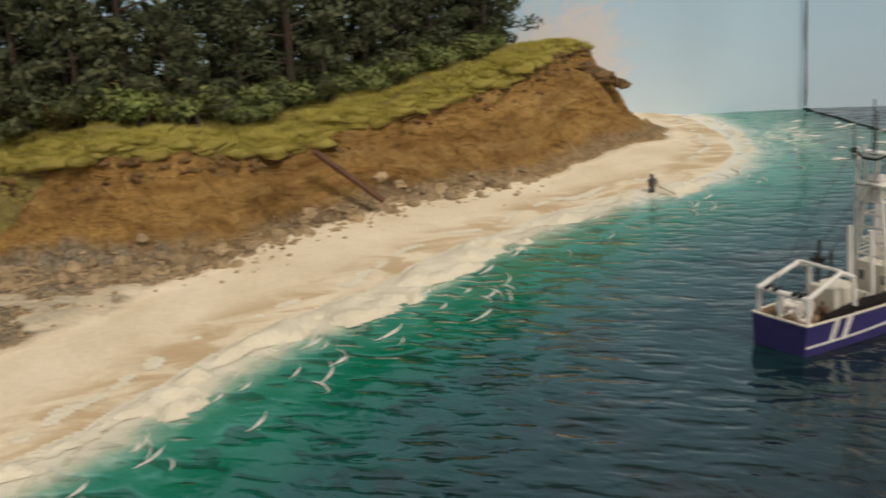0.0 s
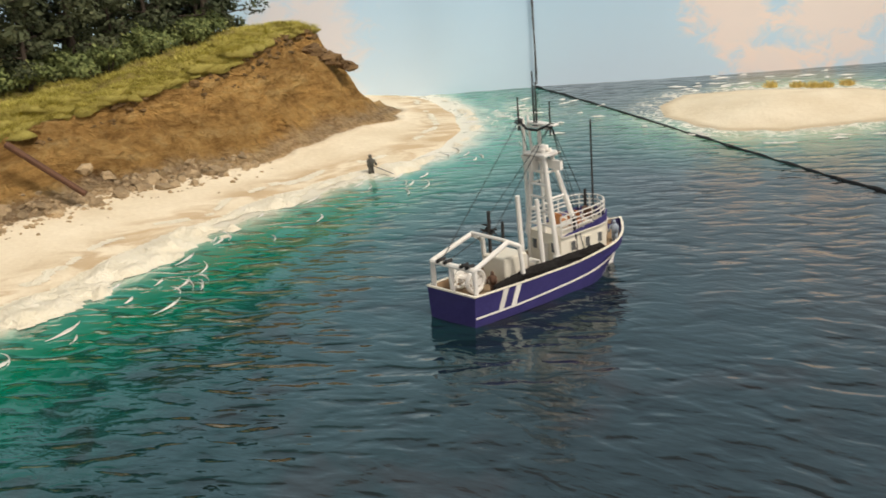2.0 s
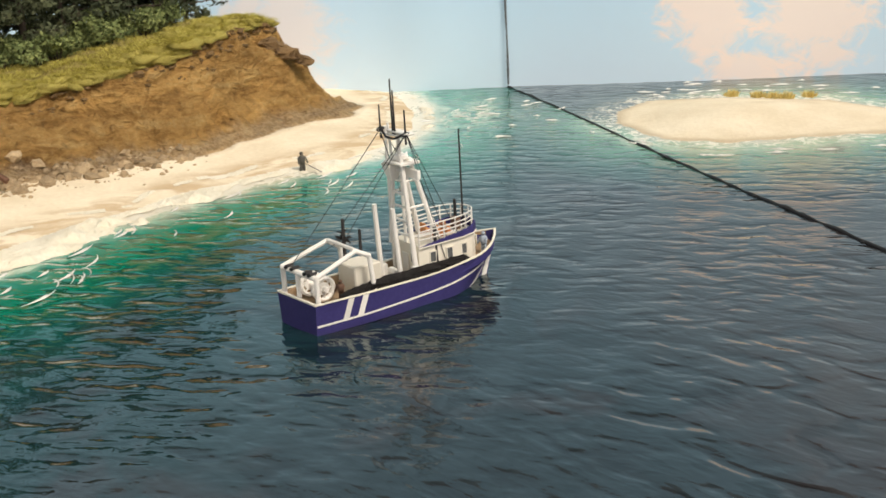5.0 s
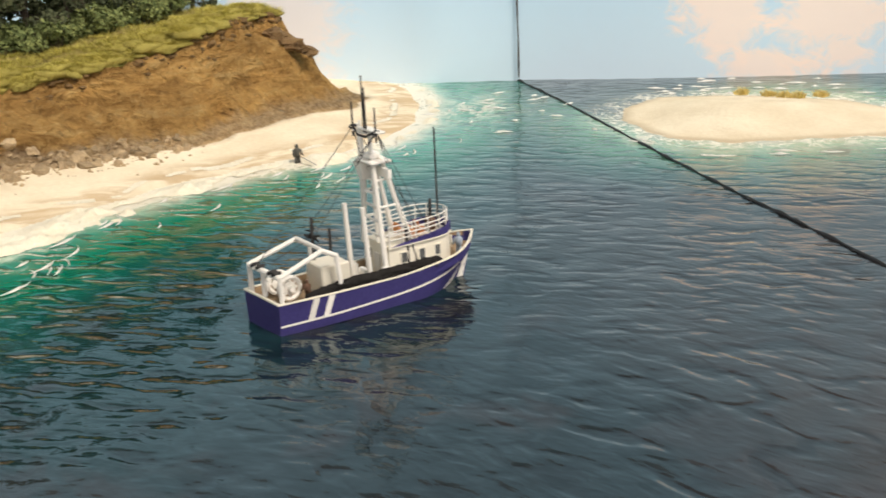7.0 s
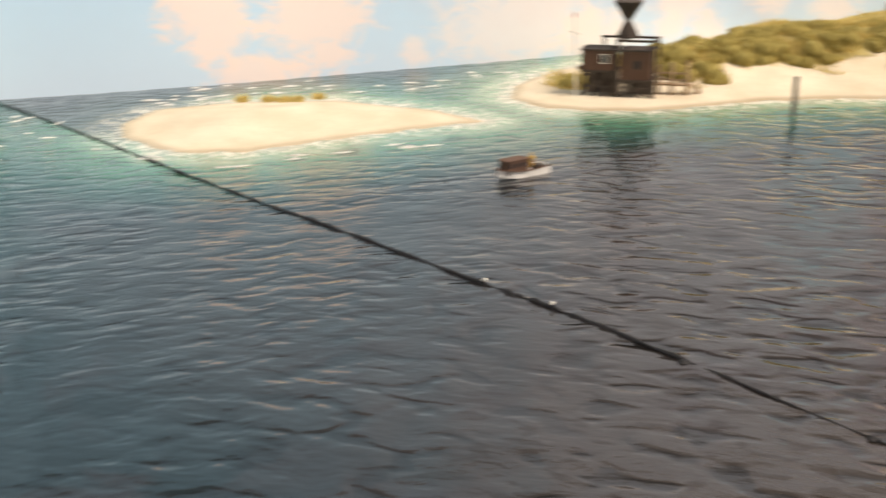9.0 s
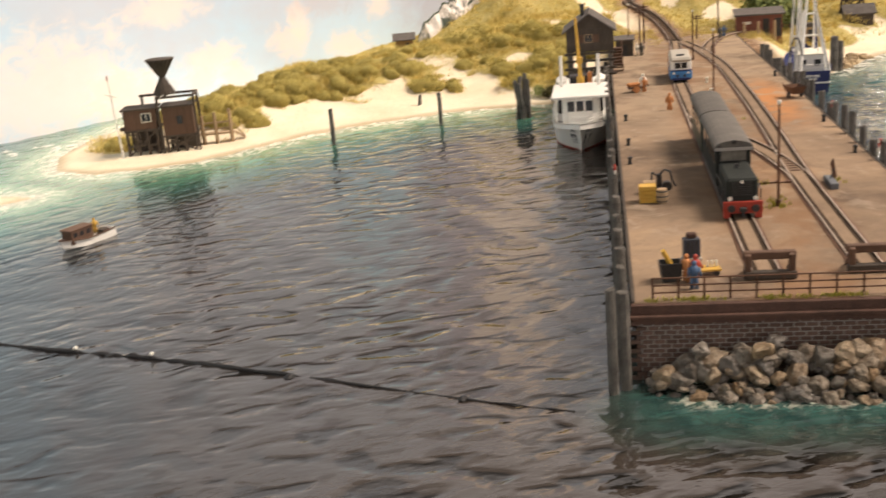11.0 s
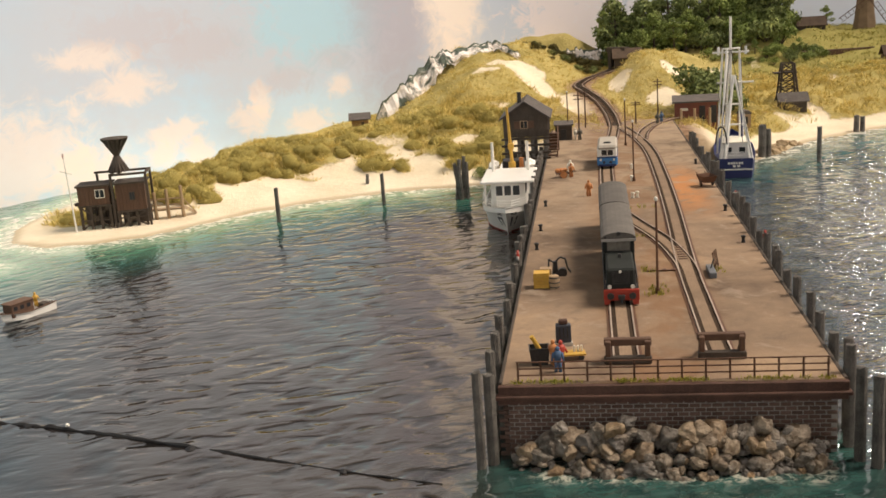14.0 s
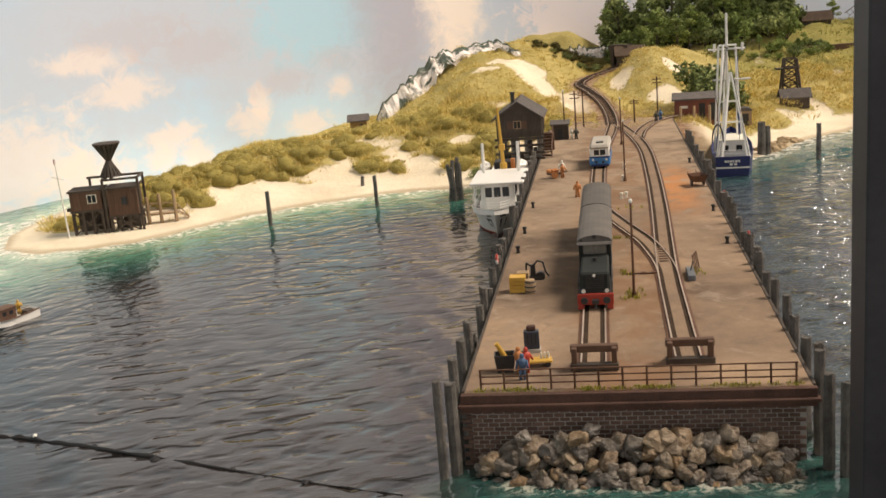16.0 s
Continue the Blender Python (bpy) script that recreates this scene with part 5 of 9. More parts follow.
rod(_bm, (0, 10.6, 11.9), (0, 10.6, 14.4), 0.2, 0.14)
rod(_bm, (-0.7, 10.3, 11.9), (-1.0, 10.3, 15.0), 0.12, 0.1)
part("topmast", _bm, M_WHITE, mast)
_bm = B()
box(_bm, -1.0, 2.1, 10.1, 10.9, 14.3, 14.5, 0.06)
rod(_bm, (-2.0, 10.2, 14.1), (1.75, 10.2, 14.1), 0.1, 0.1)
part("crosstree", _bm, M_WHITE, mast)
for _x, _z in ((-2.0, 16.4), (1.75, 16.4), (-0.1, 18.7), (0.2, 17.8)):
    _bm = B()
    rod(_bm, (_x, 10.2, 13.6 if abs(_x) > 1 else 14.2), (_x, 10.2, _z), 0.09, 0.06, 6)
    part("antenna_mast", _bm, M_STEEL_DARK, mast, "dark antenna mast")
_bm = B()
for _x in (-2.0, 1.75):
    for _a in range(6):
        _t0, _t1 = _a * 1.047, (_a + 1) * 1.047
        rod(_bm, (_x + 0.3 * math.cos(_t0), 10.2 + 0.3 * math.sin(_t0), 14.4 + 0.1 * math.sin(_a)), (_x + 0.3 * math.cos(_t1), 10.2 + 0.3 * math.sin(_t1), 14.4 + 0.1 * math.sin(_a + 1)), 0.08, 0.08, 5)
tube(_bm, [(-2.0, 10.2, 14.5), (-0.9, 10.0, 13.9), (0.4, 10.0, 13.9), (1.75, 10.2, 14.5)], 0.1)
part("block_and_tackle", _bm, M_BLACK, mast, "black blocks and tackle under the crosstree")
# booms, posts and rigging
for _x, _y, _z0, _z1, _r, _m in [(-0.3, 8.3, 2.0, 8.7, 0.23, M_WHITE), (1.2, 9.2, 1.9, 8.4, 0.23, M_WHITE), (-1.9, 10.6, 1.9, 14.6, 0.16, M_WHITE), (-1.0, 5.3, 2.0, 7.9, 0.16, M_STEEL_DARK), (-1.2, 6.9, 2.0, 6.6, 0.15, M_STEEL_DARK), (0.0, 16.7, 4.9, 13.6, 0.09, M_STEEL_DARK), (-0.6, 16.3, 4.9, 7.4, 0.16, M_STEEL_DARK), (2.0, 12.4, 2.0, 6.2, 0.16, M_STEEL_DARK)]:
    _bm = B()
    rod(_bm, (_x, _y, _z0), (_x * (0.9 if _z1 < 9 else 1), _y - (0.3 if _r > 0.22 else 0), _z1), _r, _r * 0.85, 8)
    part("boom" if _m == M_WHITE else "dark_post", _bm, _m, trawler, "white boom" if _m == M_WHITE else "dark upright post")
for _p, _q in [((1.75, 10.2, 14.4), (0.2, 4.5, 6.2)), ((-2.0, 10.2, 14.4), (-1.6, 1.0, 5.0)), ((1.75, 10.2, 14.4), (-1.0, 5.3, 7.4)), ((1.75, 10.3, 14.4), (1.9, 14.9, 4.9)), ((1.75, 10.3, 14.4), (1.6, 13.8, 4.9)), ((-2.0, 10.3, 14.4), (-1.6, 15.0, 6.5)), ((-2.0, 10.2, 14.2), (0.1, 10.8, 8.0)), ((-1.0, 5.3, 6.2), (-1.9, 2.2, 4.6)), ((1.75, 10.3, 14.4), (2.1, 13.2, 3.2))]:
    _bm = B()
    rod(_bm, _p, _q, 0.035, 0.035, 5)
    part("stay", _bm, M_BLACK, trawler, "thin black rigging line")
_bm = B()
_r4 = random.Random(9)
for _i in range(16):
    _a, _z = _r4.uniform(0, 6.28), _r4.uniform(6.0, 6.9)
    _ln = _r4.uniform(0.3, 0.95)
    rod(_bm, (-1.0, 5.3, _z), (-1.0 + _ln * math.cos(_a), 5.3 + _ln * math.sin(_a), _z + _r4.uniform(-0.5, 0.25)), 0.09, 0.05, 5)
part("rope_tangle", _bm, M_NET, trawler, "dark tangle of rope round the post")
# stern gantry
for _pts in [[(2.3, 0.5, 2.0), (2.3, 0.5, 4.7), (2.1, 4.4, 6.0), (2.2, 5.6, 5.4), (2.3, 5.9, 2.0)], [(-2.4, 0.5, 2.0), (-2.4, 0.5, 4.7), (-2.1, 4.4, 6.0), (-2.2, 5.6, 5.2), (-2.3, 5.9, 2.0)]]:
    _bm = B()
    tube(_bm, _pts, 0.20, 8)
    for _c in _pts[1:-1]:
        bmesh.ops.create_icosphere(_bm, subdivisions=1, radius=0.22, matrix=Matrix.Translation(_c))
    part("gantry_frame", _bm, M_WHITE, trawler, "white tubular stern gantry")
_bm = B()
rod(_bm, (-2.4, 0.5, 4.65), (2.3, 0.5, 4.65), 0.24)
rod(_bm, (-0.3, 0.5, 2.5), (-0.3, 0.5, 4.8), 0.2)
part("gantry_beam", _bm, M_WHITE, trawler)
_bm = B()
rod(_bm, (-1.9, 4.4, 6.1), (2.0, 4.4, 6.1), 0.16)
part("gantry_crossbar", _bm, M_WHITE, trawler)
_bm = B()
for _x in (-1.6, -0.8, 1.0, 1.6):
    for _a in range(3):
        rod(_bm, (_x, 0.3 + 0.2 * _a, 4.8), (_x + 0.4, 0.3 + 0.2 * _a, 5.05), 0.18, 0.14, 6)
part("lashings", _bm, M_BLACK, trawler, "black rope lashings on the gantry")
for _x in (-1.3, 0.5):
    _bm = B()
    rod(_bm, (_x - 0.05, 2.2, 3.0), (_x + 0.05, 2.2, 3.0), 0.55, 0.55, 14)
    for _a in range(16):
        _t0, _t1 = _a * math.pi / 8, (_a + 1) * math.pi / 8
        rod(_bm, (_x, 2.2 + 0.9 * math.cos(_t0), 3.0 + 0.9 * math.sin(_t0)), (_x, 2.2 + 0.9 * math.cos(_t1), 3.0 + 0.9 * math.sin(_t1)), 0.2, 0.2, 6)
    for _a in range(4):
        _t0 = _a * math.pi / 4
        rod(_bm, (_x, 2.2 - 0.85 * math.cos(_t0), 3.0 - 0.85 * math.sin(_t0)), (_x, 2.2 + 0.85 * math.cos(_t0), 3.0 + 0.85 * math.sin(_t0)), 0.08, 0.08, 5)
    part("net_drum_wheel", _bm, M_WHITE, trawler, "white net drum wheel")
_bm = B()
rod(_bm, (-1.5, 2.2, 3.0), (1.0, 2.2, 3.0), 0.22)
part("net_drum_axle", _bm, M_WHITE, trawler)
_bm = B()
box(_bm, -1.3, 1.3, 4.7, 7.3, 1.75, 4.3, 0.1)
part("hatch_house", _bm, M_CREAM, trawler, "cream box-shaped hatch house")
_bm = B()
box(_bm, -1.2, -0.2, 8.0, 8.9, 1.7, 3.4, 0.12)
rod(_bm, (-0.6, 9.3, 2.4), (0.6, 9.3, 2.4), 0.5, 0.5, 10)
part("winch", _bm, M_WHITE, trawler, "white winch before the wheelhouse")
# the black net heaped along the rail
_bm = B()
_r2 = random.Random(3)
for _i in range(46):
    _f = _i / 45
    _y = 3.4 + 11.5 * _f
    _g = boulder(_bm, 0.46 + 0.28 * math.sin(_f * 3.1), _i + 3, 0.9, 1.9, 0.7, 1, 0.5)
    for _v in _g:
        _v.co += Vector((2.35 - 0.35 * (1 - _f) + _r2.uniform(-0.2, 0.2), _y, 2.55 + 0.45 * _f + _r2.uniform(-0.12, 0.12)))
part("net", _bm, M_NET, trawler, "black heaped fishing net over the rail")
# the transom stands a little askew
for _o in trawler.children:
    for _v in _o.data.vertices:
        _v.co.y += 0.11 * _v.co.x * max(0.0, 1 - max(_v.co.y, 0.0) / (8 * K))
figure("figurine", -69.4, -22.3, 2.5, 2.1, M_PALEFIG, "pale blue scale figure standing in the bow", 20)
figure("figurine", -68.2, -40.2 + 3.6, 1.8, 1.9, M_WOOD_BROWN, "brown scale figure standing at the stern", 30)

# the white ferry at the pier, bow to the sea
FE = dict(L=32, beam=7.0, sheer=(3.6, 3.6, 4.7), full=0.76, rake=3.0)
ferry = thing("passenger_boat", "white passenger boat moored along the pier", "passenger boat", -4.55, 100.6, 0, 180)
part("hull", hull_mesh(**FE), M_WHITE, ferry, "white hull with dark anchor pockets")
for _sd in (-1, 1):
    part("boot_stripe", hull_band(**FE, y0=2, y1=31, v0=0.0, v1=0.05, side=_sd), M_RED, ferry, "thin red waterline stripe")
    part("anchor_pocket", hull_band(**FE, y0=29.6, y1=31.0, v0=0.28, v1=0.62, side=_sd, n=4), M_STEEL_DARK, ferry, "dark anchor pocket")
    for _i in range(4):
        _y = 30.2 + _i * 0.02
        part("emblem_bar", hull_band(**FE, y0=30.0 + 0.1 * _i, y1=31.2, v0=0.70 + 0.055 * _i, v1=0.73 + 0.055 * _i, side=_sd, n=3), M_STEEL_DARK, ferry, "dark bar of the bow emblem")
_bm = B()
for _i in range(25):
    _p, _q = hull_point(**FE, y=0.2 + 1.2 * _i, v=1.0), hull_point(**FE, y=min(0.2 + 1.2 * (_i + 1), 31.2), v=1.0)
    _bm.faces.new([_bm.verts.new(c) for c in ((-_p[0] + 0.2, _p[1], _p[2] - 0.6), (_p[0] - 0.2, _p[1], _p[2] - 0.6), (_q[0] - 0.2, min(_q[1], 31), _q[2] - 0.6), (-_q[0] + 0.2, min(_q[1], 31), _q[2] - 0.6))])
part("deck", _bm, worn("grey_deck", (0.30, 0.29, 0.27), (0.45, 0.43, 0.40), 0.8), ferry)
_bm = B()
ring_rail(_bm, [(s * (hull_point(**FE, y=y, v=1)[0] - 0.15), hull_point(**FE, y=y, v=1)[1]) for s, y in [(-1, 20), (-1, 24), (-1, 27.5), (-1, 29.5), (-1, 31), (1, 31), (1, 29.5), (1, 27.5), (1, 24), (1, 20)]], 4.4, 5.5, 3, 0.05)
part("railing", _bm, M_WHITE, ferry)
_bm = B()
prism(_bm, [(-2.2, 16), (2.2, 16), (2.2, 25), (1.5, 25.9), (-1.5, 25.9), (-2.2, 25)], 3.0, 7.2)
bridge = part("bridge", _bm, M_WHITE, ferry, "white bridge with a row of windows")
_bm = B()
box(_bm, -3.45, 3.45, 15.5, 26.6, 7.2, 7.6, 0.1)
part("bridge_roof", _bm, M_WHITE, bridge)
for _x in (-1.1, 0, 1.1):
    _bm = B()
    box(_bm, _x - 0.42, _x + 0.42, 25.86, 25.98, 5.3, 6.75, 0.03)
    part("window_pane", _bm, M_GLASS, bridge)
for _sd in (-1, 1):
    _bm = B()
    box(_bm, _sd * 2.16 - 0.06, _sd * 2.16 + 0.06, 21.4, 24.6, 5.2, 6.8, 0.03)
    part("window_pane", _bm, M_GLASS, bridge)
    _bm = B()
    rod(_bm, (_sd * 2.9, 26.0, 3.8), (_sd * 2.9, 26.0, 7.2), 0.12)
    part("stanchion", _bm, M_WHITE, bridge)
    _bm = B()
    rod(_bm, (_sd * 2.35, 18, 7.4), (_sd * 2.35, 18, 12.2), 0.22, 0.2)
    part("davit_post", _bm, M_WHITE, ferry, "white upright post")
    _bm = B()
    _g = boulder(_bm, 1.0, 4, 0.75, 1.7, 0.85, 2, 0.4)
    for _v in _g:
        _v.co += Vector((_sd * 2.5, 14.5, 8.0))
    part("covered_dinghy", _bm, M_WHITE, ferry, "white covered dinghy")
    _bm = B()
    box(_bm, _sd * 2.5 - 0.5, _sd * 2.5 + 0.5, 13.8, 15.2, 3.0, 7.5)
    part("dinghy_cradle", _bm, M_STEEL_DARK, ferry)
_bm = B()
box(_bm, -2.4, 2.4, 1.5, 16, 3.0, 6.2, 0.12)
part("saloon", _bm, M_WHITE, ferry, "white saloon house")
_bm = B()
rod(_bm, (0, 14.5, 6.1), (0, 14.5, 8.4), 0.5, 0.5)
rod(_bm, (0, 14.5, 8.4), (0.35, 14.5, 17.2), 0.26, 0.16)
box(_bm, -0.35, 0.45, 14.1, 14.9, 10.4, 11.4, 0.08)
part("crane_mast", _bm, M_YELLOW, ferry, "yellow crane mast")
_bm = B()
box(_bm, -1.5, 1.5, 9.5, 12.5, 6.2, 8.2, 0.15)
part("funnel_house", _bm, M_STEEL_DARK, ferry, "dark deck machinery")
for _x in (-1.2,):
    _bm = B()
    box(_bm, _x - 0.28, _x + 0.28, 12.9, 13.5, 6.2, 8.8, 0.06)
    part("vent_cowl", _bm, M_ORANGE, ferry, "orange vent cowl")

ferry.scale = (1.1, 1, 0.94)

# the navy trawler, stern to the camera
T2 = dict(L=24, beam=6.9, sheer=(3.3, 3.2, 5.0))
boat2 = thing("trawler", "navy blue trawler with tall white lattice masts moored at the pier", "fishing boat", 31.2, 106.5, 0, -6)
part("hull", hull_mesh(**T2), M_NAVY, boat2, "navy blue hull")
_bm = B()
box(_bm, -2.7, 2.7, -0.1, 0.05, 1.35, 1.6)
part("stern_stripe", _bm, M_WHITE, boat2)
for _x, _w, _z in ((-1.3, 0.35, 2.35), (-0.85, 0.3, 2.35), (-0.45, 0.3, 2.35), (-0.05, 0.3, 2.35), (0.4, 0.35, 2.35), (0.85, 0.3, 2.35), (-0.5, 0.5, 1.85), (0.2, 0.5, 1.85)):
    _bm = B()
    box(_bm, _x, _x + _w, -0.08, 0.03, _z, _z + 0.36)
    part("lettering_bar", _bm, M_WHITE, boat2)
_bm = B()
prism(_bm, [(-2.1, 3.2), (2.1, 3.2), (2.1, 9), (1.4, 10), (-1.4, 10), (-2.1, 9)], 2.4, 5.4)
_h2 = part("wheelhouse", _bm, M_WHITE, boat2, "white wheelhouse")
for _x in (-1.1, 1.1):
    _bm = B()
    box(_bm, _x - 0.5, _x + 0.5, 3.12, 3.22, 3.7, 4.7, 0.03)
    part("window_pane", _bm, M_GLASS, _h2)
_bm = B()
box(_bm, -2.3, 2.3, 3.0, 10.2, 5.4, 5.65, 0.08)
part("wheelhouse_roof", _bm, M_CREAM, boat2)
for _pts, _r in [([(-2.5, 1, 3.0), (-1.2, 7, 21)], 0.2), ([(2.7, 0.6, 3.0), (0.0, 6, 16.5)], 0.24), ([(-1.8, 0.6, 3.0), (-0.2, 6, 16.5)], 0.24), ([(-1.5, 1.2, 3.0), (-0.3, 7, 15.2)], 0.18), ([(1.5, 9.5, 5.4), (0.8, 7.5, 21)], 0.18), ([(-1.5, 9.5, 5.4), (-0.8, 7.5, 20)], 0.18), ([(-2.9, 7.5, 3), (-1.9, 7.5, 20.9)], 0.2), ([(-1.2, 8.5, 5), (-1.2, 8.2, 21.0)], 0.16), ([(0.9, 8.5, 5), (0.9, 8.2, 20.4)], 0.16), ([(-0.6, 7.5, 14), (-0.6, 7.5, 26.2)], 0.2), ([(2.3, 2, 3), (1.1, 7.5, 12)], 0.16), ([(-2.3, 2, 3), (-0.8, 7.5, 12)], 0.16)]:
    _bm = B()
    tube(_bm, _pts, _r, 6)
    part("mast_spar", _bm, M_WHITE, boat2, "white mast spar")
for _z, _x0, _x1 in ((20.3, -3.6, 2.4), (20.9, -1.9, 1.0), (15.2, -3.0, 3.2), (8.0, -2.4, 1.9), (11.5, -1.6, 1.2)):
    _bm = B()
    rod(_bm, (_x0, 7.5, _z), (_x1, 7.5, _z), 0.16)
    part("crossarm", _bm, M_WHITE, boat2)
for _x in (-2.6, 1.9):
    _bm = B()
    rod(_bm, (_x, 7.5, 19.9), (_x, 7.5, 21.2), 0.22)
    part("pulley", _bm, M_WHITE, boat2)
_bm = B()
rod(_bm, (1.2, 9.0, 5.5), (1.0, 9.0, 19.0), 0.28, 0.22)
part("funnel_pipe", _bm, M_NAVY, boat2, "dark blue exhaust pipe")
for _p, _q in [((-0.6, 7.5, 21), (-2.7, 0.5, 3.5)), ((-0.6, 7.5, 21), (2.6, 0.5, 3.5)), ((0.6, 7.5, 15.2), (1.2, 3, 5.6)), ((-3, 7.5, 16), (-1.2, 1.5, 3.8))]:
    _bm = B()
    rod(_bm, _p, _q, 0.05, 0.05, 5)
    part("stay", _bm, M_BLACK, boat2)
_bm = B()
ring_rail(_bm, [(-2.6, 0.4), (-1.3, 0.3), (0, 0.3), (1.3, 0.3), (2.6, 0.4)], 3.2, 4.3, 2, 0.06)
part("stern_rail", _bm, M_WHITE, boat2)
_bm = B()
for _i in range(8):
    _a0, _a1 = math.pi * _i / 8, math.pi * (_i + 1) / 8
    rod(_bm, (-2.3 + 1.5 * math.cos(_a0) * 0.6, 1.5, 5.5 + 3.0 * math.sin(_a0)), (-2.3 + 1.5 * math.cos(_a1) * 0.6, 1.5, 5.5 + 3.0 * math.sin(_a1)), 0.13, 0.13, 6)
part("hose", _bm, M_STEEL_DARK, boat2, "dark curved hose")

# the small fishing launch
DO = dict(L=7.2, beam=2.5, sheer=(0.95, 0.85, 1.3))
launch = thing("launch", "small white launch with a brown cabin on the water", "motor boat", -57.6, 42.6, 0, 158)
part("hull", hull_mesh(**DO, rake=0.6), M_WHITE, launch, "white clinker hull")
_bm = B()
for _i in range(18):
    for _sd in (-1, 1):
        _p, _q = hull_point(**DO, y=0.4 * _i, v=1.0, rake=0.6), hull_point(**DO, y=0.4 * (_i + 1), v=1.0, rake=0.6)
        beam(_bm, (_sd * _p[0], _p[1], _p[2]), (_sd * _q[0], _q[1], _q[2]), 0.14, 0.1)
part("gunwale", _bm, M_WOOD_BROWN, launch)
_bm = B()
box(_bm, -0.8, 0.8, 3.0, 6.1, 0.5, 2.0, 0.08)
_cab = part("cabin", _bm, M_WOOD_BROWN, launch, "brown wooden cabin")
_bm = B()
box(_bm, -0.9, 0.9, 2.9, 6.25, 2.0, 2.14, 0.05)
part("cabin_roof", _bm, M_WOOD_BROWN, _cab)
for _sd in (-1, 1):
    for _y in (3.5, 4.4, 5.3):
        _bm = B()
        box(_bm, _sd * 0.81 - 0.03, _sd * 0.81 + 0.03, _y, _y + 0.5, 1.3, 1.75)
        part("window_pane", _bm, M_GLASS, _cab)
_bm = B()
box(_bm, -0.6, 0.6, 0.6, 1.6, 0.4, 1.0, 0.05)
part("engine_box", _bm, M_WOOD_DARK, launch)
figure("figurine", -58.35, 40.6, 0.75, 1.75, M_YELLOW, "yellow oilskin scale figure standing in the launch", 60)

# ---- trains ----
def wheelset(parent, y, x=0.75, r=0.5):
    for s in (-1, 1):
        bm = B()
        rod(bm, (s * (x + 0.05), y, r), (s * (x + 0.25), y, r), r, r, 14)
        w = part("wheel", bm, M_STEEL_DARK, parent)
        bm = B()
        rod(bm, (s * (x + 0.24), y, r), (s * (x + 0.29), y, r), r * 0.55, r * 0.5, 10)
        part("wheel_hub", bm, M_STEEL_RUST, w)


def arched_roof(y0, y1, half, z, rise, over=0.12):
    bm = B()
    n = 10
    prof = [((half + over) * math.cos(math.pi * i / n), z + rise * math.sin(math.pi * i / n) ** 0.8) for i in range(n + 1)]
    rows = [[bm.verts.new((x, y, zz)) for x, zz in prof] for y in (y0, y0 + 0.12, y1 - 0.12, y1)]
    for a, b in zip(rows, rows[1:]):
        for i in range(n):
            bm.faces.new((a[i], a[i + 1], b[i + 1], b[i]))
    bm.faces.new(rows[0][::-1])
    bm.faces.new(rows[-1])
    for a, b in zip(rows, rows[1:]):
        bm.faces.new((a[0], b[0], b[-1], a[-1]))
    bmesh.ops.recalc_face_normals(bm, faces=bm.faces)
    return bm


RT = DECK + 0.2
loco = thing("locomotive", "dark green diesel shunter with red buffer beam", "locomotive", 9.35, 18.4, RT, -0.3)
_bm = B()
box(_bm, -1.5, 1.5, 0.25, 19.8, 0.55, 1.0, 0.04)
part("frame", _bm, M_STEEL_DARK, loco)
_bm = B()
box(_bm, -1.55, 1.55, 0.0, 0.28, 0.35, 1.35, 0.04)
beam_p = part("buffer_beam", _bm, M_RED, loco, "red buffer beam")
for _s in (-1, 1):
    _bm = B()
    rod(_bm, (_s * 0.95, 0.05, 0.85), (_s * 0.95, -0.35, 0.85), 0.13)
    rod(_bm, (_s * 0.95, -0.33, 0.85), (_s * 0.95, -0.42, 0.85), 0.32, 0.30, 12)
    part("buffer", _bm, M_STEEL_DARK, beam_p)
    _bm = B()
    box(_bm, _s * 1.25 - 0.25, _s * 1.25 + 0.25, 0.1, 0.9, -0.05, 0.4)
    part("step", _bm, M_RED, beam_p)
_bm = B()
box(_bm, -0.3, 0.3, -0.35, 0.1, 0.5, 0.9, 0.05)
rod(_bm, (0, -0.2, 0.6), (0, -0.3, 0.15), 0.1)
part("coupling", _bm, M_STEEL_DARK, beam_p)
_bm = B()
box(_bm, -1.25, 1.25, 0.35, 6.6, 1.0, 3.15, 0.18)
hood = part("hood", _bm, M_LOCO, loco, "dark green engine hood")
for _s in (-1, 1):
    _bm = B()
    rod(_bm, (_s * 1.0, 0.36, 1.55), (_s * 1.0, 0.16, 1.55), 0.17, 0.19, 12)
    part("headlight", _bm, M_LENS, hood, "round headlight with a pale lens")
_bm = B()
for _i in range(7):
    box(_bm, -0.8, 0.8, 0.30, 0.36, 1.75 + _i * 0.17, 1.84 + _i * 0.17)
part("grille", _bm, M_STEEL_DARK, hood)
_bm = B()
rod(_bm, (0, 4.2, 3.1), (0, 4.2, 3.5), 0.2, 0.18)
part("exhaust", _bm, M_STEEL_DARK, hood)
_bm = B()
for _s in (-1, 1):
    for _y in (0.5, 3.4, 6.2):
        rod(_bm, (_s * 1.45, _y, 1.0), (_s * 1.45, _y, 2.2), 0.05, 0.05, 5)
    rod(_bm, (_s * 1.45, 0.5, 2.2), (_s * 1.45, 6.2, 2.2), 0.05, 0.05, 5)
part("handrail", _bm, M_STEEL_DARK, loco)
_bm = B()
box(_bm, -1.45, 1.45, 6.6, 19.6, 1.0, 4.35, 0.06)
cab = part("cab", _bm, M_LOCO, loco, "dark cab body with large front window")
_bm = B()
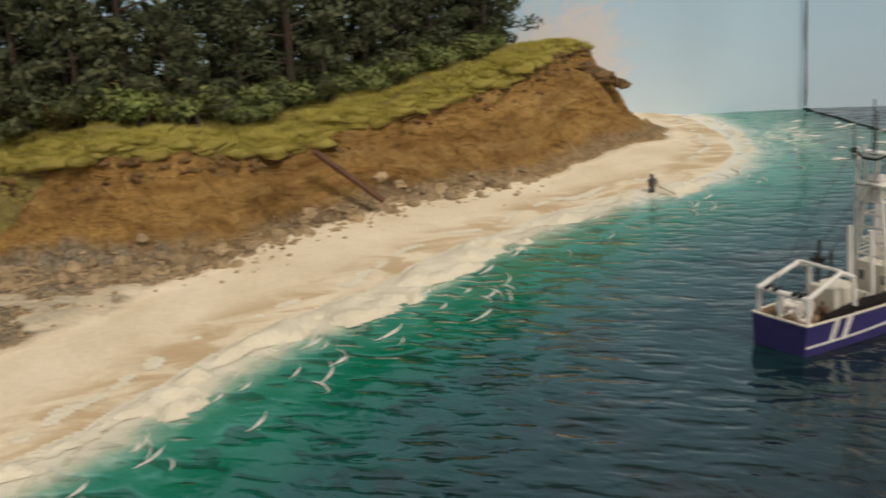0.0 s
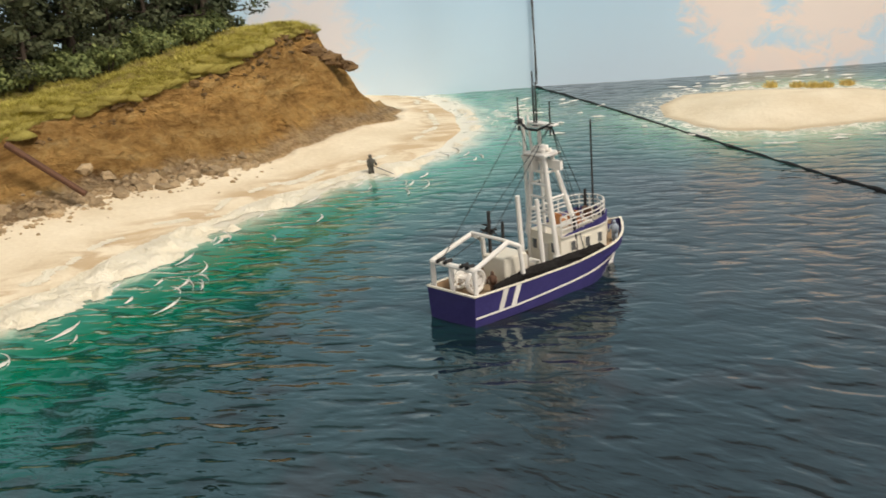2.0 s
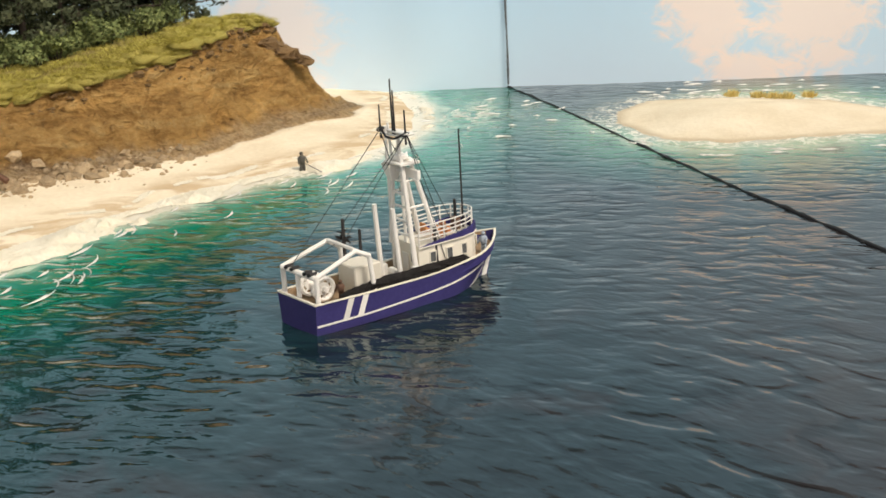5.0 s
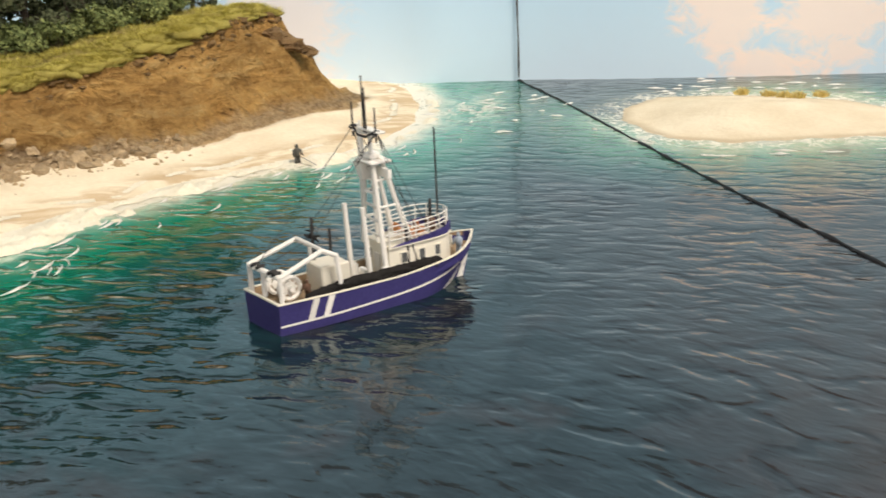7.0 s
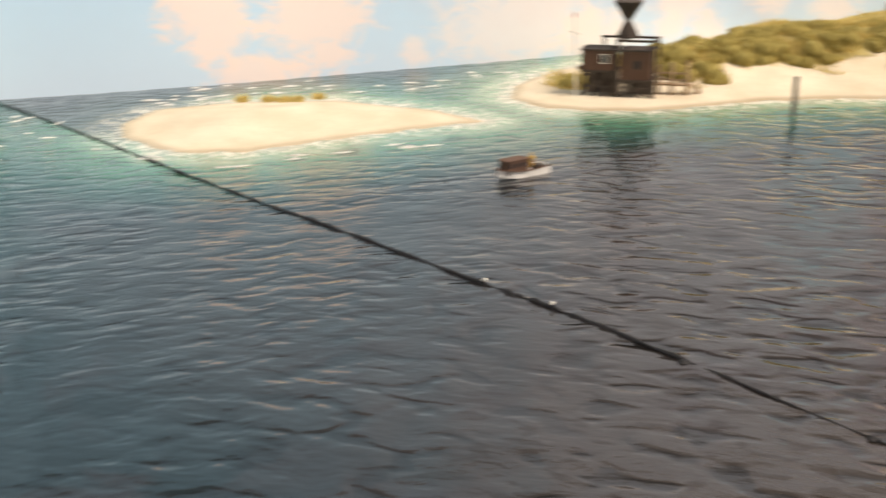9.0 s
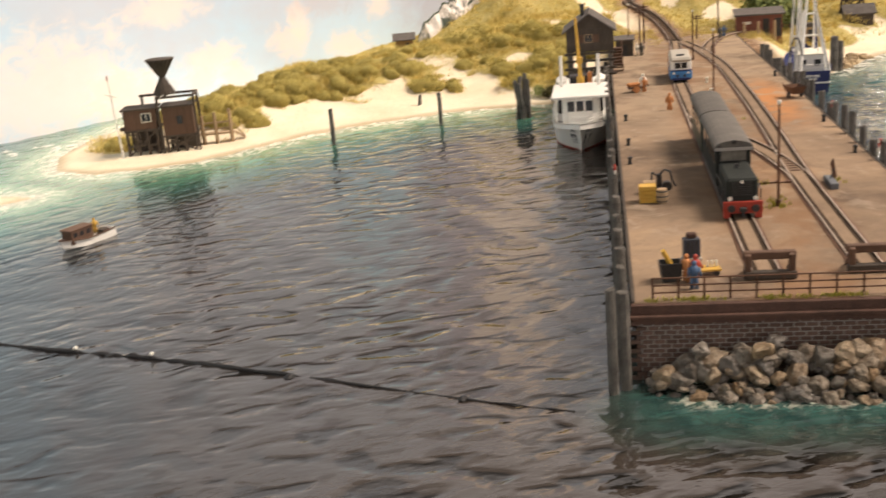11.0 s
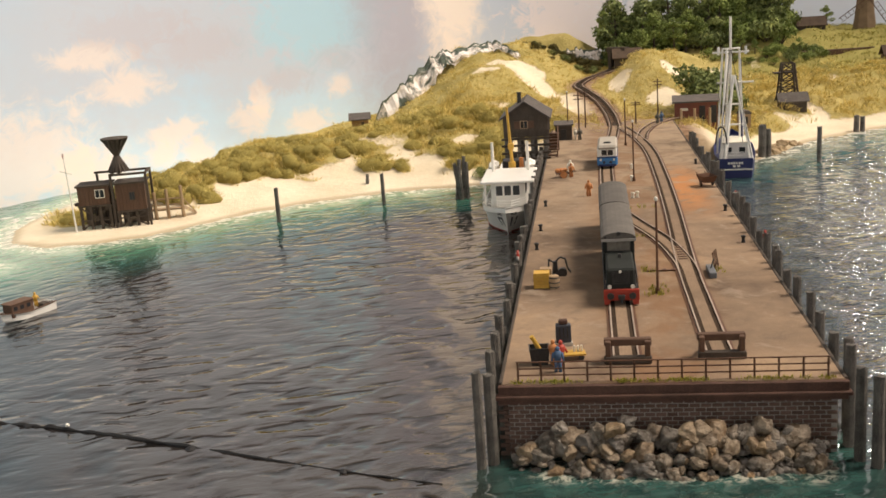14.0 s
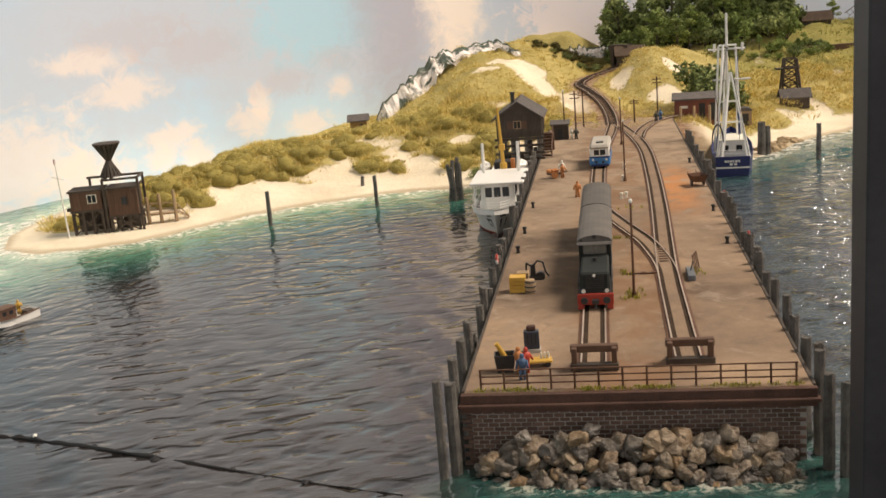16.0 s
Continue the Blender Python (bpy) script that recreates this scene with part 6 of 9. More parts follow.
box(_bm, -1.05, 1.05, 6.52, 6.62, 3.2, 4.25, 0.04)
part("window_pane", _bm, worn("dusty_glass", (0.07, 0.065, 0.055), (0.26, 0.235, 0.19), 0.6, 1.2, spec=0.25, relief=0), cab, "large dusty windscreen")
_bm = B()
for _x in (-1.12, 1.05):
    box(_bm, _x, _x + 0.08, 6.48, 6.6, 3.15, 4.3)
box(_bm, -1.12, 1.13, 6.48, 6.6, 4.22, 4.32)
box(_bm, -1.12, 1.13, 6.48, 6.6, 3.12, 3.2)
part("window_frame", _bm, M_STEEL_DARK, cab)
for _s in (-1, 1):
    for _y in (7.6, 10.2, 13.0, 15.8):
        _bm = B()
        box(_bm, _s * 1.46 - 0.03, _s * 1.46 + 0.03, _y, _y + 1.7, 2.8, 4.0)
        part("side_window", _bm, M_GLASS, cab)
part("roof", arched_roof(6.1, 20.0, 1.5, 4.3, 0.75), M_ROOFGREY, loco, "grey arched roof", smooth=False)
_bm = B()
box(_bm, -1.58, 1.58, 6.0, 6.14, 4.2, 4.45)
part("roof_edge", _bm, worn("pale_grey_trim", (0.30, 0.28, 0.25), (0.45, 0.42, 0.38), 0.7), loco)
_bm = B()
rod(_bm, (0, 6.3, 4.95), (0, 5.9, 4.95), 0.16, 0.2, 10)
rod(_bm, (-1.2, 6.3, 4.6), (-1.2, 6.05, 4.6), 0.12, 0.12, 8)
part("roof_lamp", _bm, M_STEEL_DARK, loco)
_bm = B()
rod(_bm, (-0.05, 0.3, 2.9), (-0.05, 0.2, 2.9), 0.13, 0.13, 10)
part("top_lamp", _bm, M_LENS, loco)
for _y in (1.7, 4.4, 8.5, 11, 15, 17.6):
    wheelset(loco, _y)

coach = thing("coach", "grey-roofed railway coach coupled behind the locomotive", "railway coach", 9.45, 39.2, RT, -0.4)
_bm = B()
box(_bm, -1.45, 1.45, 0.1, 11.6, 0.7, 4.3, 0.06)
_body = part("body", _bm, worn("dark_green_coach_paint", (0.02, 0.03, 0.022), (0.04, 0.055, 0.04), 0.5), coach)
for _s in (-1, 1):
    for _i in range(5):
        _bm = B()
        box(_bm, _s * 1.46 - 0.03, _s * 1.46 + 0.03, 0.8 + _i * 2.2, 2.2 + _i * 2.2, 2.5, 3.7)
        part("side_window", _bm, M_GLASS, _body)
part("roof", arched_roof(0.0, 11.8, 1.5, 4.2, 0.75), M_ROOFGREY, coach, "grey arched coach roof")
for _y in (1.6, 3.4, 8.4, 10.2):
    wheelset(coach, _y)

railcar = thing("railcar", "small blue and white railcar standing on the pier track", "railcar", 9.75, 88.6, RT, -2)
_bm = B()
box(_bm, -1.55, 1.55, 0.0, 9.6, 0.35, 1.65, 0.2)
_body = part("lower_body", _bm, M_SKYBLUE, railcar, "blue lower body")
_bm = B()
box(_bm, -1.5, 1.5, 0.15, 9.4, 1.6, 3.0, 0.18)
_up = part("upper_body", _bm, M_WHITE, railcar, "white upper body")
_bm = B()
box(_bm, -1.5, 1.5, -0.1, 9.6, 2.8, 3.5, 0.32)
part("roof", _bm, worn("railcar_roof_grey", (0.34, 0.31, 0.26), (0.50, 0.46, 0.39), 0.8, 2, relief=0.005), railcar, "pale grey rounded roof")
_bm = B()
box(_bm, -1.58, 1.58, -0.03, 9.63, 1.6, 1.74, 0.04)
part("waist_band", _bm, M_NAVY, railcar, "dark blue waist band")
_bm = B()
box(_bm, -0.55, 0.55, 2.0, 3.0, 3.45, 3.65, 0.06)
part("roof_vent", _bm, M_STEEL_DARK, railcar)
_bm = B()
box(_bm, -0.06, 0.06, 0.06, 0.22, 1.9, 2.8, 0.02)
part("windscreen_pillar", _bm, M_WHITE, railcar)
for _x in (-0.5, 0.5):
    _bm = B()
    rod(_bm, (_x, -0.03, 0.95), (_x, -0.30, 0.95), 0.09, 0.09, 8)
    rod(_bm, (_x, -0.28, 0.95), (_x, -0.34, 0.95), 0.20, 0.20, 10)
    part("buffer", _bm, M_STEEL_DARK, railcar)
for _x in (-0.85, 0.05):
    _bm = B()
    box(_bm, _x, _x + 0.8, 0.1, 0.2, 1.95, 2.75, 0.03)
    part("window_pane", _bm, M_GLASS, _up)
for _s in (-1, 1):
    for _i in range(4):
        _bm = B()
        box(_bm, _s * 1.5 - 0.04, _s * 1.5 + 0.04, 1.0 + _i * 2.1, 2.6 + _i * 2.1, 1.95, 2.75)
        part("side_window", _bm, M_GLASS, _up)
    _bm = B()
    rod(_bm, (_s * 1.0, 0.05, 1.3), (_s * 1.0, -0.06, 1.3), 0.18, 0.18, 10)
    part("headlight", _bm, M_LENS, _body)
_bm = B()
box(_bm, -1.3, 1.3, -0.12, 0.1, 0.3, 0.6, 0.05)
part("bumper", _bm, M_NAVY, _body)
for _y in (2, 7.6):
    wheelset(railcar, _y, 0.75, 0.4)

# ---- lamps on the pier ----
def lamp_post(x, y, h):
    t = thing("lamp_post", "slender rusty lamp post with a small globe lamp", "lamp post", x, y, DECK, group="lamp posts on the pier")
    bm = B()
    rod(bm, (0, 0, 0), (0, 0, 0.5), 0.24, 0.2)
    part("base", bm, M_STEEL_RUST, t)
    bm = B()
    rod(bm, (0, 0, 0.4), (0, 0, h), 0.12, 0.09)
    part("pole", bm, M_STEEL_RUST, t)
    bm = B()
    lathe(bm, [(0.08, h - 0.08), (0.16, h + 0.02), (0.18, h + 0.15), (0.13, h + 0.28), (0.04, h + 0.33)], seg=12)
    part("globe", bm, M_LENS, t, "pale glass globe", smooth=True)


for _x, _y, _h in [(12.7, 22.2, 8.6), (13.2, 78, 8.4), (13.4, 112, 7.8), (3.4, 124, 8.5)]:
    lamp_post(_x, _y, _h)

# ---- goods and figures on the deck ----
def crate(x, y, w, d, h, mat, label, rz=0, group=""):
    t = thing("crate", label, "crate", x, y, DECK, rz, group)
    bm = B()
    box(bm, -w / 2 + 0.05, w / 2 - 0.05, -d / 2 + 0.05, d / 2 - 0.05, 0, h - 0.03)
    part("body", bm, mat, t)
    for s in (-1, 1):
        for i in range(4):
            z = (i + 0.08) * h / 4
            bm = B()
            box(bm, -w / 2, w / 2, s * d / 2 - 0.05, s * d / 2 + 0.05, z, z + h / 4.6)
            part("slat", bm, mat, t)
    for sx in (-1, 1):
        bm = B()
        box(bm, sx * w / 2 - 0.06, sx * w / 2 + 0.06, -d / 2 - 0.07, d / 2 + 0.07, 0, h, 0.02)
        part("end_board", bm, mat, t)


def barrel(x, y, r, h, mat, label):
    t = thing("barrel", label, "barrel", x, y, DECK)
    bm = B()
    lathe(bm, [(r * 0.85, 0), (r, h * 0.3), (r, h * 0.7), (r * 0.85, h)], seg=14)
    part("body", bm, mat, t, smooth=False)
    for z in (0.15, 0.5, 0.85):
        bm = B()
        q = r * (0.93 if z != 0.5 else 1.0)
        lathe(bm, [(q, h * z - 0.06), (q + 0.05, h * z), (q, h * z + 0.06)], seg=14)
        part("hoop", bm, M_STEEL_DARK, t)


crate(2.1, 25.4, 1.35, 1.2, 1.5, M_YELLOW, "yellow slatted crate stacked with small boxes")
crate(2.4, 28.2, 1.0, 0.9, 1.1, M_WOOD_PALE, "pale slatted crate behind the yellow one")
barrel(3.3, 24.8, 0.52, 1.25, M_WOOD_PALE, "grey-brown wooden barrel on the pier deck")
_pump = thing("pump", "dark hand pump with curved pipes on the deck", "pump", 3.5, 29.2, DECK)
_bm = B()
box(_bm, -0.7, 0.7, -0.35, 0.35, 0, 0.35, 0.05)
part("base", _bm, M_STEEL_DARK, _pump)
_bm = B()
rod(_bm, (-0.2, 0, 0.3), (-0.2, 0, 1.5), 0.28, 0.24, 10)
part("cylinder", _bm, M_STEEL_DARK, _pump)
_bm = B()
tube(_bm, [(-0.2, 0, 1.4), (0.3, 0, 1.9), (0.8, 0, 1.7), (1.0, 0, 0.8), (1.3, 0, 0.3)], 0.09)
tube(_bm, [(-0.2, 0, 1.2), (-0.8, 0, 1.7), (-0.9, 0, 0.4)], 0.09)
part("pipe", _bm, M_STEEL_DARK, _pump)
_bm = B()
rod(_bm, (0.5, -0.3, 0.35), (0.5, 0.3, 0.35), 0.45, 0.45, 14)
part("flywheel", _bm, M_STEEL_DARK, _pump)

_cart = thing("trolley", "yellow flat trolley loaded by workers near the railing", "trolley", 5.0, 5.4, DECK, 8)
_bm = B()
box(_bm, -1.15, 1.15, -0.55, 0.55, 0.38, 0.55, 0.04)
part("platform", _bm, M_YELLOW, _cart)
for _x in (-0.8, 0.8):
    for _y in (-0.45, 0.45):
        _bm = B()
        rod(_bm, (_x, _y - 0.06, 0.22), (_x, _y + 0.06, 0.22), 0.22, 0.22, 10)
        part("wheel", _bm, M_STEEL_DARK, _cart)
for _x in (0.35, 0.62, 0.9):
    _bm = B()
    rod(_bm, (_x, 0.1, 0.55), (_x, 0.1, 1.0), 0.1, 0.08, 7)
    part("bottle", _bm, M_CREAM, _cart)
_cab2 = thing("switch_cabinet", "dark grey electrical cabinet with a red cap", "cabinet", 4.45, 8.6, DECK, 5)
_bm = B()
box(_bm, -0.7, 0.7, -0.4, 0.4, 0, 0.3, 0.03)
part("plinth", _bm, M_MORTAR, _cab2)
_bm = B()
box(_bm, -0.6, 0.6, -0.35, 0.35, 0.3, 1.75, 0.06)
part("body", _bm, worn("dark_blue_grey_steel", (0.03, 0.035, 0.05), (0.07, 0.075, 0.09), 0.5), _cab2)
for _x in (-0.3, 0.0, 0.3):
    _bm = B()
    box(_bm, _x - 0.04, _x + 0.04, -0.39, -0.34, 0.7, 1.6)
    part("rib", _bm, M_STEEL_DARK, _cab2)
_bm = B()
box(_bm, -0.35, 0.35, -0.25, 0.25, 1.75, 2.15, 0.08)
part("cap", _bm, M_COPING, _cab2, "dull dark red cap")
_tar = thing("waste_bin", "dark grey open bin with a yellow tube leaning in it", "bin", 2.7, 4.6, DECK, 6)
_bm = B()
_lo = [_bm.verts.new(c) for c in ((-0.6, -0.5, 0), (0.6, -0.5, 0), (0.6, 0.5, 0), (-0.6, 0.5, 0))]
_hi = [_bm.verts.new(c) for c in ((-0.78, -0.62, 1.35), (0.78, -0.62, 1.35), (0.78, 0.62, 1.35), (-0.78, 0.62, 1.35))]
_in = [_bm.verts.new(c) for c in ((-0.68, -0.52, 1.35), (0.68, -0.52, 1.35), (0.68, 0.52, 1.35), (-0.68, 0.52, 1.35))]
_fl = [_bm.verts.new(c) for c in ((-0.6, -0.45, 0.9), (0.6, -0.45, 0.9), (0.6, 0.45, 0.9), (-0.6, 0.45, 0.9))]
for _u, _w2 in ((_lo, _hi), (_hi, _in), (_in, _fl)):
    for _i in range(4):
        _bm.faces.new((_u[_i], _u[(_i + 1) % 4], _w2[(_i + 1) % 4], _w2[_i]))
_bm.faces.new(_fl)
part("body", _bm, M_STEEL_DARK, _tar)
_bm = B()
rod(_bm, (-0.55, -0.35, 2.3), (0.1, 0.0, 0.95), 0.17, 0.2, 8)
part("tube", _bm, M_YELLOW, _tar, "yellow tube")
for _x, _y, _h, _m, _l, _r in [(4.15, 2.7, 2.0, M_DENIM, "scale figure in blue overalls at the railing", 0), (4.35, 3.9, 2.05, M_RED, "scale figure in a red checked shirt", 60), (3.75, 4.2, 2.0, M_ORANGE, "scale figure in an orange work jacket", -60), (6.8, 68.5, 2.2, M_ORANGE, "scale figure in an orange coat standing on the pier", 0), (4.3, 83.5, 2.1, M_ORANGE, "scale figure in orange beside the handcart", 30), (4.2, 85.2, 2.3, M_CREAM, "pale scale figure by the handcart", 0), (5.5, 121.5, 2.2, M_GREYFIG, "grey scale figure near the kiosk", 0), (4.7, 122, 2.1, M_CREAM, "pale scale figure near the kiosk", 90), (20.6, 138, 2.2, M_GREYFIG, "grey scale figure at the far end of the pier", 0), (21.5, 140, 2.2, M_DENIM, "blue scale figure at the far end of the pier", 30)]:
    figure("figurine", _x, _y, DECK, _h, _m, _l, _r)
_hc = thing("handcart", "brown wooden handcart loaded with sacks", "handcart", 3.1, 83.6, DECK, 10)
_bm = B()
box(_bm, -1.1, 0.9, -0.6, 0.6, 0.55, 0.75, 0.03)
part("bed", _bm, M_WOOD_BROWN, _hc)
for _s in (-1, 1):
    _bm = B()
    rod(_bm, (0, _s * 0.7, 0.5), (0, _s * 0.78, 0.5), 0.5, 0.5, 14)
    part("wheel", _bm, M_ORANGE, _hc)
    _bm = B()
    rod(_bm, (0.9, _s * 0.4, 0.65), (1.9, _s * 0.4, 0.9), 0.06)
    part("handle", _bm, M_WOOD_BROWN, _hc)
for _i in range(3):
    _bm = B()
    _g = boulder(_bm, 0.45, _i + 40, 1, 1, 0.8, 2, 0.15)
    for _v in _g:
        _v.co += Vector((-0.8 + 0.55 * _i, 0.1 * _i, 1.05))
    part("sack", _bm, M_ORANGE, _hc)
_wb = thing("barrow", "rusty tipping barrow standing near the pier edge", "barrow", 22.6, 72, DECK, 15)
_bm = B()
_v = [_bm.verts.new(c) for c in ((-0.7, -0.9, 0.6), (0.7, -0.9, 0.6), (0.7, 0.9, 0.6), (-0.7, 0.9, 0.6), (-1.0, -1.3, 1.5), (1.0, -1.3, 1.5), (1.0, 1.3, 1.5), (-1.0, 1.3, 1.5))]
for _q in ((0, 1, 2, 3), (0, 4, 5, 1), (1, 5, 6, 2), (2, 6, 7, 3), (3, 7, 4, 0)):
    _bm.faces.new([_v[i] for i in _q])
part("tub", _bm, M_STEEL_RUST, _wb)
for _s in (-1, 1):
    _bm = B()
    rod(_bm, (_s * 0.75, 0, 0.4), (_s * 0.88, 0, 0.4), 0.42, 0.42, 12)
    part("wheel", _bm, M_STEEL_DARK, _wb)
    _bm = B()
    rod(_bm, (_s * 0.6, 1.0, 1.0), (_s * 0.6, 2.3, 1.6), 0.07)
    part("handle", _bm, M_WOOD_BROWN, _wb)
_gate = thing("barrier_gate", "small rusty barrier gate leaning on the deck", "gate", 18.9, 30.2, DECK, 70)
for _i in range(4):
    _bm = B()
    rod(_bm, (-0.7 + 0.47 * _i, 0, 0), (-0.7 + 0.47 * _i, 0.3, 1.7), 0.05, 0.05, 5)
    part("bar", _bm, M_STEEL_RUST, _gate)
for _z in (0.4, 1.5):
    _bm = B()
    rod(_bm, (-0.75, 0.05 + _z * 0.17, _z), (0.75, 0.05 + _z * 0.17, _z), 0.05, 0.05, 5)
    part("rail", _bm, M_STEEL_RUST, _gate)
# bollards and lifebuoys
for _x, _y in [(1.0, 40), (1.1, 49), (1.2, 63), (22.8, 40), (23, 56), (23, 90), (12.5, 66), (13.1, 66.5), (12.9, 78.5), (13.3, 88)]:
    _t2 = thing("bollard", "small dark mooring bollard on the deck", "bollard", _x, _y, DECK, group="bollards")
    _bm = B()
    lathe(_bm, [(0.26, 0), (0.18, 0.15), (0.17, 0.5), (0.27, 0.6), (0.24, 0.75), (0.05, 0.8)], seg=10)
    part("body", _bm, M_STEEL_DARK if _x < 12 or _x > 14 else M_CREAM, _t2, smooth=True)
for _x, _y in [(-0.6, 33.5), (24.75, 38.5), (24.75, 60), (-0.7, 90)]:
    _t2 = thing("lifebuoy", "red and white lifebuoy hung on a piling", "lifebuoy", _x, _y, DECK + 0.6, group="lifebuoys")
    for _a in range(12):
        _bm = B()
        _t0, _t1 = _a * math.pi / 6, (_a + 1) * math.pi / 6
        rod(_bm, (0, 0.42 * math.cos(_t0), 0.5 + 0.42 * math.sin(_t0)), (0, 0.42 * math.cos(_t1), 0.5 + 0.42 * math.sin(_t1)), 0.13, 0.13, 6)
        part("segment", _bm, M_RED if _a // 3 % 2 else M_WHITE, _t2)

# ---- heights of the ground for placing things ----
def ground(x, y, fn=None):
    fn = fn or height_dunes
    return float(fn(np.array([float(x)]), np.array([float(y)]))[0][0])


def plank_wall(parent, x0, x1, z0, z1, y, mat, facing=1, n=None, turn=0, base=(0, 0, 0)):
    """A wall of upright boards in the plane y, as single boards."""
    n = n or max(4, int((x1 - x0) / 0.62))
    w = (x1 - x0) / n
    bm = B()
    box(bm, 0.02, w - 0.02, -0.05, 0.05, z0, z1)
    first = part("board", bm, mat, parent)
    first.matrix_basis = pose(*cm(base), 0, 0, turn) @ Matrix.Translation(cm((x0, y, 0)))
    for i in range(1, n):
        o = new("board", first.data)
        o.parent = parent
        o.matrix_basis = pose(*cm(base), 0, 0, turn) @ Matrix.Translation(cm((x0 + w * i, y + (0.02 if i % 2 else -0.02) * facing, 0)))


def window(parent, x, y, z, w, h, turn=0, mat=None):
    bm = B()
    for a, b, c, d in ((-w / 2, w / 2, -h / 2, -h / 2 + 0.1), (-w / 2, w / 2, h / 2 - 0.1, h / 2), (-w / 2, -w / 2 + 0.1, -h / 2, h / 2), (w / 2 - 0.1, w / 2, -h / 2, h / 2), (-0.04, 0.04, -h / 2, h / 2)):
        box(bm, a, b, -0.08, 0.08, c, d)
    o = part("window_frame", bm, mat or M_WOOD_PALE, parent)
    o.matrix_basis = pose(*cm((x, y, z)), 0, 0, turn)
    bm = B()
    box(bm, -w / 2 + 0.08, w / 2 - 0.08, -0.04, 0.04, -h / 2 + 0.08, h / 2 - 0.08)
    p = part("pane", bm, M_GLASS, o)


def gable_roof(bm, x0, x1, y0, y1, z, rise, over=0.5, th=0.22):
    """Two roof slabs with the ridge along y."""
    xc = (x0 + x1) / 2
    for s, xe in ((-1, x0 - over), (1, x1 + over)):
        low = z - rise * over / (xc - x0)
        v = [bm.verts.new(c) for c in ((xc, y0 - over, z + rise), (xc, y1 + over, z + rise), (xe, y1 + over, low), (xe, y0 - over, low), (xc, y0 - over, z + rise + th), (xc, y1 + over, z + rise + th), (xe, y1 + over, low + th), (xe, y0 - over, low + th))]
        for q in ((0, 1, 2, 3), (4, 7, 6, 5), (0, 3, 7, 4), (1, 5, 6, 2), (3, 2, 6, 7)):
            bm.faces.new([v[i] for i in q])
    bmesh.ops.recalc_face_normals(bm, faces=bm.faces)


# the black hut on stilts beside the pier
hut = thing("stilt_house", "black timber house on stilts with a grey gable roof", "stilt house", -5.8, 101.5, -0.8)
_bm = B()
box(_bm, 0.1, 6.2, 0.1, 10.4, 10.0, 13.3)
for _y in (0.1, 10.3):
    _a = [_bm.verts.new(c) for c in ((0.1, _y, 13.3), (6.2, _y, 13.3), (3.15, _y, 15.6))]
    _bm.faces.new(_a)
_w = part("wall_core", _bm, M_WOOD_DARK, hut)
plank_wall(_w, 0.05, 6.25, 10.0, 13.4, 0.02, M_WOOD_DARK)
plank_wall(_w, 0.05, 10.4, 10.0, 13.3, 0.0, M_WOOD_DARK, turn=90, base=(6.27, 0, 0))
_bm = B()
gable_roof(_bm, 0.05, 6.25, 0, 10.5, 13.2, 2.4, 0.55)
part("roof", _bm, M_ROOFWOOD, hut, "grey weathered board roof")
_bm = B()
rod(_bm, (2.3, 4, 14.5), (2.3, 4, 16.7), 0.30, 0.28)
rod(_bm, (2.3, 4, 16.7), (2.3, 4, 16.9), 0.38, 0.38)
part("chimney", _bm, M_STEEL_DARK, hut, "dark stovepipe chimney")
window(_w, 3.0, -0.08, 12.0, 1.1, 1.3)
for _x in (2.0, 4.0):
    _bm = B()
    box(_bm, _x - 0.42, _x + 0.42, -0.16, -0.06, 11.4, 12.6, 0.03)
    part("shutter", _bm, M_WOOD_BROWN, _w)
for _x in (0.4, 2.2, 4.1, 5.9):
    for _y in (0.4, 5, 10):
        _bm = B()
        rod(_bm, (_x, _y, -1.5), (_x, _y, 10.0), 0.32, 0.28)
        part("stilt", _bm, M_PILE, hut)
# dark boards added among the stilts to stand in for the shade beneath
plank_wall(hut, 0.3, 6.0, 0.0, 7.0, 4.6, M_WOOD_DARK)
for _z in (9.7, 8.6, 7.4, 6.4, 5.2, 4.0, 2.8):
    _bm = B()
    box(_bm, -0.3, 6.6, 0.05, 0.45, _z - 0.18, _z + 0.18)
    box(_bm, 5.7, 6.1, 0, 10.4, _z - 0.18, _z + 0.18)
    part("crossbeam", _bm, M_WOOD_DARK, hut)
for _i in range(9):
    _bm = B()
    box(_bm, 5.9, 7.4, 9.5 - _i * 1.0, 9.8 - _i * 1.0 + 0.5, 9.0 - _i * 0.38, 9.15 - _i * 0.38)
    part("stair_tread", _bm, M_WOOD_BROWN, hut)
_bm = B()
box(_bm, 6.2, 7.6, 9.0, 10.6, 5.4, 9.1)
part("porch", _bm, M_WOOD_BROWN, hut, "brown board porch beside the pier")
_bm = B()
beam(_bm, (7.5, 9.0, 9.2), (7.5, 1.0, 6.2), 0.15, 0.2)
for _i in range(4):
    rod(_bm, (7.5, 9.0 - 2.4 * _i, 9.1 - _i * 0.95), (7.5, 9.0 - 2.4 * _i, 10.4 - _i * 0.95), 0.08)
beam(_bm, (7.5, 9.0, 10.4), (7.5, 1.6, 7.5), 0.1, 0.1)
part("stair_rail", _bm, M_WOOD_BROWN, hut)

hut.location.x, hut.scale = -6.9 * K, (1.17, 1, 1.02)

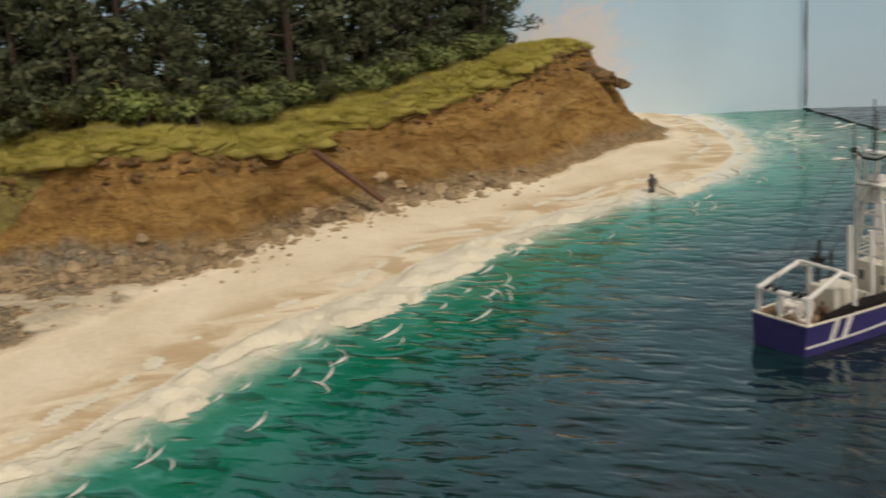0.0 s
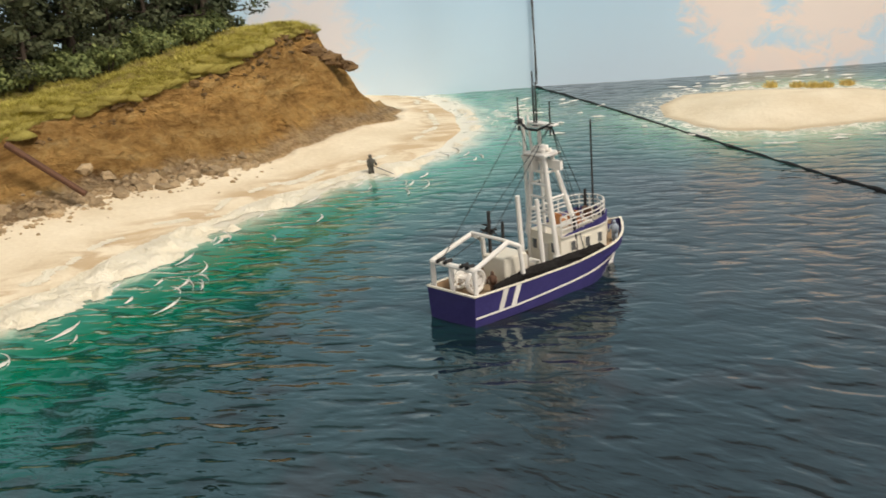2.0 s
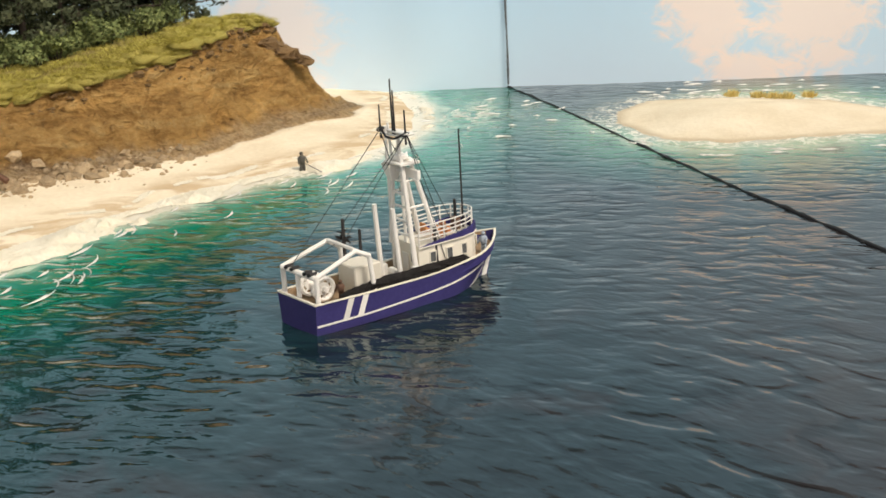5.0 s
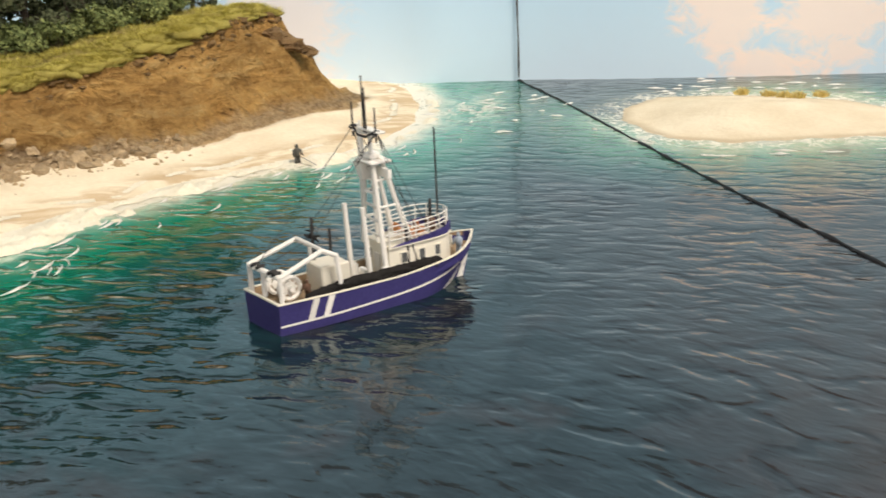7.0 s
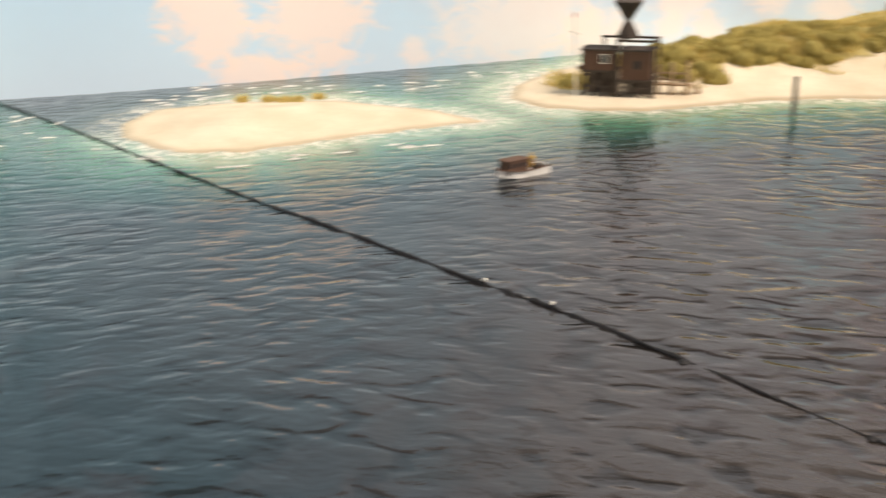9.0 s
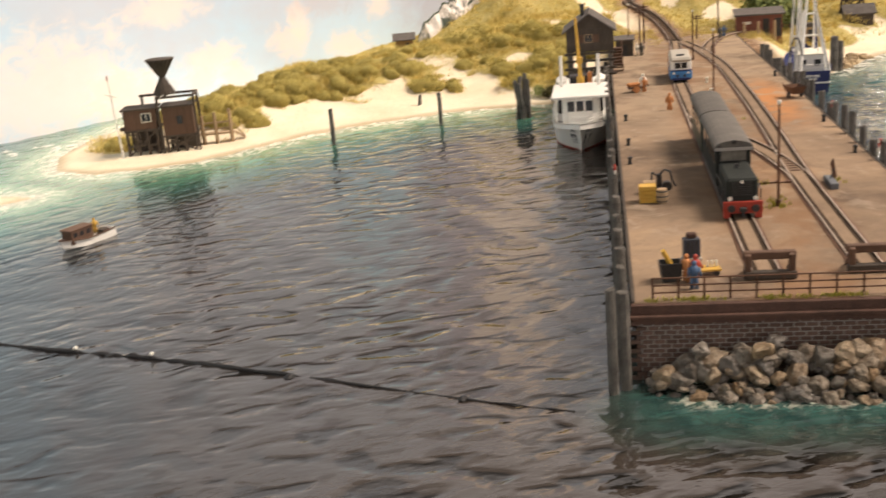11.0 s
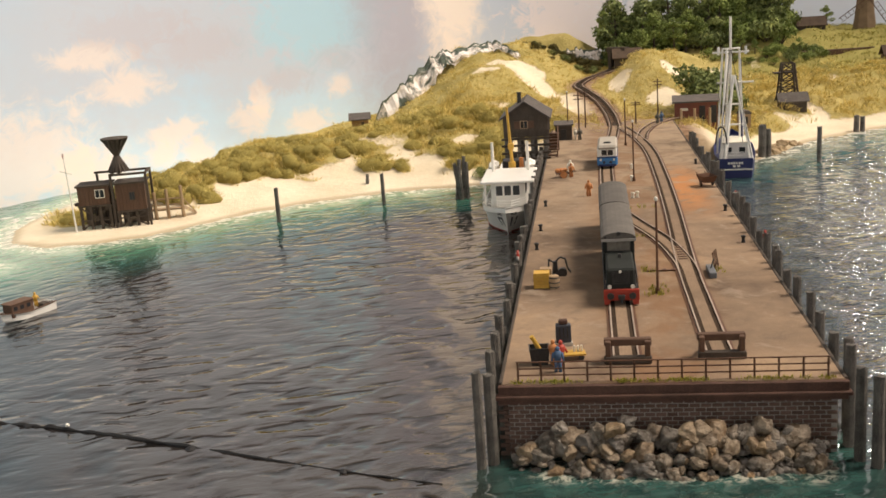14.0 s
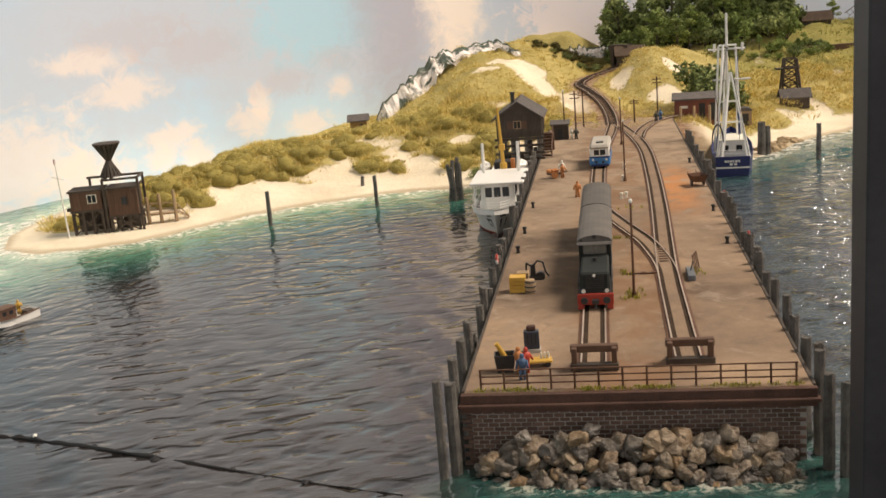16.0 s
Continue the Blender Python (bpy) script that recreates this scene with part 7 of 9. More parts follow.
# kiosk and poles at the pier's root
_k = thing("kiosk", "small grey wooden kiosk with a dark door", "kiosk", 2.6, 122, 5.4)
_bm = B()
box(_bm, -1.5, 1.5, 0, 2.6, 0, 3.0)
part("wall", _bm, M_WOOD_DARK, _k)
_bm = B()
box(_bm, -0.5, 0.5, -0.1, 0.05, 0, 2.2, 0.03)
part("door", _bm, M_STEEL_DARK, _k)
_bm = B()
side_prism(_bm, [(-0.4, 2.9), (3.0, 3.3), (3.0, 3.5), (-0.4, 3.1)], -1.8, 1.8)
part("roof", _bm, M_ROOFWOOD, _k)
for _x, _y, _h in [(5.4, 126, 9), (6.6, 138, 8), (21.5, 150, 8.5), (16.5, 140, 5)]:
    _t2 = thing("telegraph_pole", "thin brown telegraph pole with crossarms", "telegraph pole", _x, _y, ground(_x, _y) - 0.3, group="telegraph poles")
    _bm = B()
    rod(_bm, (0, 0, 0), (0, 0, _h), 0.16, 0.12)
    part("pole", _bm, M_WOOD_BROWN, _t2)
    for _z in (0.93, 0.85):
        _bm = B()
        box(_bm, -0.9, 0.9, -0.08, 0.08, _h * _z - 0.08, _h * _z + 0.08)
        part("crossarm", _bm, M_WOOD_BROWN, _t2)

# the brick shed, its lean-to and the outhouse
_s = thing("shed", "low red brick shed with a flat dark roof", "shed", 24.6, 146, 4.3, -4)
_bm = B()
box(_bm, 0, 8.4, 0, 6, -1.5, 4.3)
_sw = part("wall", _bm, M_REDBRICK, _s)
_bm = B()
side_prism(_bm, [(-0.6, 4.2), (6.6, 4.8), (6.6, 5.1), (-0.6, 4.5)], -0.5, 8.9)
part("roof", _bm, M_ROOFWOOD, _s, "dark felt roof")
for _x in (5.4, 7.6):
    _bm = B()
    box(_bm, _x - 0.6, _x + 0.6, -0.1, 0.05, 0.0, 3.5, 0.03)
    part("door", _bm, M_STEEL_DARK, _s)
_bm = B()
box(_bm, 1.1, 2.6, -0.1, 0.03, 2.6, 3.1)
part("sign", _bm, M_CREAM, _s, "blank cream sign board")
for _x in (1.0, 3.6, 6.6):
    _bm = B()
    rod(_bm, (_x, -3, -1), (_x, -3, 2.6), 0.28, 0.25)
    single("fence_post", _bm, M_WOOD_PALE, "pale timber fence post in the sand", "post", 24.6, 146, 5.0, group="fence posts")
_o = thing("outhouse", "small grey-green wooden outhouse with an arched roof", "outhouse", 38.4, 146, ground(38.4, 147) - 0.2)
_bm = B()
box(_bm, -1.2, 1.2, 0, 2.2, 0, 2.9)
part("wall", _bm, M_WOOD_PALE, _o)
_bm = B()
box(_bm, -0.6, 0.6, -0.1, 0.05, 0, 2.4, 0.04)
part("door", _bm, M_STEEL_DARK, _o)
part("roof", arched_roof(-0.2, 2.4, 1.2, 2.9, 0.7), M_ROOFWOOD, _o)

# the lattice tower and its hut on the right shore
_d = thing("lattice_tower", "dark timber lattice tower with a small gabled hut at its foot", "lattice tower", 50.5, 164, ground(50.5, 163) - 0.2)
for _sx in (-1, 1):
    for _sy in (-1, 1):
        _bm = B()
        beam(_bm, (_sx * 2.2, 3 + _sy * 2.0, 0), (_sx * 1.2, 3 + _sy * 1.1, 12), 0.35, 0.35)
        part("corner_post", _bm, M_WOOD_DARK, _d)
for _i in range(5):
    _z0, _z1 = 1.0 + _i * 2.2, 3.2 + _i * 2.2
    _w0, _w1 = 2.2 - _z0 / 12, 2.2 - _z1 / 12
    for _yy in (1.0 + 0.08 * _i, 5.0 - 0.08 * _i):
        for _p, _q in (((-_w0, _yy, _z0), (_w1, _yy, _z1)), ((_w0, _yy, _z0), (-_w1, _yy, _z1)), ((-_w1, _yy, _z1), (_w1, _yy, _z1))):
            _bm = B()
            beam(_bm, _p, _q, 0.22, 0.22)
            part("brace", _bm, M_WOOD_DARK, _d)
_bm = B()
box(_bm, -3.0, 1.8, 1.6, 4.6, 9.4, 9.7)
part("platform", _bm, M_WOOD_DARK, _d)
_bm = B()
box(_bm, -2.6, 2.9, -3.2, 0.6, -0.3, 2.8)
for _x in (-2.6, 2.9):
    _bm.faces.new([_bm.verts.new(c) for c in ((_x, -3.2, 2.8), (_x, 0.6, 2.8), (_x, -1.3, 4.4))])
part("hut_wall", _bm, M_WOOD_DARK, _d, "dark brown hut at the tower's foot")
_bm = B()
side_prism(_bm, [(-3.7, 2.4), (-1.3, 4.5), (1.1, 2.4), (1.1, 2.65), (-1.3, 4.8), (-3.7, 2.65)], -3.1, 3.4)
part("hut_roof", _bm, M_ROOFWOOD, _d)

_d.location.z += 0.1 * K
_d.scale = (1, 1, 0.82)
_bm = B()
box(_bm, -9, 9, -0.4, 0.4, -0.5, 1.0, 0.1)
single("timber_baulk", _bm, M_WOOD_BROWN, "long brown timber baulk lying on the slope", "timber", 69.5, 205, ground(69.5, 205) + 0.3, 6)
# the beacon: two brown cabins on stilts and the hourglass daymark
bea = thing("beacon", "dark timber sea mark with two brown cabins on stilts", "beacon", -74, 85, 0.0, 14)
for _x0, _x1, _z0, _z1, _nm in ((-0.3, 4.7, 4.2, 7.2, 0), (5.6, 10.3, 2.9, 7.2, 1)):
    _bm = B()
    box(_bm, _x0 + 0.1, _x1 - 0.1, 0.1, 4.3, _z0, _z1)
    _c2 = part("cabin_wall", _bm, M_WOOD_BROWN, bea, "brown boarded cabin")
    plank_wall(_c2, _x0, _x1, _z0, _z1, 0.02, M_WOOD_BROWN, n=9)
    _bm = B()
    box(_bm, _x0 - 0.25, _x1 + 0.25, -0.25, 4.6, _z1, _z1 + 0.25)
    part("cabin_roof", _bm, M_WOOD_DARK, _c2)
    _bm = B()
    box(_bm, _x0 - 0.15, _x1 + 0.15, -0.15, 4.5, _z0 - 0.3, _z0)
    part("cabin_floor", _bm, M_WOOD_DARK, _c2)
    if _nm:
        window(_c2, 8.2, -0.08, 5.2, 0.9, 1.3, mat=M_WOOD_DARK)
    else:
        window(_c2, 3.2, -0.08, 6.0, 1.5, 1.4, mat=M_CREAM)
    for _x in np.linspace(_x0 + 0.2, _x1 - 0.2, 4):
        for _y in (0.2, 4.2):
            _bm = B()
            beam(_bm, (_x, _y, -0.6), (_x, _y, _z0 - 0.2), 0.42, 0.42)
            part("stilt", _bm, M_WOOD_DARK, bea)
    _bm = B()
    beam(_bm, (_x0 + 0.2, 0.1, 0.3), (_x1 - 0.2, 0.1, _z0 - 0.3), 0.24, 0.24)
    beam(_bm, (_x1 - 0.2, 0.1, 0.3), (_x0 + 0.2, 0.1, _z0 - 0.3), 0.24, 0.24)
    beam(_bm, (_x0, 0.1, 1.7), (_x1, 0.1, 1.7), 0.24, 0.24)
    part("brace", _bm, M_WOOD_DARK, bea)
    # dark backing boards added in place of the shaded space between the stilts
    plank_wall(bea, _x0 + 0.2, _x1 - 0.2, -0.4, _z0 - 0.3, 3.0, M_WOOD_DARK, n=7)
_bm = B()
box(_bm, -1.0, 0.6, 0.2, 1.2, 4.2, 4.7)
part("ledge", _bm, M_WOOD_DARK, bea)
for _x, _y, _z0, _z1 in ((5.2, -0.1, -0.6, 8.6), (10.7, -0.1, -0.6, 8.9), (2.2, 4.5, 7.5, 8.7), (10.7, 4.5, -0.6, 8.9)):
    _bm = B()
    beam(_bm, (_x, _y, _z0), (_x, _y, _z1), 0.36, 0.36)
    part("frame_post", _bm, M_WOOD_DARK, bea)
_bm = B()
beam(_bm, (5.0, -0.1, 8.8), (10.9, -0.1, 8.8), 0.34, 0.34)
beam(_bm, (1.8, 4.5, 8.8), (10.9, 4.5, 8.8), 0.34, 0.34)
beam(_bm, (10.7, -0.3, 8.8), (10.7, 4.7, 8.8), 0.34, 0.34)
beam(_bm, (5.2, -0.3, 8.8), (5.2, 4.7, 8.8), 0.34, 0.34)
part("frame_beam", _bm, M_WOOD_DARK, bea)
# hourglass of slats
for _zz0, _zz1, _r0, _r1 in ((9.0, 11.6, 1.75, 0.35), (11.6, 14.4, 0.35, 2.15)):
    for _i in range(16):
        _a = 2 * math.pi * _i / 16
        _bm = B()
        beam(_bm, (6.2 + _r0 * math.cos(_a), 2.4 + _r0 * math.sin(_a), _zz0), (6.2 + _r1 * math.cos(_a), 2.4 + _r1 * math.sin(_a), _zz1), 0.36 if _r1 > 1 or _r0 > 1 else 0.2, 0.12)
        part("slat", _bm, M_WOOD_DARK, bea)
_bm = B()
rod(_bm, (6.2, 2.4, 8.6), (6.2, 2.4, 14.2), 0.3)
lathe(_bm, [(1.3, 9.0), (0.3, 11.4), (0.3, 11.8), (1.6, 14.1)], 6.2, 2.4, 10)
part("core", _bm, M_WOOD_DARK, bea)
_bm = B()
lathe(_bm, [(2.1, 14.3), (2.2, 14.4), (2.1, 14.5)], 6.2, 2.4, 16)
part("rim", _bm, M_WOOD_DARK, bea)
_f = thing("flagpole", "white flagpole with a crossarm beside the beacon", "flagpole", -74.6, 83.6, 0.3)
_bm = B()
rod(_bm, (0, 0, -0.3), (-0.4, 0, 12.8), 0.16, 0.07)
part("pole", _bm, M_WHITE, _f)
_bm = B()
rod(_bm, (-1.3, 0, 9.9), (0.7, 0, 9.4), 0.08)
part("crossarm", _bm, M_WHITE, _f)
_bm = B()
box(_bm, -0.55, -0.3, -0.03, 0.03, 11.9, 12.7)
part("pennant", _bm, M_RED, _f)
# landing stage with pale posts
_l = thing("landing_stage", "pale wooden landing stage with handrail beside the beacon", "landing stage", -65, 91, 0.4, 14)
for _i, _x in enumerate((0.8, 2.8, 5.2)):
    _bm = B()
    rod(_bm, (_x, 0, -0.6), (_x, 0, 4.4 + 0.4 * _i), 0.3, 0.26)
    part("post", _bm, M_WOOD_PALE, _l)
_bm = B()
box(_bm, -0.6, 5.6, 0.2, 1.8, 1.2, 1.45)
part("platform", _bm, M_WOOD_PALE, _l)
for _z in (2.2, 3.2):
    _bm = B()
    box(_bm, -0.6, 5.4, -0.1, 0.1, _z - 0.12, _z + 0.12)
    part("handrail", _bm, M_WOOD_PALE, _l)
_bm = B()
beam(_bm, (5.4, 0.2, 3.0), (7.2, 0.2, 0.6), 0.16, 0.2)
beam(_bm, (5.4, 1.6, 1.4), (7.2, 1.6, 0.1), 0.16, 0.2)
for _i in range(4):
    box(_bm, 5.6 + 0.4 * _i, 6.0 + 0.4 * _i, 0.3, 1.6, 1.1 - 0.3 * _i, 1.2 - 0.3 * _i)
part("stair", _bm, M_WOOD_PALE, _l)

# far houses and the mill
_sh = thing("hut", "small yellow hut with a dark roof on the dune crest", "hut", -42.3, 154, ground(-42.3, 154) + 1.5, 10)
_bm = B()
box(_bm, -1.8, 1.8, -1.2, 1.6, 0, 2.6)
part("wall", _bm, worn("ochre_boards", (0.28, 0.17, 0.06), (0.42, 0.27, 0.11), 0.8), _sh)
_bm = B()
side_prism(_bm, [(-1.9, 2.3), (0.2, 3.5), (2.3, 2.3), (2.3, 2.5), (0.2, 3.75), (-1.9, 2.5)], -2.4, 2.4)
part("roof", _bm, M_ROOFWOOD, _sh)
window(_sh, 0.6, -1.25, 1.5, 0.7, 0.8)
for _x, _y, _w, _l2, _h, _c in [(67, 226, 7, 5, 1.9, M_WOOD_DARK), (17.6, 205, 6.5, 5, 3.4, M_WOOD_DARK), (84, 196, 12, 4, 1.6, M_WOOD_BROWN)]:
    _z = ground(_x, _y) - (1.2 if _y > 220 else 0.4)
    _t2 = thing("barn", "low dark barn with a wide pitched roof on the hillside", "barn", _x, _y, _z, group="hillside buildings")
    _bm = B()
    box(_bm, -_w / 2, _w / 2, -_l2 / 2, _l2 / 2, 0, _h)
    part("wall", _bm, _c, _t2)
    _bm = B()
    side_prism(_bm, [(-_l2 / 2 - 0.5, _h - 0.3), (0, _h + 1.9), (_l2 / 2 + 0.5, _h - 0.3), (_l2 / 2 + 0.5, _h - 0.05), (0, _h + 2.2), (-_l2 / 2 - 0.5, _h - 0.05)], -_w / 2 - 0.5, _w / 2 + 0.5)
    part("roof", _bm, worn("dark_thatch", (0.05, 0.035, 0.025), (0.13, 0.09, 0.06), 0.95), _t2)
    _bm = B()
    box(_bm, -0.8, 0.8, -_l2 / 2 - 0.06, -_l2 / 2 + 0.05, 0, _h * 0.8)
    part("door", _bm, M_STEEL_DARK, _t2)
_m = thing("windmill", "brown wooden windmill with slatted sails on the hill", "windmill", 82, 230, ground(82, 230) - 0.3)
_bm = B()
lathe(_bm, [(3.2, 0), (2.6, 4), (2.2, 8)], seg=8)
part("tower", _bm, worn("mill_boards", (0.15, 0.105, 0.065), (0.30, 0.21, 0.13), 0.9), _m)
_bm = B()
lathe(_bm, [(2.5, 8), (2.2, 9.3), (1.0, 10.4), (0.2, 10.6)], seg=8)
part("cap", _bm, M_WOOD_BROWN, _m)
for _a in (35, 125, 215, 305):
    _bm = B()
    _c, _s2 = math.cos(radians(_a)), math.sin(radians(_a))
    beam(_bm, (0, -3.0, 8.6), (9 * _c, -3.0, 8.6 + 9 * _s2), 0.25, 0.2)
    for _i in range(6):
        _r = 2.5 + _i * 1.2
        beam(_bm, (_r * _c, -3, 8.6 + _r * _s2), (_r * _c - 1.3 * _s2, -3, 8.6 + _r * _s2 + 1.3 * _c), 0.12, 0.12)
    beam(_bm, (2.4 * _c - 1.3 * _s2, -3, 8.6 + 2.4 * _s2 + 1.3 * _c), (8.6 * _c - 1.3 * _s2, -3, 8.6 + 8.6 * _s2 + 1.3 * _c), 0.12, 0.12)
    part("sail", _bm, M_WOOD_BROWN, _m)
_bm = B()
rod(_bm, (0, -3.2, 8.6), (0, 0, 8.6), 0.4)
part("shaft", _bm, M_WOOD_DARK, _m)
# tunnel mouth on the line
_tm = thing("tunnel_portal", "dark timber tunnel mouth where the line enters the hill", "tunnel portal", 15.2, 206.5, 11.0, -35)
for _x in (-2.0, 2.0):
    _bm = B()
    box(_bm, _x - 0.5, _x + 0.5, -0.6, 1.5, -0.8, 5.2)
    part("pier", _bm, M_WOOD_DARK, _tm)
_bm = B()
box(_bm, -2.8, 2.8, -0.8, 1.6, 4.6, 5.8)
part("lintel", _bm, M_WOOD_DARK, _tm)
# solid black block in place of the darkness inside the tunnel
_bm = B()
box(_bm, -1.6, 1.6, 1.2, 4.5, -0.8, 4.7)
part("dark_bore", _bm, M_BLACK, _tm)
# figure fishing on the far beach, drift timber and the log in the cliff
figure("figurine", -120.2, -18.4, ground(-120.2, -18.4, height_west), 2.9, M_GREYFIG, "grey-brown scale figure standing at the water's edge", 90)
_bm = B()
rod(_bm, (0, 0, 1.5), (3.3, 1.4, 0.5), 0.05, 0.04, 5)
single("fishing_rod", _bm, M_WOOD_DARK, "thin dark rod held over the surf", "rod", -119.9, -18.4, ground(-120.2, -18.4, height_west))
_bm = B()
rod(_bm, (-131.5, -60.0, 10.0), (-126.0, -53.4, 3.6), 0.42, 0.38, 9)
single("log", _bm, M_STEEL_RUST, "rust-brown log lying down the clay face", "log")
for _x, _y in [(-7.4, 113), (-5.8, 113.5), (-33, 113)]:
    _bm = B()
    rod(_bm, (0, 0, -0.5), (0.2, 0, 1.7), 0.35, 0.28, 8)
    single("stump", _bm, M_PILE, "short weathered timber stump on the beach", "stump", _x, _y, ground(_x, _y), group="beach stumps")
# the seam where two halves of the layout meet
_seam = thing("layout_joint", "lumpy black joint running across the water and up the backdrop", "joint")
_pts = smooth_line([(-155.3, 36.8, 0.05), (-132, 31, 0.0), (-98, 21.5, 0.0), (-78, 16.2, 0.0), (-62, 12.4, 0.0), (-44.3, 7.7, 0.0), (-37.1, 6.1, 0.0), (-25, 2.4, 0.0), (-13, -1.6, 0.0), (-4, -4.2, 0.0)], 26)
_bm = B()
for _i, (_p, _q) in enumerate(zip(_pts, _pts[1:])):
    _f = _i / len(_pts)
    _n = noise.noise(Vector((_i * 0.23, 0, 0)))
    _r = (0.20 + 0.20 * _n) * (1.0 if _f < 0.7 else max(0.25, 1 - (_f - 0.7) * 3.2))
    _u = Vector((0, 0, 0.02 + 0.05 * _n))
    rod(_bm, Vector(_p) + _u, Vector(_q) + _u, _r, (0.20 + 0.20 * noise.noise(Vector(((_i + 1) * 0.23, 0, 0)))) * (1.0 if _f < 0.7 else max(0.25, 1 - (_f - 0.7) * 3.2)), 7)
part("water_joint", _bm, M_BLACK, _seam)
for _i in range(14):
    _bm = B()
    _g = boulder(_bm, 0.2 + 0.1 * (_i % 3), _i + 60, 1.2, 1, 0.5, 2, 0.3)
    _k2 = _pts[int(len(_pts) * (0.12 + 0.06 * _i))]
    for _v in _g:
        _v.co += Vector(_k2) + Vector((0.3 * math.sin(_i * 2.1), 0.25 * math.cos(_i * 3.7), 0.05))
    part("joint_lump", _bm, M_BLACK, _seam)
_bm = B()
for _i in range(24):
    rod(_bm, (-155.0 + 0.1 * math.sin(_i), 36.7, 0.6 + _i * 3.0), (-155.0 + 0.1 * math.sin(_i + 1), 36.7, 0.6 + (_i + 1) * 3.0), 0.16 + 0.04 * math.sin(_i * 1.7), 0.2 + 0.04 * math.sin(_i * 1.7 + 1.7), 6)
part("wall_joint", _bm, worn("grey_sealant", (0.05, 0.05, 0.05), (0.13, 0.125, 0.12), 0.8), _seam)
for _x, _y in ((-37.1, 6.1), (-44.3, 7.7)):
    _bm = B()
    _g = boulder(_bm, 0.22, 5, 1.2, 1, 0.8, 1, 0.3)
    for _v in _g:
        _v.co += Vector((_x, _y, 0.42))
    part("bubble", _bm, M_LENS, _seam, "small clear bubble in the joint")
# the black frame of the showcase
_bm = B()
box(_bm, 22.6, 32, -19, -16, -2.6, 75, 0.1)
single("showcase_frame", _bm, M_FRAME, "black upright of the showcase frame", "frame post", kind="structure")

# ---- dune grass, in clumps of fine blades ----
M_MARRAM, _t, _b = material("marram_grass", 0.95, 0, 0.08)
_rn = node(_t, "ShaderNodeNewGeometry").outputs["Random Per Island"]
_t.links.new(ramp(_t, _rn, [(0, (0.38, 0.30, 0.08)), (0.4, (0.66, 0.52, 0.16)), (0.8, (0.80, 0.65, 0.25)), (1, (0.86, 0.74, 0.36))]), _b.inputs["Base Color"])
_b.inputs["Subsurface Weight"].default_value = 0.0

M_CLIFFGRASS, _t, _b = material("cliff_grass", 0.95, 0, 0.08)
_rn = node(_t, "ShaderNodeNewGeometry").outputs["Random Per Island"]
_t.links.new(ramp(_t, _rn, [(0, (0.22, 0.19, 0.04)), (0.4, (0.46, 0.41, 0.09)), (0.8, (0.64, 0.57, 0.14)), (1, (0.72, 0.64, 0.22))]), _b.inputs["Base Color"])


M_MEADOW, _t, _b = material("meadow_grass", 0.95, 0, 0.08)
_rn = node(_t, "ShaderNodeNewGeometry").outputs["Random Per Island"]
_t.links.new(ramp(_t, _rn, [(0, (0.17, 0.17, 0.04)), (0.5, (0.36, 0.33, 0.09)), (1, (0.54, 0.46, 0.15))]), _b.inputs["Base Color"])

M_TUSSOCK, _t, _b = material("olive_tussock", 0.95, 0, 0.08)
_rn = node(_t, "ShaderNodeNewGeometry").outputs["Random Per Island"]
_t.links.new(ramp(_t, _rn, [(0, (0.25, 0.21, 0.06)), (0.5, (0.50, 0.41, 0.12)), (1, (0.74, 0.60, 0.22))]), _b.inputs["Base Color"])


def field_blades(name, spots, h, w, n, spread, seed, label, mat=None, dome=0.0):
    """Many blades over given spots (x, y, z, scale), built in one go."""
    r = np.random.RandomState(seed)
    s = np.repeat(np.array(spots, float), n, axis=0)
    m = len(s)
    a, q = r.rand(m) * 6.283, spread * np.sqrt(r.rand(m)) * s[:, 3]
    x, y = s[:, 0] + q * np.cos(a), s[:, 1] + q * np.sin(a)
    hh = h * s[:, 3] * (0.5 + 0.7 * r.rand(m))
    b = r.rand(m) * 6.283
    dx, dy = np.cos(b) * w / 2, np.sin(b) * w / 2
    lx, ly = (x - s[:, 0]) * 0.7 + (r.rand(m) - 0.5) * 0.7 * hh, (y - s[:, 1]) * 0.7 + (r.rand(m) - 0.5) * 0.7 * hh
    z = s[:, 2] + dome * s[:, 3] * (1 - (q / (spread * s[:, 3])) ** 2)
    co = np.stack([np.stack(c, 1) for c in ((x - dx, y - dy, z), (x + dx, y + dy, z), (x + lx * 0.45 + dx * 0.7, y + ly * 0.45 + dy * 0.7, z + hh * 0.62), (x + lx * 0.45 - dx * 0.7, y + ly * 0.45 - dy * 0.7, z + hh * 0.62), (x + lx, y + ly, z + hh))], 1).reshape(-1, 3)
    i = np.arange(m) * 5
    quads = np.stack([i, i + 1, i + 2, i + 3], 1).tolist()
    tris = np.stack([i + 3, i + 2, i + 4], 1).tolist()
    me = bpy.data.meshes.new(name)
    me.from_pydata((co * K).tolist(), [], quads + tris)
    me.materials.append(mat or M_MARRAM)
    return tagged(new(name, me), label, "grass", kind="stuff")


def scatter(n, x0, x1, y0, y1, seed, keep, height, sc=(0.7, 1.3)):
    r = np.random.RandomState(seed)
    x, y = x0 + (x1 - x0) * r.rand(n), y0 + (y1 - y0) * r.rand(n)
    k = keep(x, y) > r.rand(n)
    x, y = x[k], y[k]
    z = height(x, y)[0] - 0.05
    return np.stack([x, y, z, sc[0] + (sc[1] - sc[0]) * r.rand(len(x))], 1)


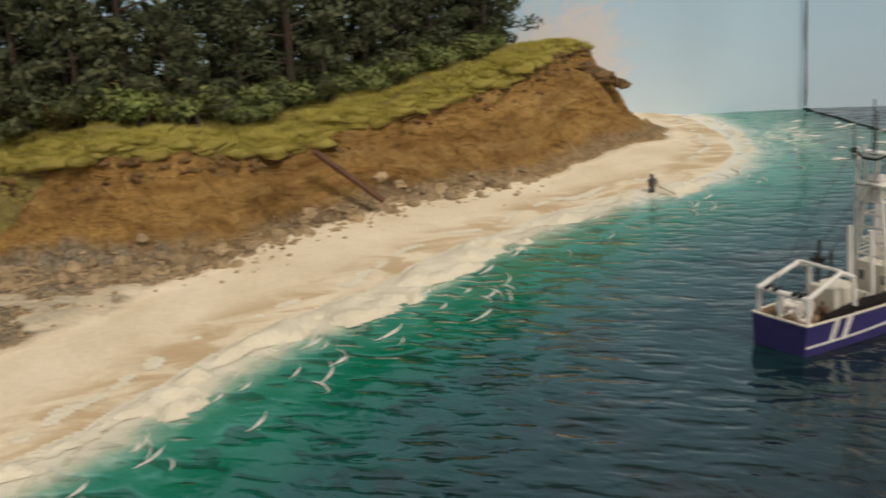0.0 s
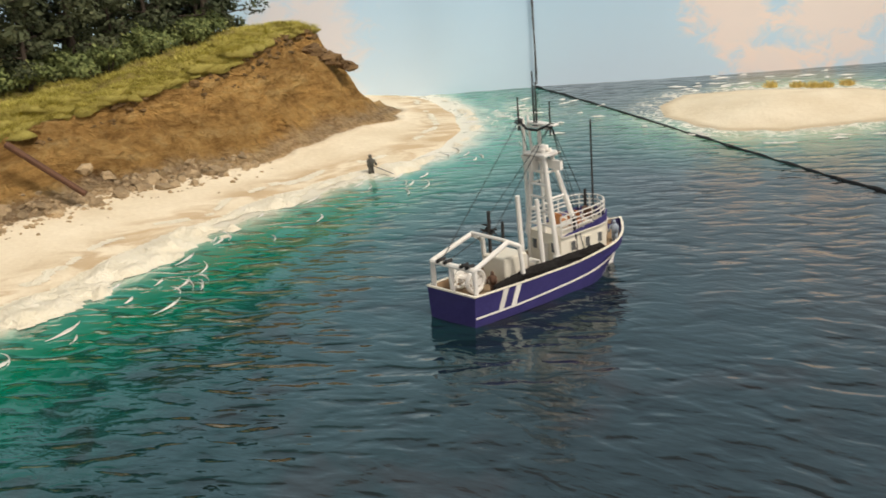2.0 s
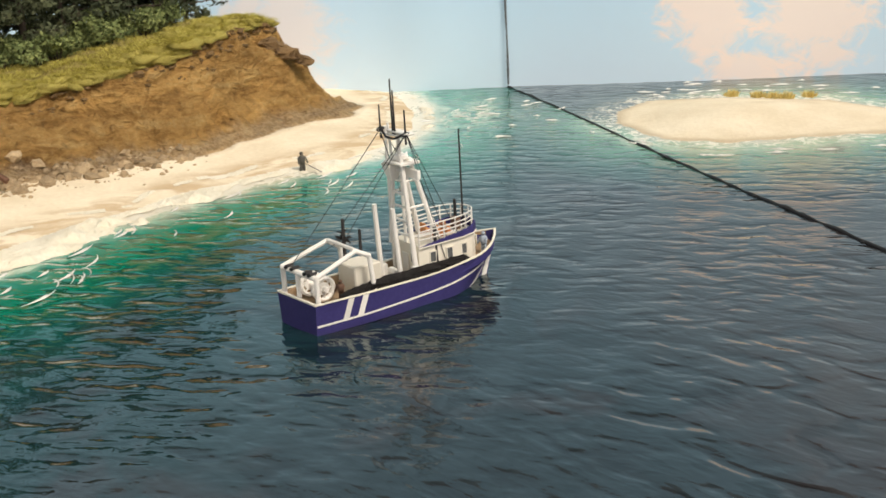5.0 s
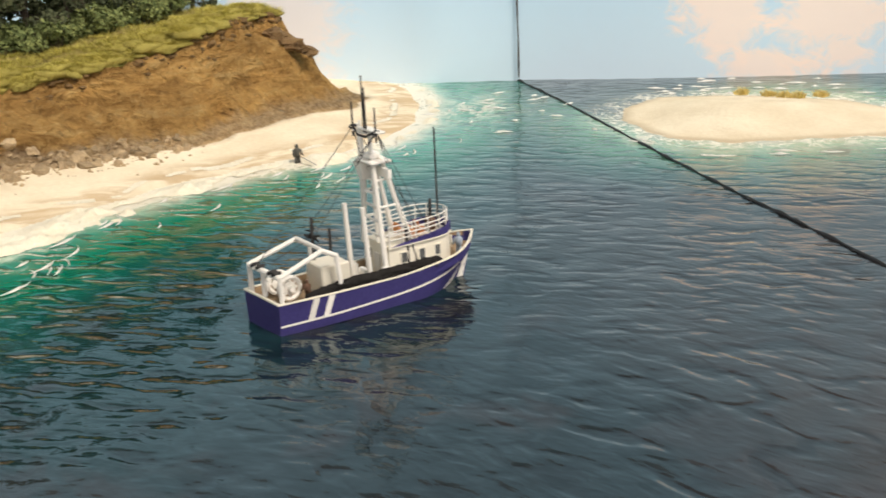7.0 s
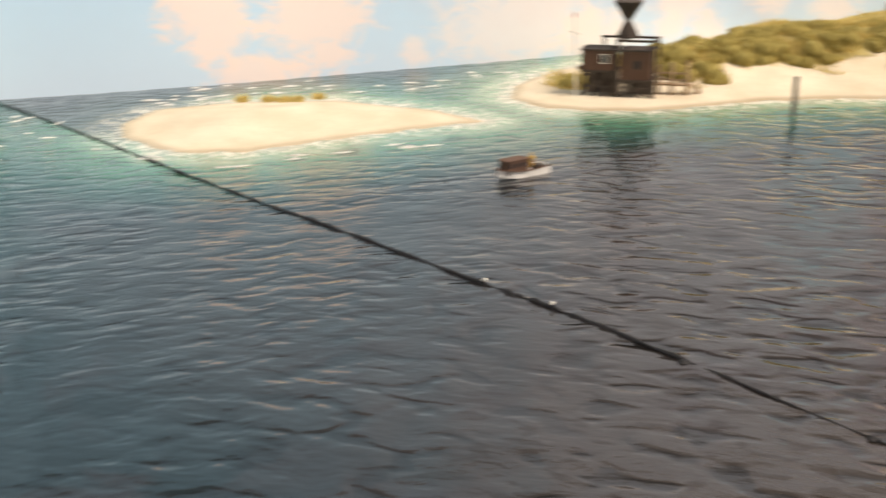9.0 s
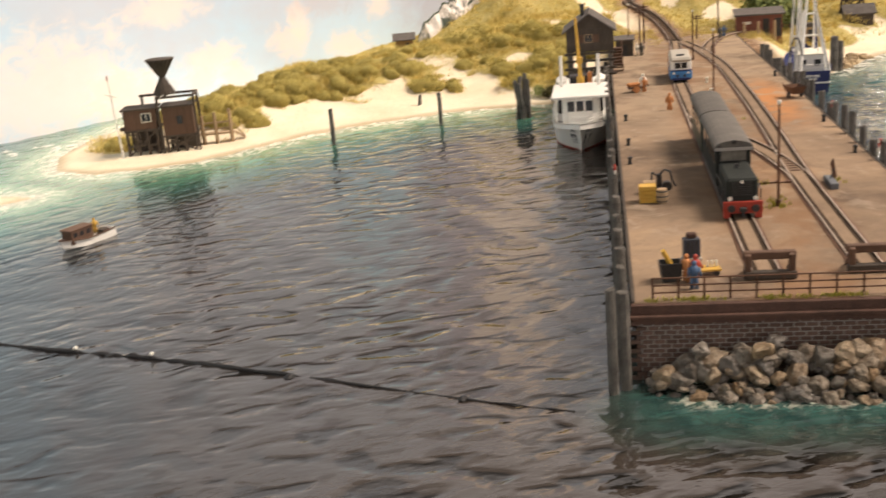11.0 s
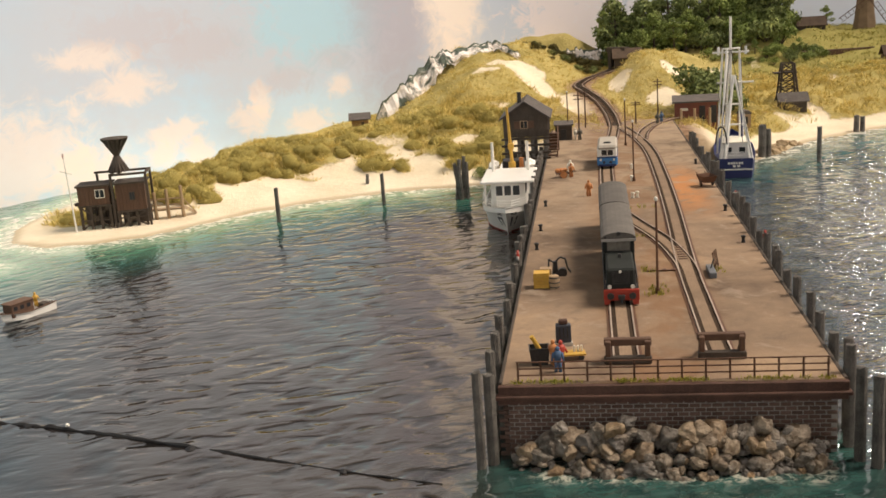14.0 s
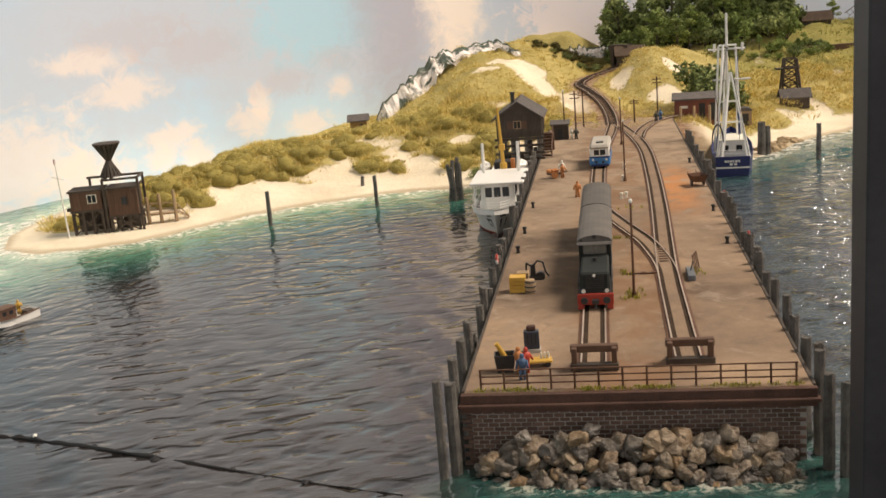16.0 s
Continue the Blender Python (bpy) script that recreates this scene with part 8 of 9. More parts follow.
field_blades("marram_grass", scatter(15000, -95, 30, 80, 225, 4, lambda x, y: grass_dunes(x, y, None) * (inside_distance(x, y, WALL_FIELD) > 1), height_dunes), 0.62, 0.09, 12, 0.75, 5, "olive and straw coloured marram grass on the dunes")
field_blades("marram_grass", scatter(2600, 26, 130, 120, 190, 6, lambda x, y: grass_dunes(x, y, None), height_dunes), 0.95, 0.14, 8, 1.1, 7, "straw coloured grass on the right shore")
field_blades("meadow_grass", scatter(2600, 34, 150, 186, 255, 16, lambda x, y: grass_dunes(x, y, None), height_dunes), 0.7, 0.14, 8, 1.1, 17, "olive green meadow grass on the hillside", M_MEADOW)
field_blades("marram_grass", scatter(14000, -182, -90, -135, 10, 8, lambda x, y: (grass_west(x, y, None) > 0.55) * (0.25 + 0.75 * (height_west(x, y)[1] < 34)) * (inside_distance(x, y, WALL_FIELD) > 1), height_west), 0.55, 0.09, 14, 0.9, 9, "yellow-green grass along the cliff top", M_CLIFFGRASS)
field_blades("marram_grass", scatter(46000, -182, -90, -135, 10, 18, lambda x, y: (np.abs(height_west(x, y)[1] - 14.2) < 3.2) * 1.0 * (inside_distance(x, y, WALL_FIELD) > 1), height_west, (0.6, 1.3)), 0.5, 0.075, 22, 0.8, 19, "dense yellow-green tufts on the cliff edge", M_CLIFFGRASS)
_isl = []
for _cx, _cy, _r in [(-112, 49.3, 1.0), (-108.3, 51.2, 0.9), (-106.3, 52.3, 1.1), (-104.5, 53.4, 0.7), (-103.3, 56.4, 0.9)]:
    for _i in range(26):
        _a, _q = _rnd.uniform(0, 6.28), _r * math.sqrt(_rnd.random())
        _isl.append((_cx + _q * math.cos(_a), _cy + _q * math.sin(_a), 1.85, 1.15 - 0.5 * _q / _r))
field_blades("marram_grass", _isl, 1.1, 0.10, 9, 0.5, 11, "small tufts of dry grass on the sandbank")
# thicker grass mounds along the dune front
_sp = scatter(3200, -92, 0, 84, 165, 14, lambda x, y: step(grass_dunes(x, y, None), 0.5, 0.9), height_dunes, (0.9, 1.6))
field_blades("marram_grass", _sp, 0.95, 0.11, 26, 1.0, 15, "dense mounds of olive marram grass")

_sp = scatter(900, -92, 2, 84, 150, 24, lambda x, y: step(grass_dunes(x, y, None), 0.35, 0.9), height_dunes, (0.55, 1.35))
_sp = np.concatenate([_sp, [(-80.5 + 0.9 * k, 92.3 + 0.7 * math.sin(k * 2.1), ground(-80.5 + 0.9 * k, 92.5) - 0.1, 0.75 + 0.2 * math.sin(k)) for k in range(6)]])
M_MOUND = worn("olive_tussock_mound", (0.20, 0.165, 0.045), (0.46, 0.37, 0.115), 0.95, 1.6, spec=0.08, relief=0.3, var=0.0)
_bm = B()
for _n, (_x, _y, _z, _q) in enumerate(_sp):
    _g = boulder(_bm, 1.55 * _q, _n + 5, 1.15, 1.15, 0.85, 2, 0.3, 0.0)
    for _v in _g:
        _v.co += Vector((_x, _y, _z))
single("tussock_mounds", _bm, M_MOUND, "rounded olive cushions of marram grass on the dune", "tussocks", kind="stuff", smooth=True)
field_blades("marram_grass", _sp, 0.5, 0.085, 150, 1.6, 25, "rounded tussocks of olive and golden marram grass", M_TUSSOCK, 1.25)
_sp = scatter(260, 36, 80, 140, 190, 26, lambda x, y: step(grass_dunes(x, y, None), 0.35, 0.9), height_dunes, (0.7, 1.3))
field_blades("marram_grass", _sp, 0.6, 0.15, 70, 1.6, 27, "rounded straw-coloured tussocks on the right shore", None, 0.9)

# ---- trees ----
M_BARK = worn("bark", (0.05, 0.038, 0.028), (0.13, 0.10, 0.075), 0.95, 3, grain=(3, 3, 0.6))


def leaf_material(name, stops):
    m, t, b = material(name, 0.85, 0, 0.12)
    r = node(t, "ShaderNodeNewGeometry").outputs["Random Per Island"]
    c = ramp(t, r, stops)
    o = node(t, "ShaderNodeObjectInfo").outputs["Random"]
    t.links.new(mix(t, 1.0, c, ramp(t, o, [(0, (0.7, 0.72, 0.7)), (1, (1.15, 1.1, 1.0))]), "MULTIPLY"), b.inputs["Base Color"])
    return m


M_PINE = leaf_material("pine_needles", [(0, (0.045, 0.056, 0.032)), (0.6, (0.092, 0.108, 0.06)), (1, (0.15, 0.165, 0.095))])
M_LEAF = leaf_material("green_leaves", [(0, (0.11, 0.15, 0.045)), (0.6, (0.24, 0.31, 0.090)), (1, (0.38, 0.44, 0.15))])
M_DARKLEAF = leaf_material("dark_green_leaves", [(0, (0.10, 0.13, 0.052)), (0.6, (0.21, 0.255, 0.095)), (1, (0.33, 0.37, 0.14))])
M_SCRUB = leaf_material("brown_green_scrub", [(0, (0.04, 0.04, 0.014)), (0.6, (0.10, 0.09, 0.03)), (1, (0.16, 0.13, 0.05))])


def crown_mesh(name, clumps, n, leaf, seed, mat):
    """Leaves as small tilted quads gathered in clumps (x, y, z, radius, flat)."""
    r = np.random.RandomState(seed)
    cos, k = [], 0
    for cx, cy, cz, cr, flat in clumps:
        d = r.normal(size=(n, 3))
        d /= np.linalg.norm(d, axis=1)[:, None]
        p = d * (cr * (0.55 + 0.5 * r.rand(n))[:, None]) * [1, 1, flat] + [cx, cy, cz]
        u = r.normal(size=(n, 3))
        u /= np.linalg.norm(u, axis=1)[:, None]
        v = np.cross(u, d)
        v /= np.linalg.norm(v, axis=1)[:, None] + 1e-6
        s = leaf * (0.6 + 0.8 * r.rand(n))[:, None]
        cos.append(np.stack([p - u * s - v * s * 0.5, p + u * s - v * s * 0.5, p + u * s + v * s * 0.5, p - u * s + v * s * 0.5], 1).reshape(-1, 3))
    co = np.concatenate(cos)
    me = bpy.data.meshes.new(name)
    me.from_pydata((co * K).tolist(), [], np.arange(len(co)).reshape(-1, 4).tolist())
    me.materials.append(mat)
    return me


def tree(kind, h, seed, mat, label):
    r = random.Random(seed)
    t = thing("tree", label, "tree", -400, 0, 0)
    bm = B()
    lean = (r.uniform(-0.6, 0.6), r.uniform(-0.6, 0.6))
    top = (lean[0], lean[1], h * 0.9)
    rod(bm, (0, 0, -0.8), (lean[0] * 0.4, lean[1] * 0.4, h * 0.45), h * 0.03, h * 0.02, 7)
    rod(bm, (lean[0] * 0.4, lean[1] * 0.4, h * 0.45), top, h * 0.02, h * 0.006, 6)
    clumps = []
    for i in range(15 if kind == "pine" else 13):
        f = (0.22 + 0.76 * (i / 14)) if kind == "pine" else r.uniform(0.35, 0.95)
        a = i * 2.4 + r.uniform(-0.5, 0.5)
        out = h * (0.30 * (1.05 - f) + 0.05) * r.uniform(0.6, 1.2) if kind == "pine" else h * 0.26 * math.sin(math.pi * min(1, f * 0.9 + 0.12)) * r.uniform(0.5, 1.15)
        p = (lean[0] * f + out * math.cos(a), lean[1] * f + out * math.sin(a), h * f)
        rod(bm, (lean[0] * f * 0.9, lean[1] * f * 0.9, h * f * 0.9), p, h * 0.009, h * 0.004, 5)
        clumps.append((*p, h * r.uniform(0.10, 0.16), r.uniform(0.45, 0.75)))
    clumps.append((*top, h * 0.11, 1.1))
    part("trunk", bm, M_BARK, t)
    me = crown_mesh("crown", clumps, 95 if kind == "pine" else 110, h * (0.017 if kind == "pine" else 0.020), seed, mat)
    o = new("crown", me)
    o.parent = t
    return t


def bush(h, seed, mat, label):
    r = random.Random(seed)
    t = thing("bush", label, "bush", -400, 0, 0)
    bm = B()
    clumps = []
    for i in range(7):
        a = i * 2.4
        p = (h * 0.5 * math.cos(a) * r.random(), h * 0.5 * math.sin(a) * r.random(), h * r.uniform(0.35, 0.75))
        rod(bm, (0, 0, -0.3), p, h * 0.03, h * 0.01, 5)
        clumps.append((*p, h * r.uniform(0.28, 0.4), 0.8))
    part("stem", bm, M_BARK, t)
    o = new("crown", crown_mesh("crown", clumps, 100, h * 0.045, seed, mat))
    o.parent = t
    return t


PINES = [tree("pine", 17 + 2 * i, 100 + i, M_PINE, "dark green model pine with a ragged crown") for i in range(4)]
LEAFY = [tree("leafy", 10 + 1.5 * i, 200 + i, M_LEAF if i < 2 else M_DARKLEAF, "green broadleaf model tree on the hillside") for i in range(4)]
BUSHES = [bush(3.2, 300 + i, (M_SCRUB, M_DARKLEAF, M_LEAF)[i], "low scrub bush with small leaves") for i in range(3)]
_r3 = random.Random(21)


def plant(kinds, x, y, height, s, sink=0.2):
    o = at(_r3.choice(kinds), x, y, ground(x, y, height) - sink, _r3.uniform(0, 360))
    q = s * _r3.uniform(0.85, 1.15)
    o.scale = (q, q, q)
    return o


# pine wood behind the cliff
for _row, (_back, _n) in enumerate(((22, 16), (26, 17), (31, 17), (37, 15))):
    for _i in range(_n):
        _f = (_i + _r3.uniform(-0.3, 0.3)) / (_n - 1)
        _y = -112 + 100 * _f
        _x = float(np.interp(_y, [-112, -96, -84, -62, -41, -17, -8], [-88, -100, -108, -126, -132, -137, -140])) - _back - _r3.uniform(0, 3) - 14 * max(0.0, min(1.0, (-70 - _y) / 20))
        if _y > -20 + 2 * _row or inside_distance(np.array([_x]), np.array([_y]), WALL_FIELD)[0] < 4:
            continue
        plant(PINES, _x, _y, height_west, _r3.uniform(0.72, 1.0))
for _i in range(120):
    _y = _r3.uniform(-110, -22)
    _x = float(np.interp(_y, [-112, -96, -84, -62, -41, -17, -8], [-112, -116, -114, -126, -132, -137, -140])) - _r3.uniform(20, 27) - 6 * max(0.0, min(1.0, (-66 - _y) / 20))
    if inside_distance(np.array([_x]), np.array([_y]), WALL_FIELD)[0] > 4:
        plant(BUSHES[1:2], _x, _y, height_west, _r3.uniform(1.1, 1.7))
for _i in range(46):
    _y = _r3.uniform(-116, -70)
    _x = float(np.interp(_y, [-116, -96, -84, -62], [-122, -124, -118, -126])) - _r3.uniform(20, 36)
    plant((BUSHES[0], BUSHES[0], BUSHES[2]), _x, _y, height_west, _r3.uniform(0.9, 1.7))
# wood on the hill behind the harbour
for _i in range(44):
    _x, _y = _r3.uniform(12, 58), _r3.uniform(218, 238)
    if _x - 12 < (224 - _y) * 0.4:
        continue
    plant((LEAFY[2], LEAFY[3], LEAFY[3], LEAFY[1], LEAFY[1]), _x, _y, height_dunes, _r3.uniform(0.85, 1.2))
for _i in range(64):
    _x = _r3.uniform(15, 59)
    _y = 214 + 10 * _r3.random() + (2 if _x > 40 else 0)
    plant((BUSHES[1], BUSHES[1], BUSHES[2]), _x, _y, height_dunes, _r3.uniform(1.5, 2.6))
for _x, _y, _s3 in [(22, 208, 0.7), (30, 209, 0.8), (20, 211, 0.85), (25, 212, 0.95), (33, 212, 1.0), (37, 212, 0.85), (17, 215, 0.9), (92, 222, 0.6), (104, 220, 0.7), (74, 238, 0.7)]:
    plant(LEAFY[:2], _x, _y, height_dunes, _s3)
for _i in range(7):
    _x, _y = _r3.uniform(42, 62), _r3.uniform(203, 210)
    plant(LEAFY[:2], _x, _y, height_dunes, _r3.uniform(0.32, 0.5))
for _i in range(30):
    _x, _y = _r3.uniform(38, 66), _r3.uniform(198, 209)
    plant(BUSHES[1:], _x, _y, height_dunes, _r3.uniform(0.5, 1.0))
for _i in range(62):
    _x, _y = _r3.uniform(-9, 10), _r3.uniform(200, 221)
    plant((BUSHES[0], BUSHES[0], BUSHES[1]), _x, _y, height_dunes, _r3.uniform(0.4, 0.8))
for _x, _y, _s3 in [(-8, 113, 0.9), (-10.5, 114, 0.8), (-12.5, 115, 0.7), (-70, 102, 0.5)]:
    plant(BUSHES[:2], _x, _y, height_dunes, _s3)
for _x, _y, _s3 in [(31.5, 160, 2.2), (33, 161, 2.8), (35.2, 160, 2.4), (32.6, 164, 2.9), (34.5, 165, 2.8)]:
    plant(BUSHES[1:2], _x, _y, height_dunes, _s3)
for _o in (*PINES, *LEAFY, *BUSHES):
    for _c in list(_o.children):
        bpy.data.objects.remove(_c)
    bpy.data.objects.remove(_o)

# ---- rocks at the cliff's foot and clods along its edge ----
ROCKS = [part("rock", (lambda b: (boulder(b, 1.0, 30 + i, 1.2, 1.0, 0.8, 1 if i > 3 else 2, 0.4), b)[1])(B()), M_CLOD, None) for i in range(6)]


def stone(x, y, z, r, group, label, mat=None):
    o = new("rock", _r3.choice(ROCKS).data)
    o.matrix_world = pose(x * K, y * K, z * K, _r3.uniform(-30, 30), _r3.uniform(-30, 30), _r3.uniform(0, 360)) @ Matrix.Scale(r, 4)
    return tagged(o, label, "rock", group)


for _i in range(280):
    _f = _r3.random() ** 0.8
    _k3 = _r3.uniform(0, len(TOE_WEST) - 9)
    _j = int(_k3)
    (_ax, _ay), (_bx, _by) = TOE_WEST[_j + 1], TOE_WEST[_j + 2]
    _q = _k3 - _j
    _x, _y = _ax + (_bx - _ax) * _q + _r3.gauss(0.6, 1.3), _ay + (_by - _ay) * _q + _r3.gauss(0.3, 1.3)
    stone(_x, _y, ground(_x, _y, height_west) + 0.05, 0.28 + 0.75 * _r3.random() ** 2.2, "rocks at the cliff foot", "brown clay boulder fallen at the cliff foot")
for _i in range(95):
    _x, _y = 38 + 10 * _r3.random(), 128 + 12 * _r3.random()
    if abs(inside_distance(np.array([_x]), np.array([_y]), COAST_DUNES)[0] - 1.5) < 1.8:
        stone(_x, _y, ground(_x, _y), _r3.uniform(0.4, 1.0), "rocks on the right shore", "grey-brown boulder at the waterline")
_bm = B()
for _i in range(700):
    _x, _y = _r3.uniform(-128, -98), _r3.uniform(-104, -76)
    if rubble_west(np.array([_x]), np.array([_y]), height_west(np.array([_x]), np.array([_y]))[1])[0] > _r3.uniform(0.1, 0.9):
        _g = boulder(_bm, _r3.uniform(0.10, 0.42), _i, 1.2, 1, 0.7, 1, 0.3)
        _z = ground(_x, _y, height_west)
        for _v in _g:
            _v.co += Vector((_x, _y, _z + 0.04))
for _i in range(1300):
    _k3 = _r3.uniform(1, len(TOE_WEST) - 8)
    _j = int(_k3)
    (_ax, _ay), (_bx, _by) = TOE_WEST[_j], TOE_WEST[_j + 1]
    _q = _k3 - _j
    _x, _y = _ax + (_bx - _ax) * _q + abs(_r3.gauss(0, 3)) - 1.5, _ay + (_by - _ay) * _q + _r3.gauss(0, 1.5)
    _g = boulder(_bm, 0.09 + 0.34 * _r3.random() ** 2, _i, 1, 1, 0.7, 1, 0.35)
    _z = ground(_x, _y, height_west)
    for _v in _g:
        _v.co += Vector((_x, _y, _z + 0.05))
single("scree", _bm, M_CLOD, "loose grey-brown stones below the cliff", "scree", kind="stuff")
# dark clods and roots at the turf edge
_bm = B()
_n = 0
_rs = np.random.RandomState(33)
_cx, _cy = _rs.uniform(-165, -98, 16000), _rs.uniform(-104, 2, 16000)
_cz, _cw = height_west(_cx, _cy)
_ok = (np.abs(_cw - 10.0) < 1.1) & (value_noise(_cx, _cy, 4.0, 47, 2) > 0.42)
for _x, _y, _z in list(zip(_cx[_ok], _cy[_ok], _cz[_ok]))[:900]:
    _g = boulder(_bm, 0.14 + 0.5 * _rs.rand() ** 2, _n, 1.4, 1.4, 0.7, 2, 0.7, 0.3)
    for _v in _g:
        _v.co += Vector((_x, _y, _z - 0.28))
    _n += 1
single("turf_edge", _bm, worn("dark_earth", (0.10, 0.063, 0.028), (0.34, 0.21, 0.085), 0.95, 0.9, relief=0.4), "dark broken earth and roots under the turf edge", "turf edge", kind="stuff", smooth=True)
# rounded cushions of turf along the cliff edge, some slipping over it
M_TURF = worn("yellow_green_turf", (0.26, 0.22, 0.05), (0.58, 0.50, 0.14), 0.95, 2.2, spec=0.08, relief=0.3, var=0.0)
_bm = B()
_cx, _cy = _rs.uniform(-182, -98, 9000), _rs.uniform(-112, 2, 9000)
_cz, _cw = height_west(_cx, _cy)
_ok = (_cw > 9.6 + 2.2 * value_noise(_cx, _cy, 5.0, 48, 2)) & (_cw < 14.5) & (inside_distance(_cx, _cy, WALL_FIELD) > 1)
_turf_spots = []
for _n, (_x, _y, _z) in enumerate(list(zip(_cx[_ok], _cy[_ok], _cz[_ok]))[:330]):
    _q = _rs.uniform(0.9, 2.0)
    _g = boulder(_bm, _q, _n + 11, 1.25, 1.25, 0.42, 2, 0.45, 0.0)
    for _v in _g:
        _v.co += Vector((_x, _y, _z - 0.1))
    _turf_spots.append((_x, _y, _z - 0.1, _q))
single("turf_cushions", _bm, M_TURF, "rounded yellow-green turf cushions along the cliff edge", "turf", kind="stuff", smooth=True)
field_blades("marram_grass", _turf_spots, 0.34, 0.065, 240, 1.15, 49, "short yellow-green blades on the turf cushions", M_CLIFFGRASS, 0.46)
# the overhanging block at the cliff's end
_bm = B()
for _i in range(12):
    _g = boulder(_bm, _rs.uniform(0.7, 1.25), _i + 7, 1.2, 1.4, 0.65, 2, 0.35)
    _f = _i / 11
    for _v in _g:
        _v.co += Vector((-151.8 + 3.4 * _f + _rs.uniform(-0.5, 0.5), -9.5 + 4.4 * _f + _rs.uniform(-0.4, 0.4), 13.1 - 3.0 * _f + _rs.uniform(-0.3, 0.3)))
single("cliff_overhang", _bm, worn("overhang_earth", (0.10, 0.062, 0.03), (0.27, 0.17, 0.075), 0.95, 1.5, relief=0.25), "dark earth block overhanging the end of the cliff", "overhang", kind="structure")
# frozen whitecaps
M_FOAM = worn("white_foam", (0.72, 0.70, 0.62), (0.86, 0.85, 0.80), 0.55, 4, relief=0.08)
_bm = B()
_rw = random.Random(17)


def whitecap(x, y, ang, ln, w):
    n = 7
    prev = None
    for i in range(n + 1):
        f = i / n
        s = (f - 0.5) * ln
        c = Vector((x + s * math.cos(ang) - (f - 0.5) ** 2 * ln * 0.5 * math.sin(ang), y + s * math.sin(ang) + (f - 0.5) ** 2 * ln * 0.5 * math.cos(ang), 0.08))
        q = w * math.sin(math.pi * min(max(f, 0.06), 0.94)) * _rw.uniform(0.6, 1.3)
        d = Vector((-math.sin(ang), math.cos(ang), 0))
        row = [_bm.verts.new(c - d * q), _bm.verts.new(c + Vector((0, 0, 0.22 * q / max(w, 0.01)))), _bm.verts.new(c + d * q * 0.5)]
        if prev:
            _bm.faces.new((prev[0], row[0], row[1], prev[1]))
            _bm.faces.new((prev[1], row[1], row[2], prev[2]))
        prev = row


for _i in range(58):
    _k3 = _rw.uniform(1.5, 13.5)
    _j = int(_k3)
    (_ax, _ay), (_bx, _by) = COAST_WEST[_j], COAST_WEST[_j + 1]
    _q = _k3 - _j
    _off = 4 + 11 * _rw.random() ** 1.3
    _l3 = math.hypot(_bx - _ax, _by - _ay)
    whitecap(_ax + (_bx - _ax) * _q + _off * (_by - _ay) / _l3, _ay + (_by - _ay) * _q - _off * (_bx - _ax) / _l3, math.atan2(_by - _ay, _bx - _ax) + 0.6 + _rw.uniform(-0.45, 0.45), _rw.uniform(1.6, 5.0), _rw.uniform(0.06, 0.17))
for _i in range(22):
    _x, _y = _rw.uniform(-148, -118), _rw.uniform(8, 32)
    whitecap(_x, _y, _rw.uniform(0.4, 2.2), _rw.uniform(0.8, 3.0), _rw.uniform(0.06, 0.2))
for _i in range(42):
    _f = _rw.random()
    _x, _y = float(np.interp(_f, [0, 0.5, 1], [-132, -116, -90])) + _rw.uniform(-7, 7), float(np.interp(_f, [0, 0.5, 1], [52, 74, 96])) + _rw.uniform(-8, 8)
    if inside_distance(np.array([_x]), np.array([_y]), COAST_ISLE)[0] < -1 and inside_distance(np.array([_x]), np.array([_y]), COAST_DUNES)[0] < -1:
        whitecap(_x, _y, _rw.uniform(0.6, 1.4), _rw.uniform(1, 3.5), _rw.uniform(0.12, 0.3))
for _i in range(15):
    _f = _rw.random()
    whitecap(float(np.interp(_f, [0, 0.4, 1], [-112, -92, -76])) + _rw.uniform(-1, 2), float(np.interp(_f, [0, 0.4, 1], [23, 25, 50])) - _rw.uniform(0, 3), 0.3 + 0.8 * _f + _rw.uniform(-0.2, 0.2), _rw.uniform(1, 3.5), _rw.uniform(0.04, 0.08))
single("whitecaps", _bm, M_FOAM, "small white wave crests modelled on the sea", "whitecaps", kind="stuff", smooth=True)

# thick cream surf lying along the west beach, its outer edge scalloped, with thin streaks left on the sand
def surf_height(x, y):
    d = -inside_distance(x, y, COAST_WEST)
    n, n2 = value_noise(x, y, 7, 81, 3), value_noise(x, y, 2.0, 82, 3)
    band = np.minimum(1.0 + 4.8 * step(n, 0.34, 0.70) + 3.2 * (n2 - 0.5) - d, d + 0.5 + 2.0 * (n - 0.5)) - 3 * step(y, -22, -2)
    streak = 0.32 - np.abs(d + 3.4 + 5 * (n - 0.5)) - 0.5 * step(n2, 0.58, 0.45)
    f = np.maximum(band, streak)
    return np.maximum(height_west(x, y)[0], 0.0) + 0.05 + 0.75 * step(f, 0, 1.6) * np.clip(0.1 + 2.2 * (n2 - 0.25), 0, 1.4), f


M_SURF = worn("cream_surf", (0.78, 0.70, 0.50), (0.92, 0.87, 0.72), 0.6, 1.0, relief=0.35, var=0.0)
surf = grid("surf", -190, -40, -150, 24, 0.38, surf_height, M_SURF, "thick cream surf curling along the beach", "surf", lambda x, y, f: f > 0.02, {})
tagged(surf, kind="stuff")

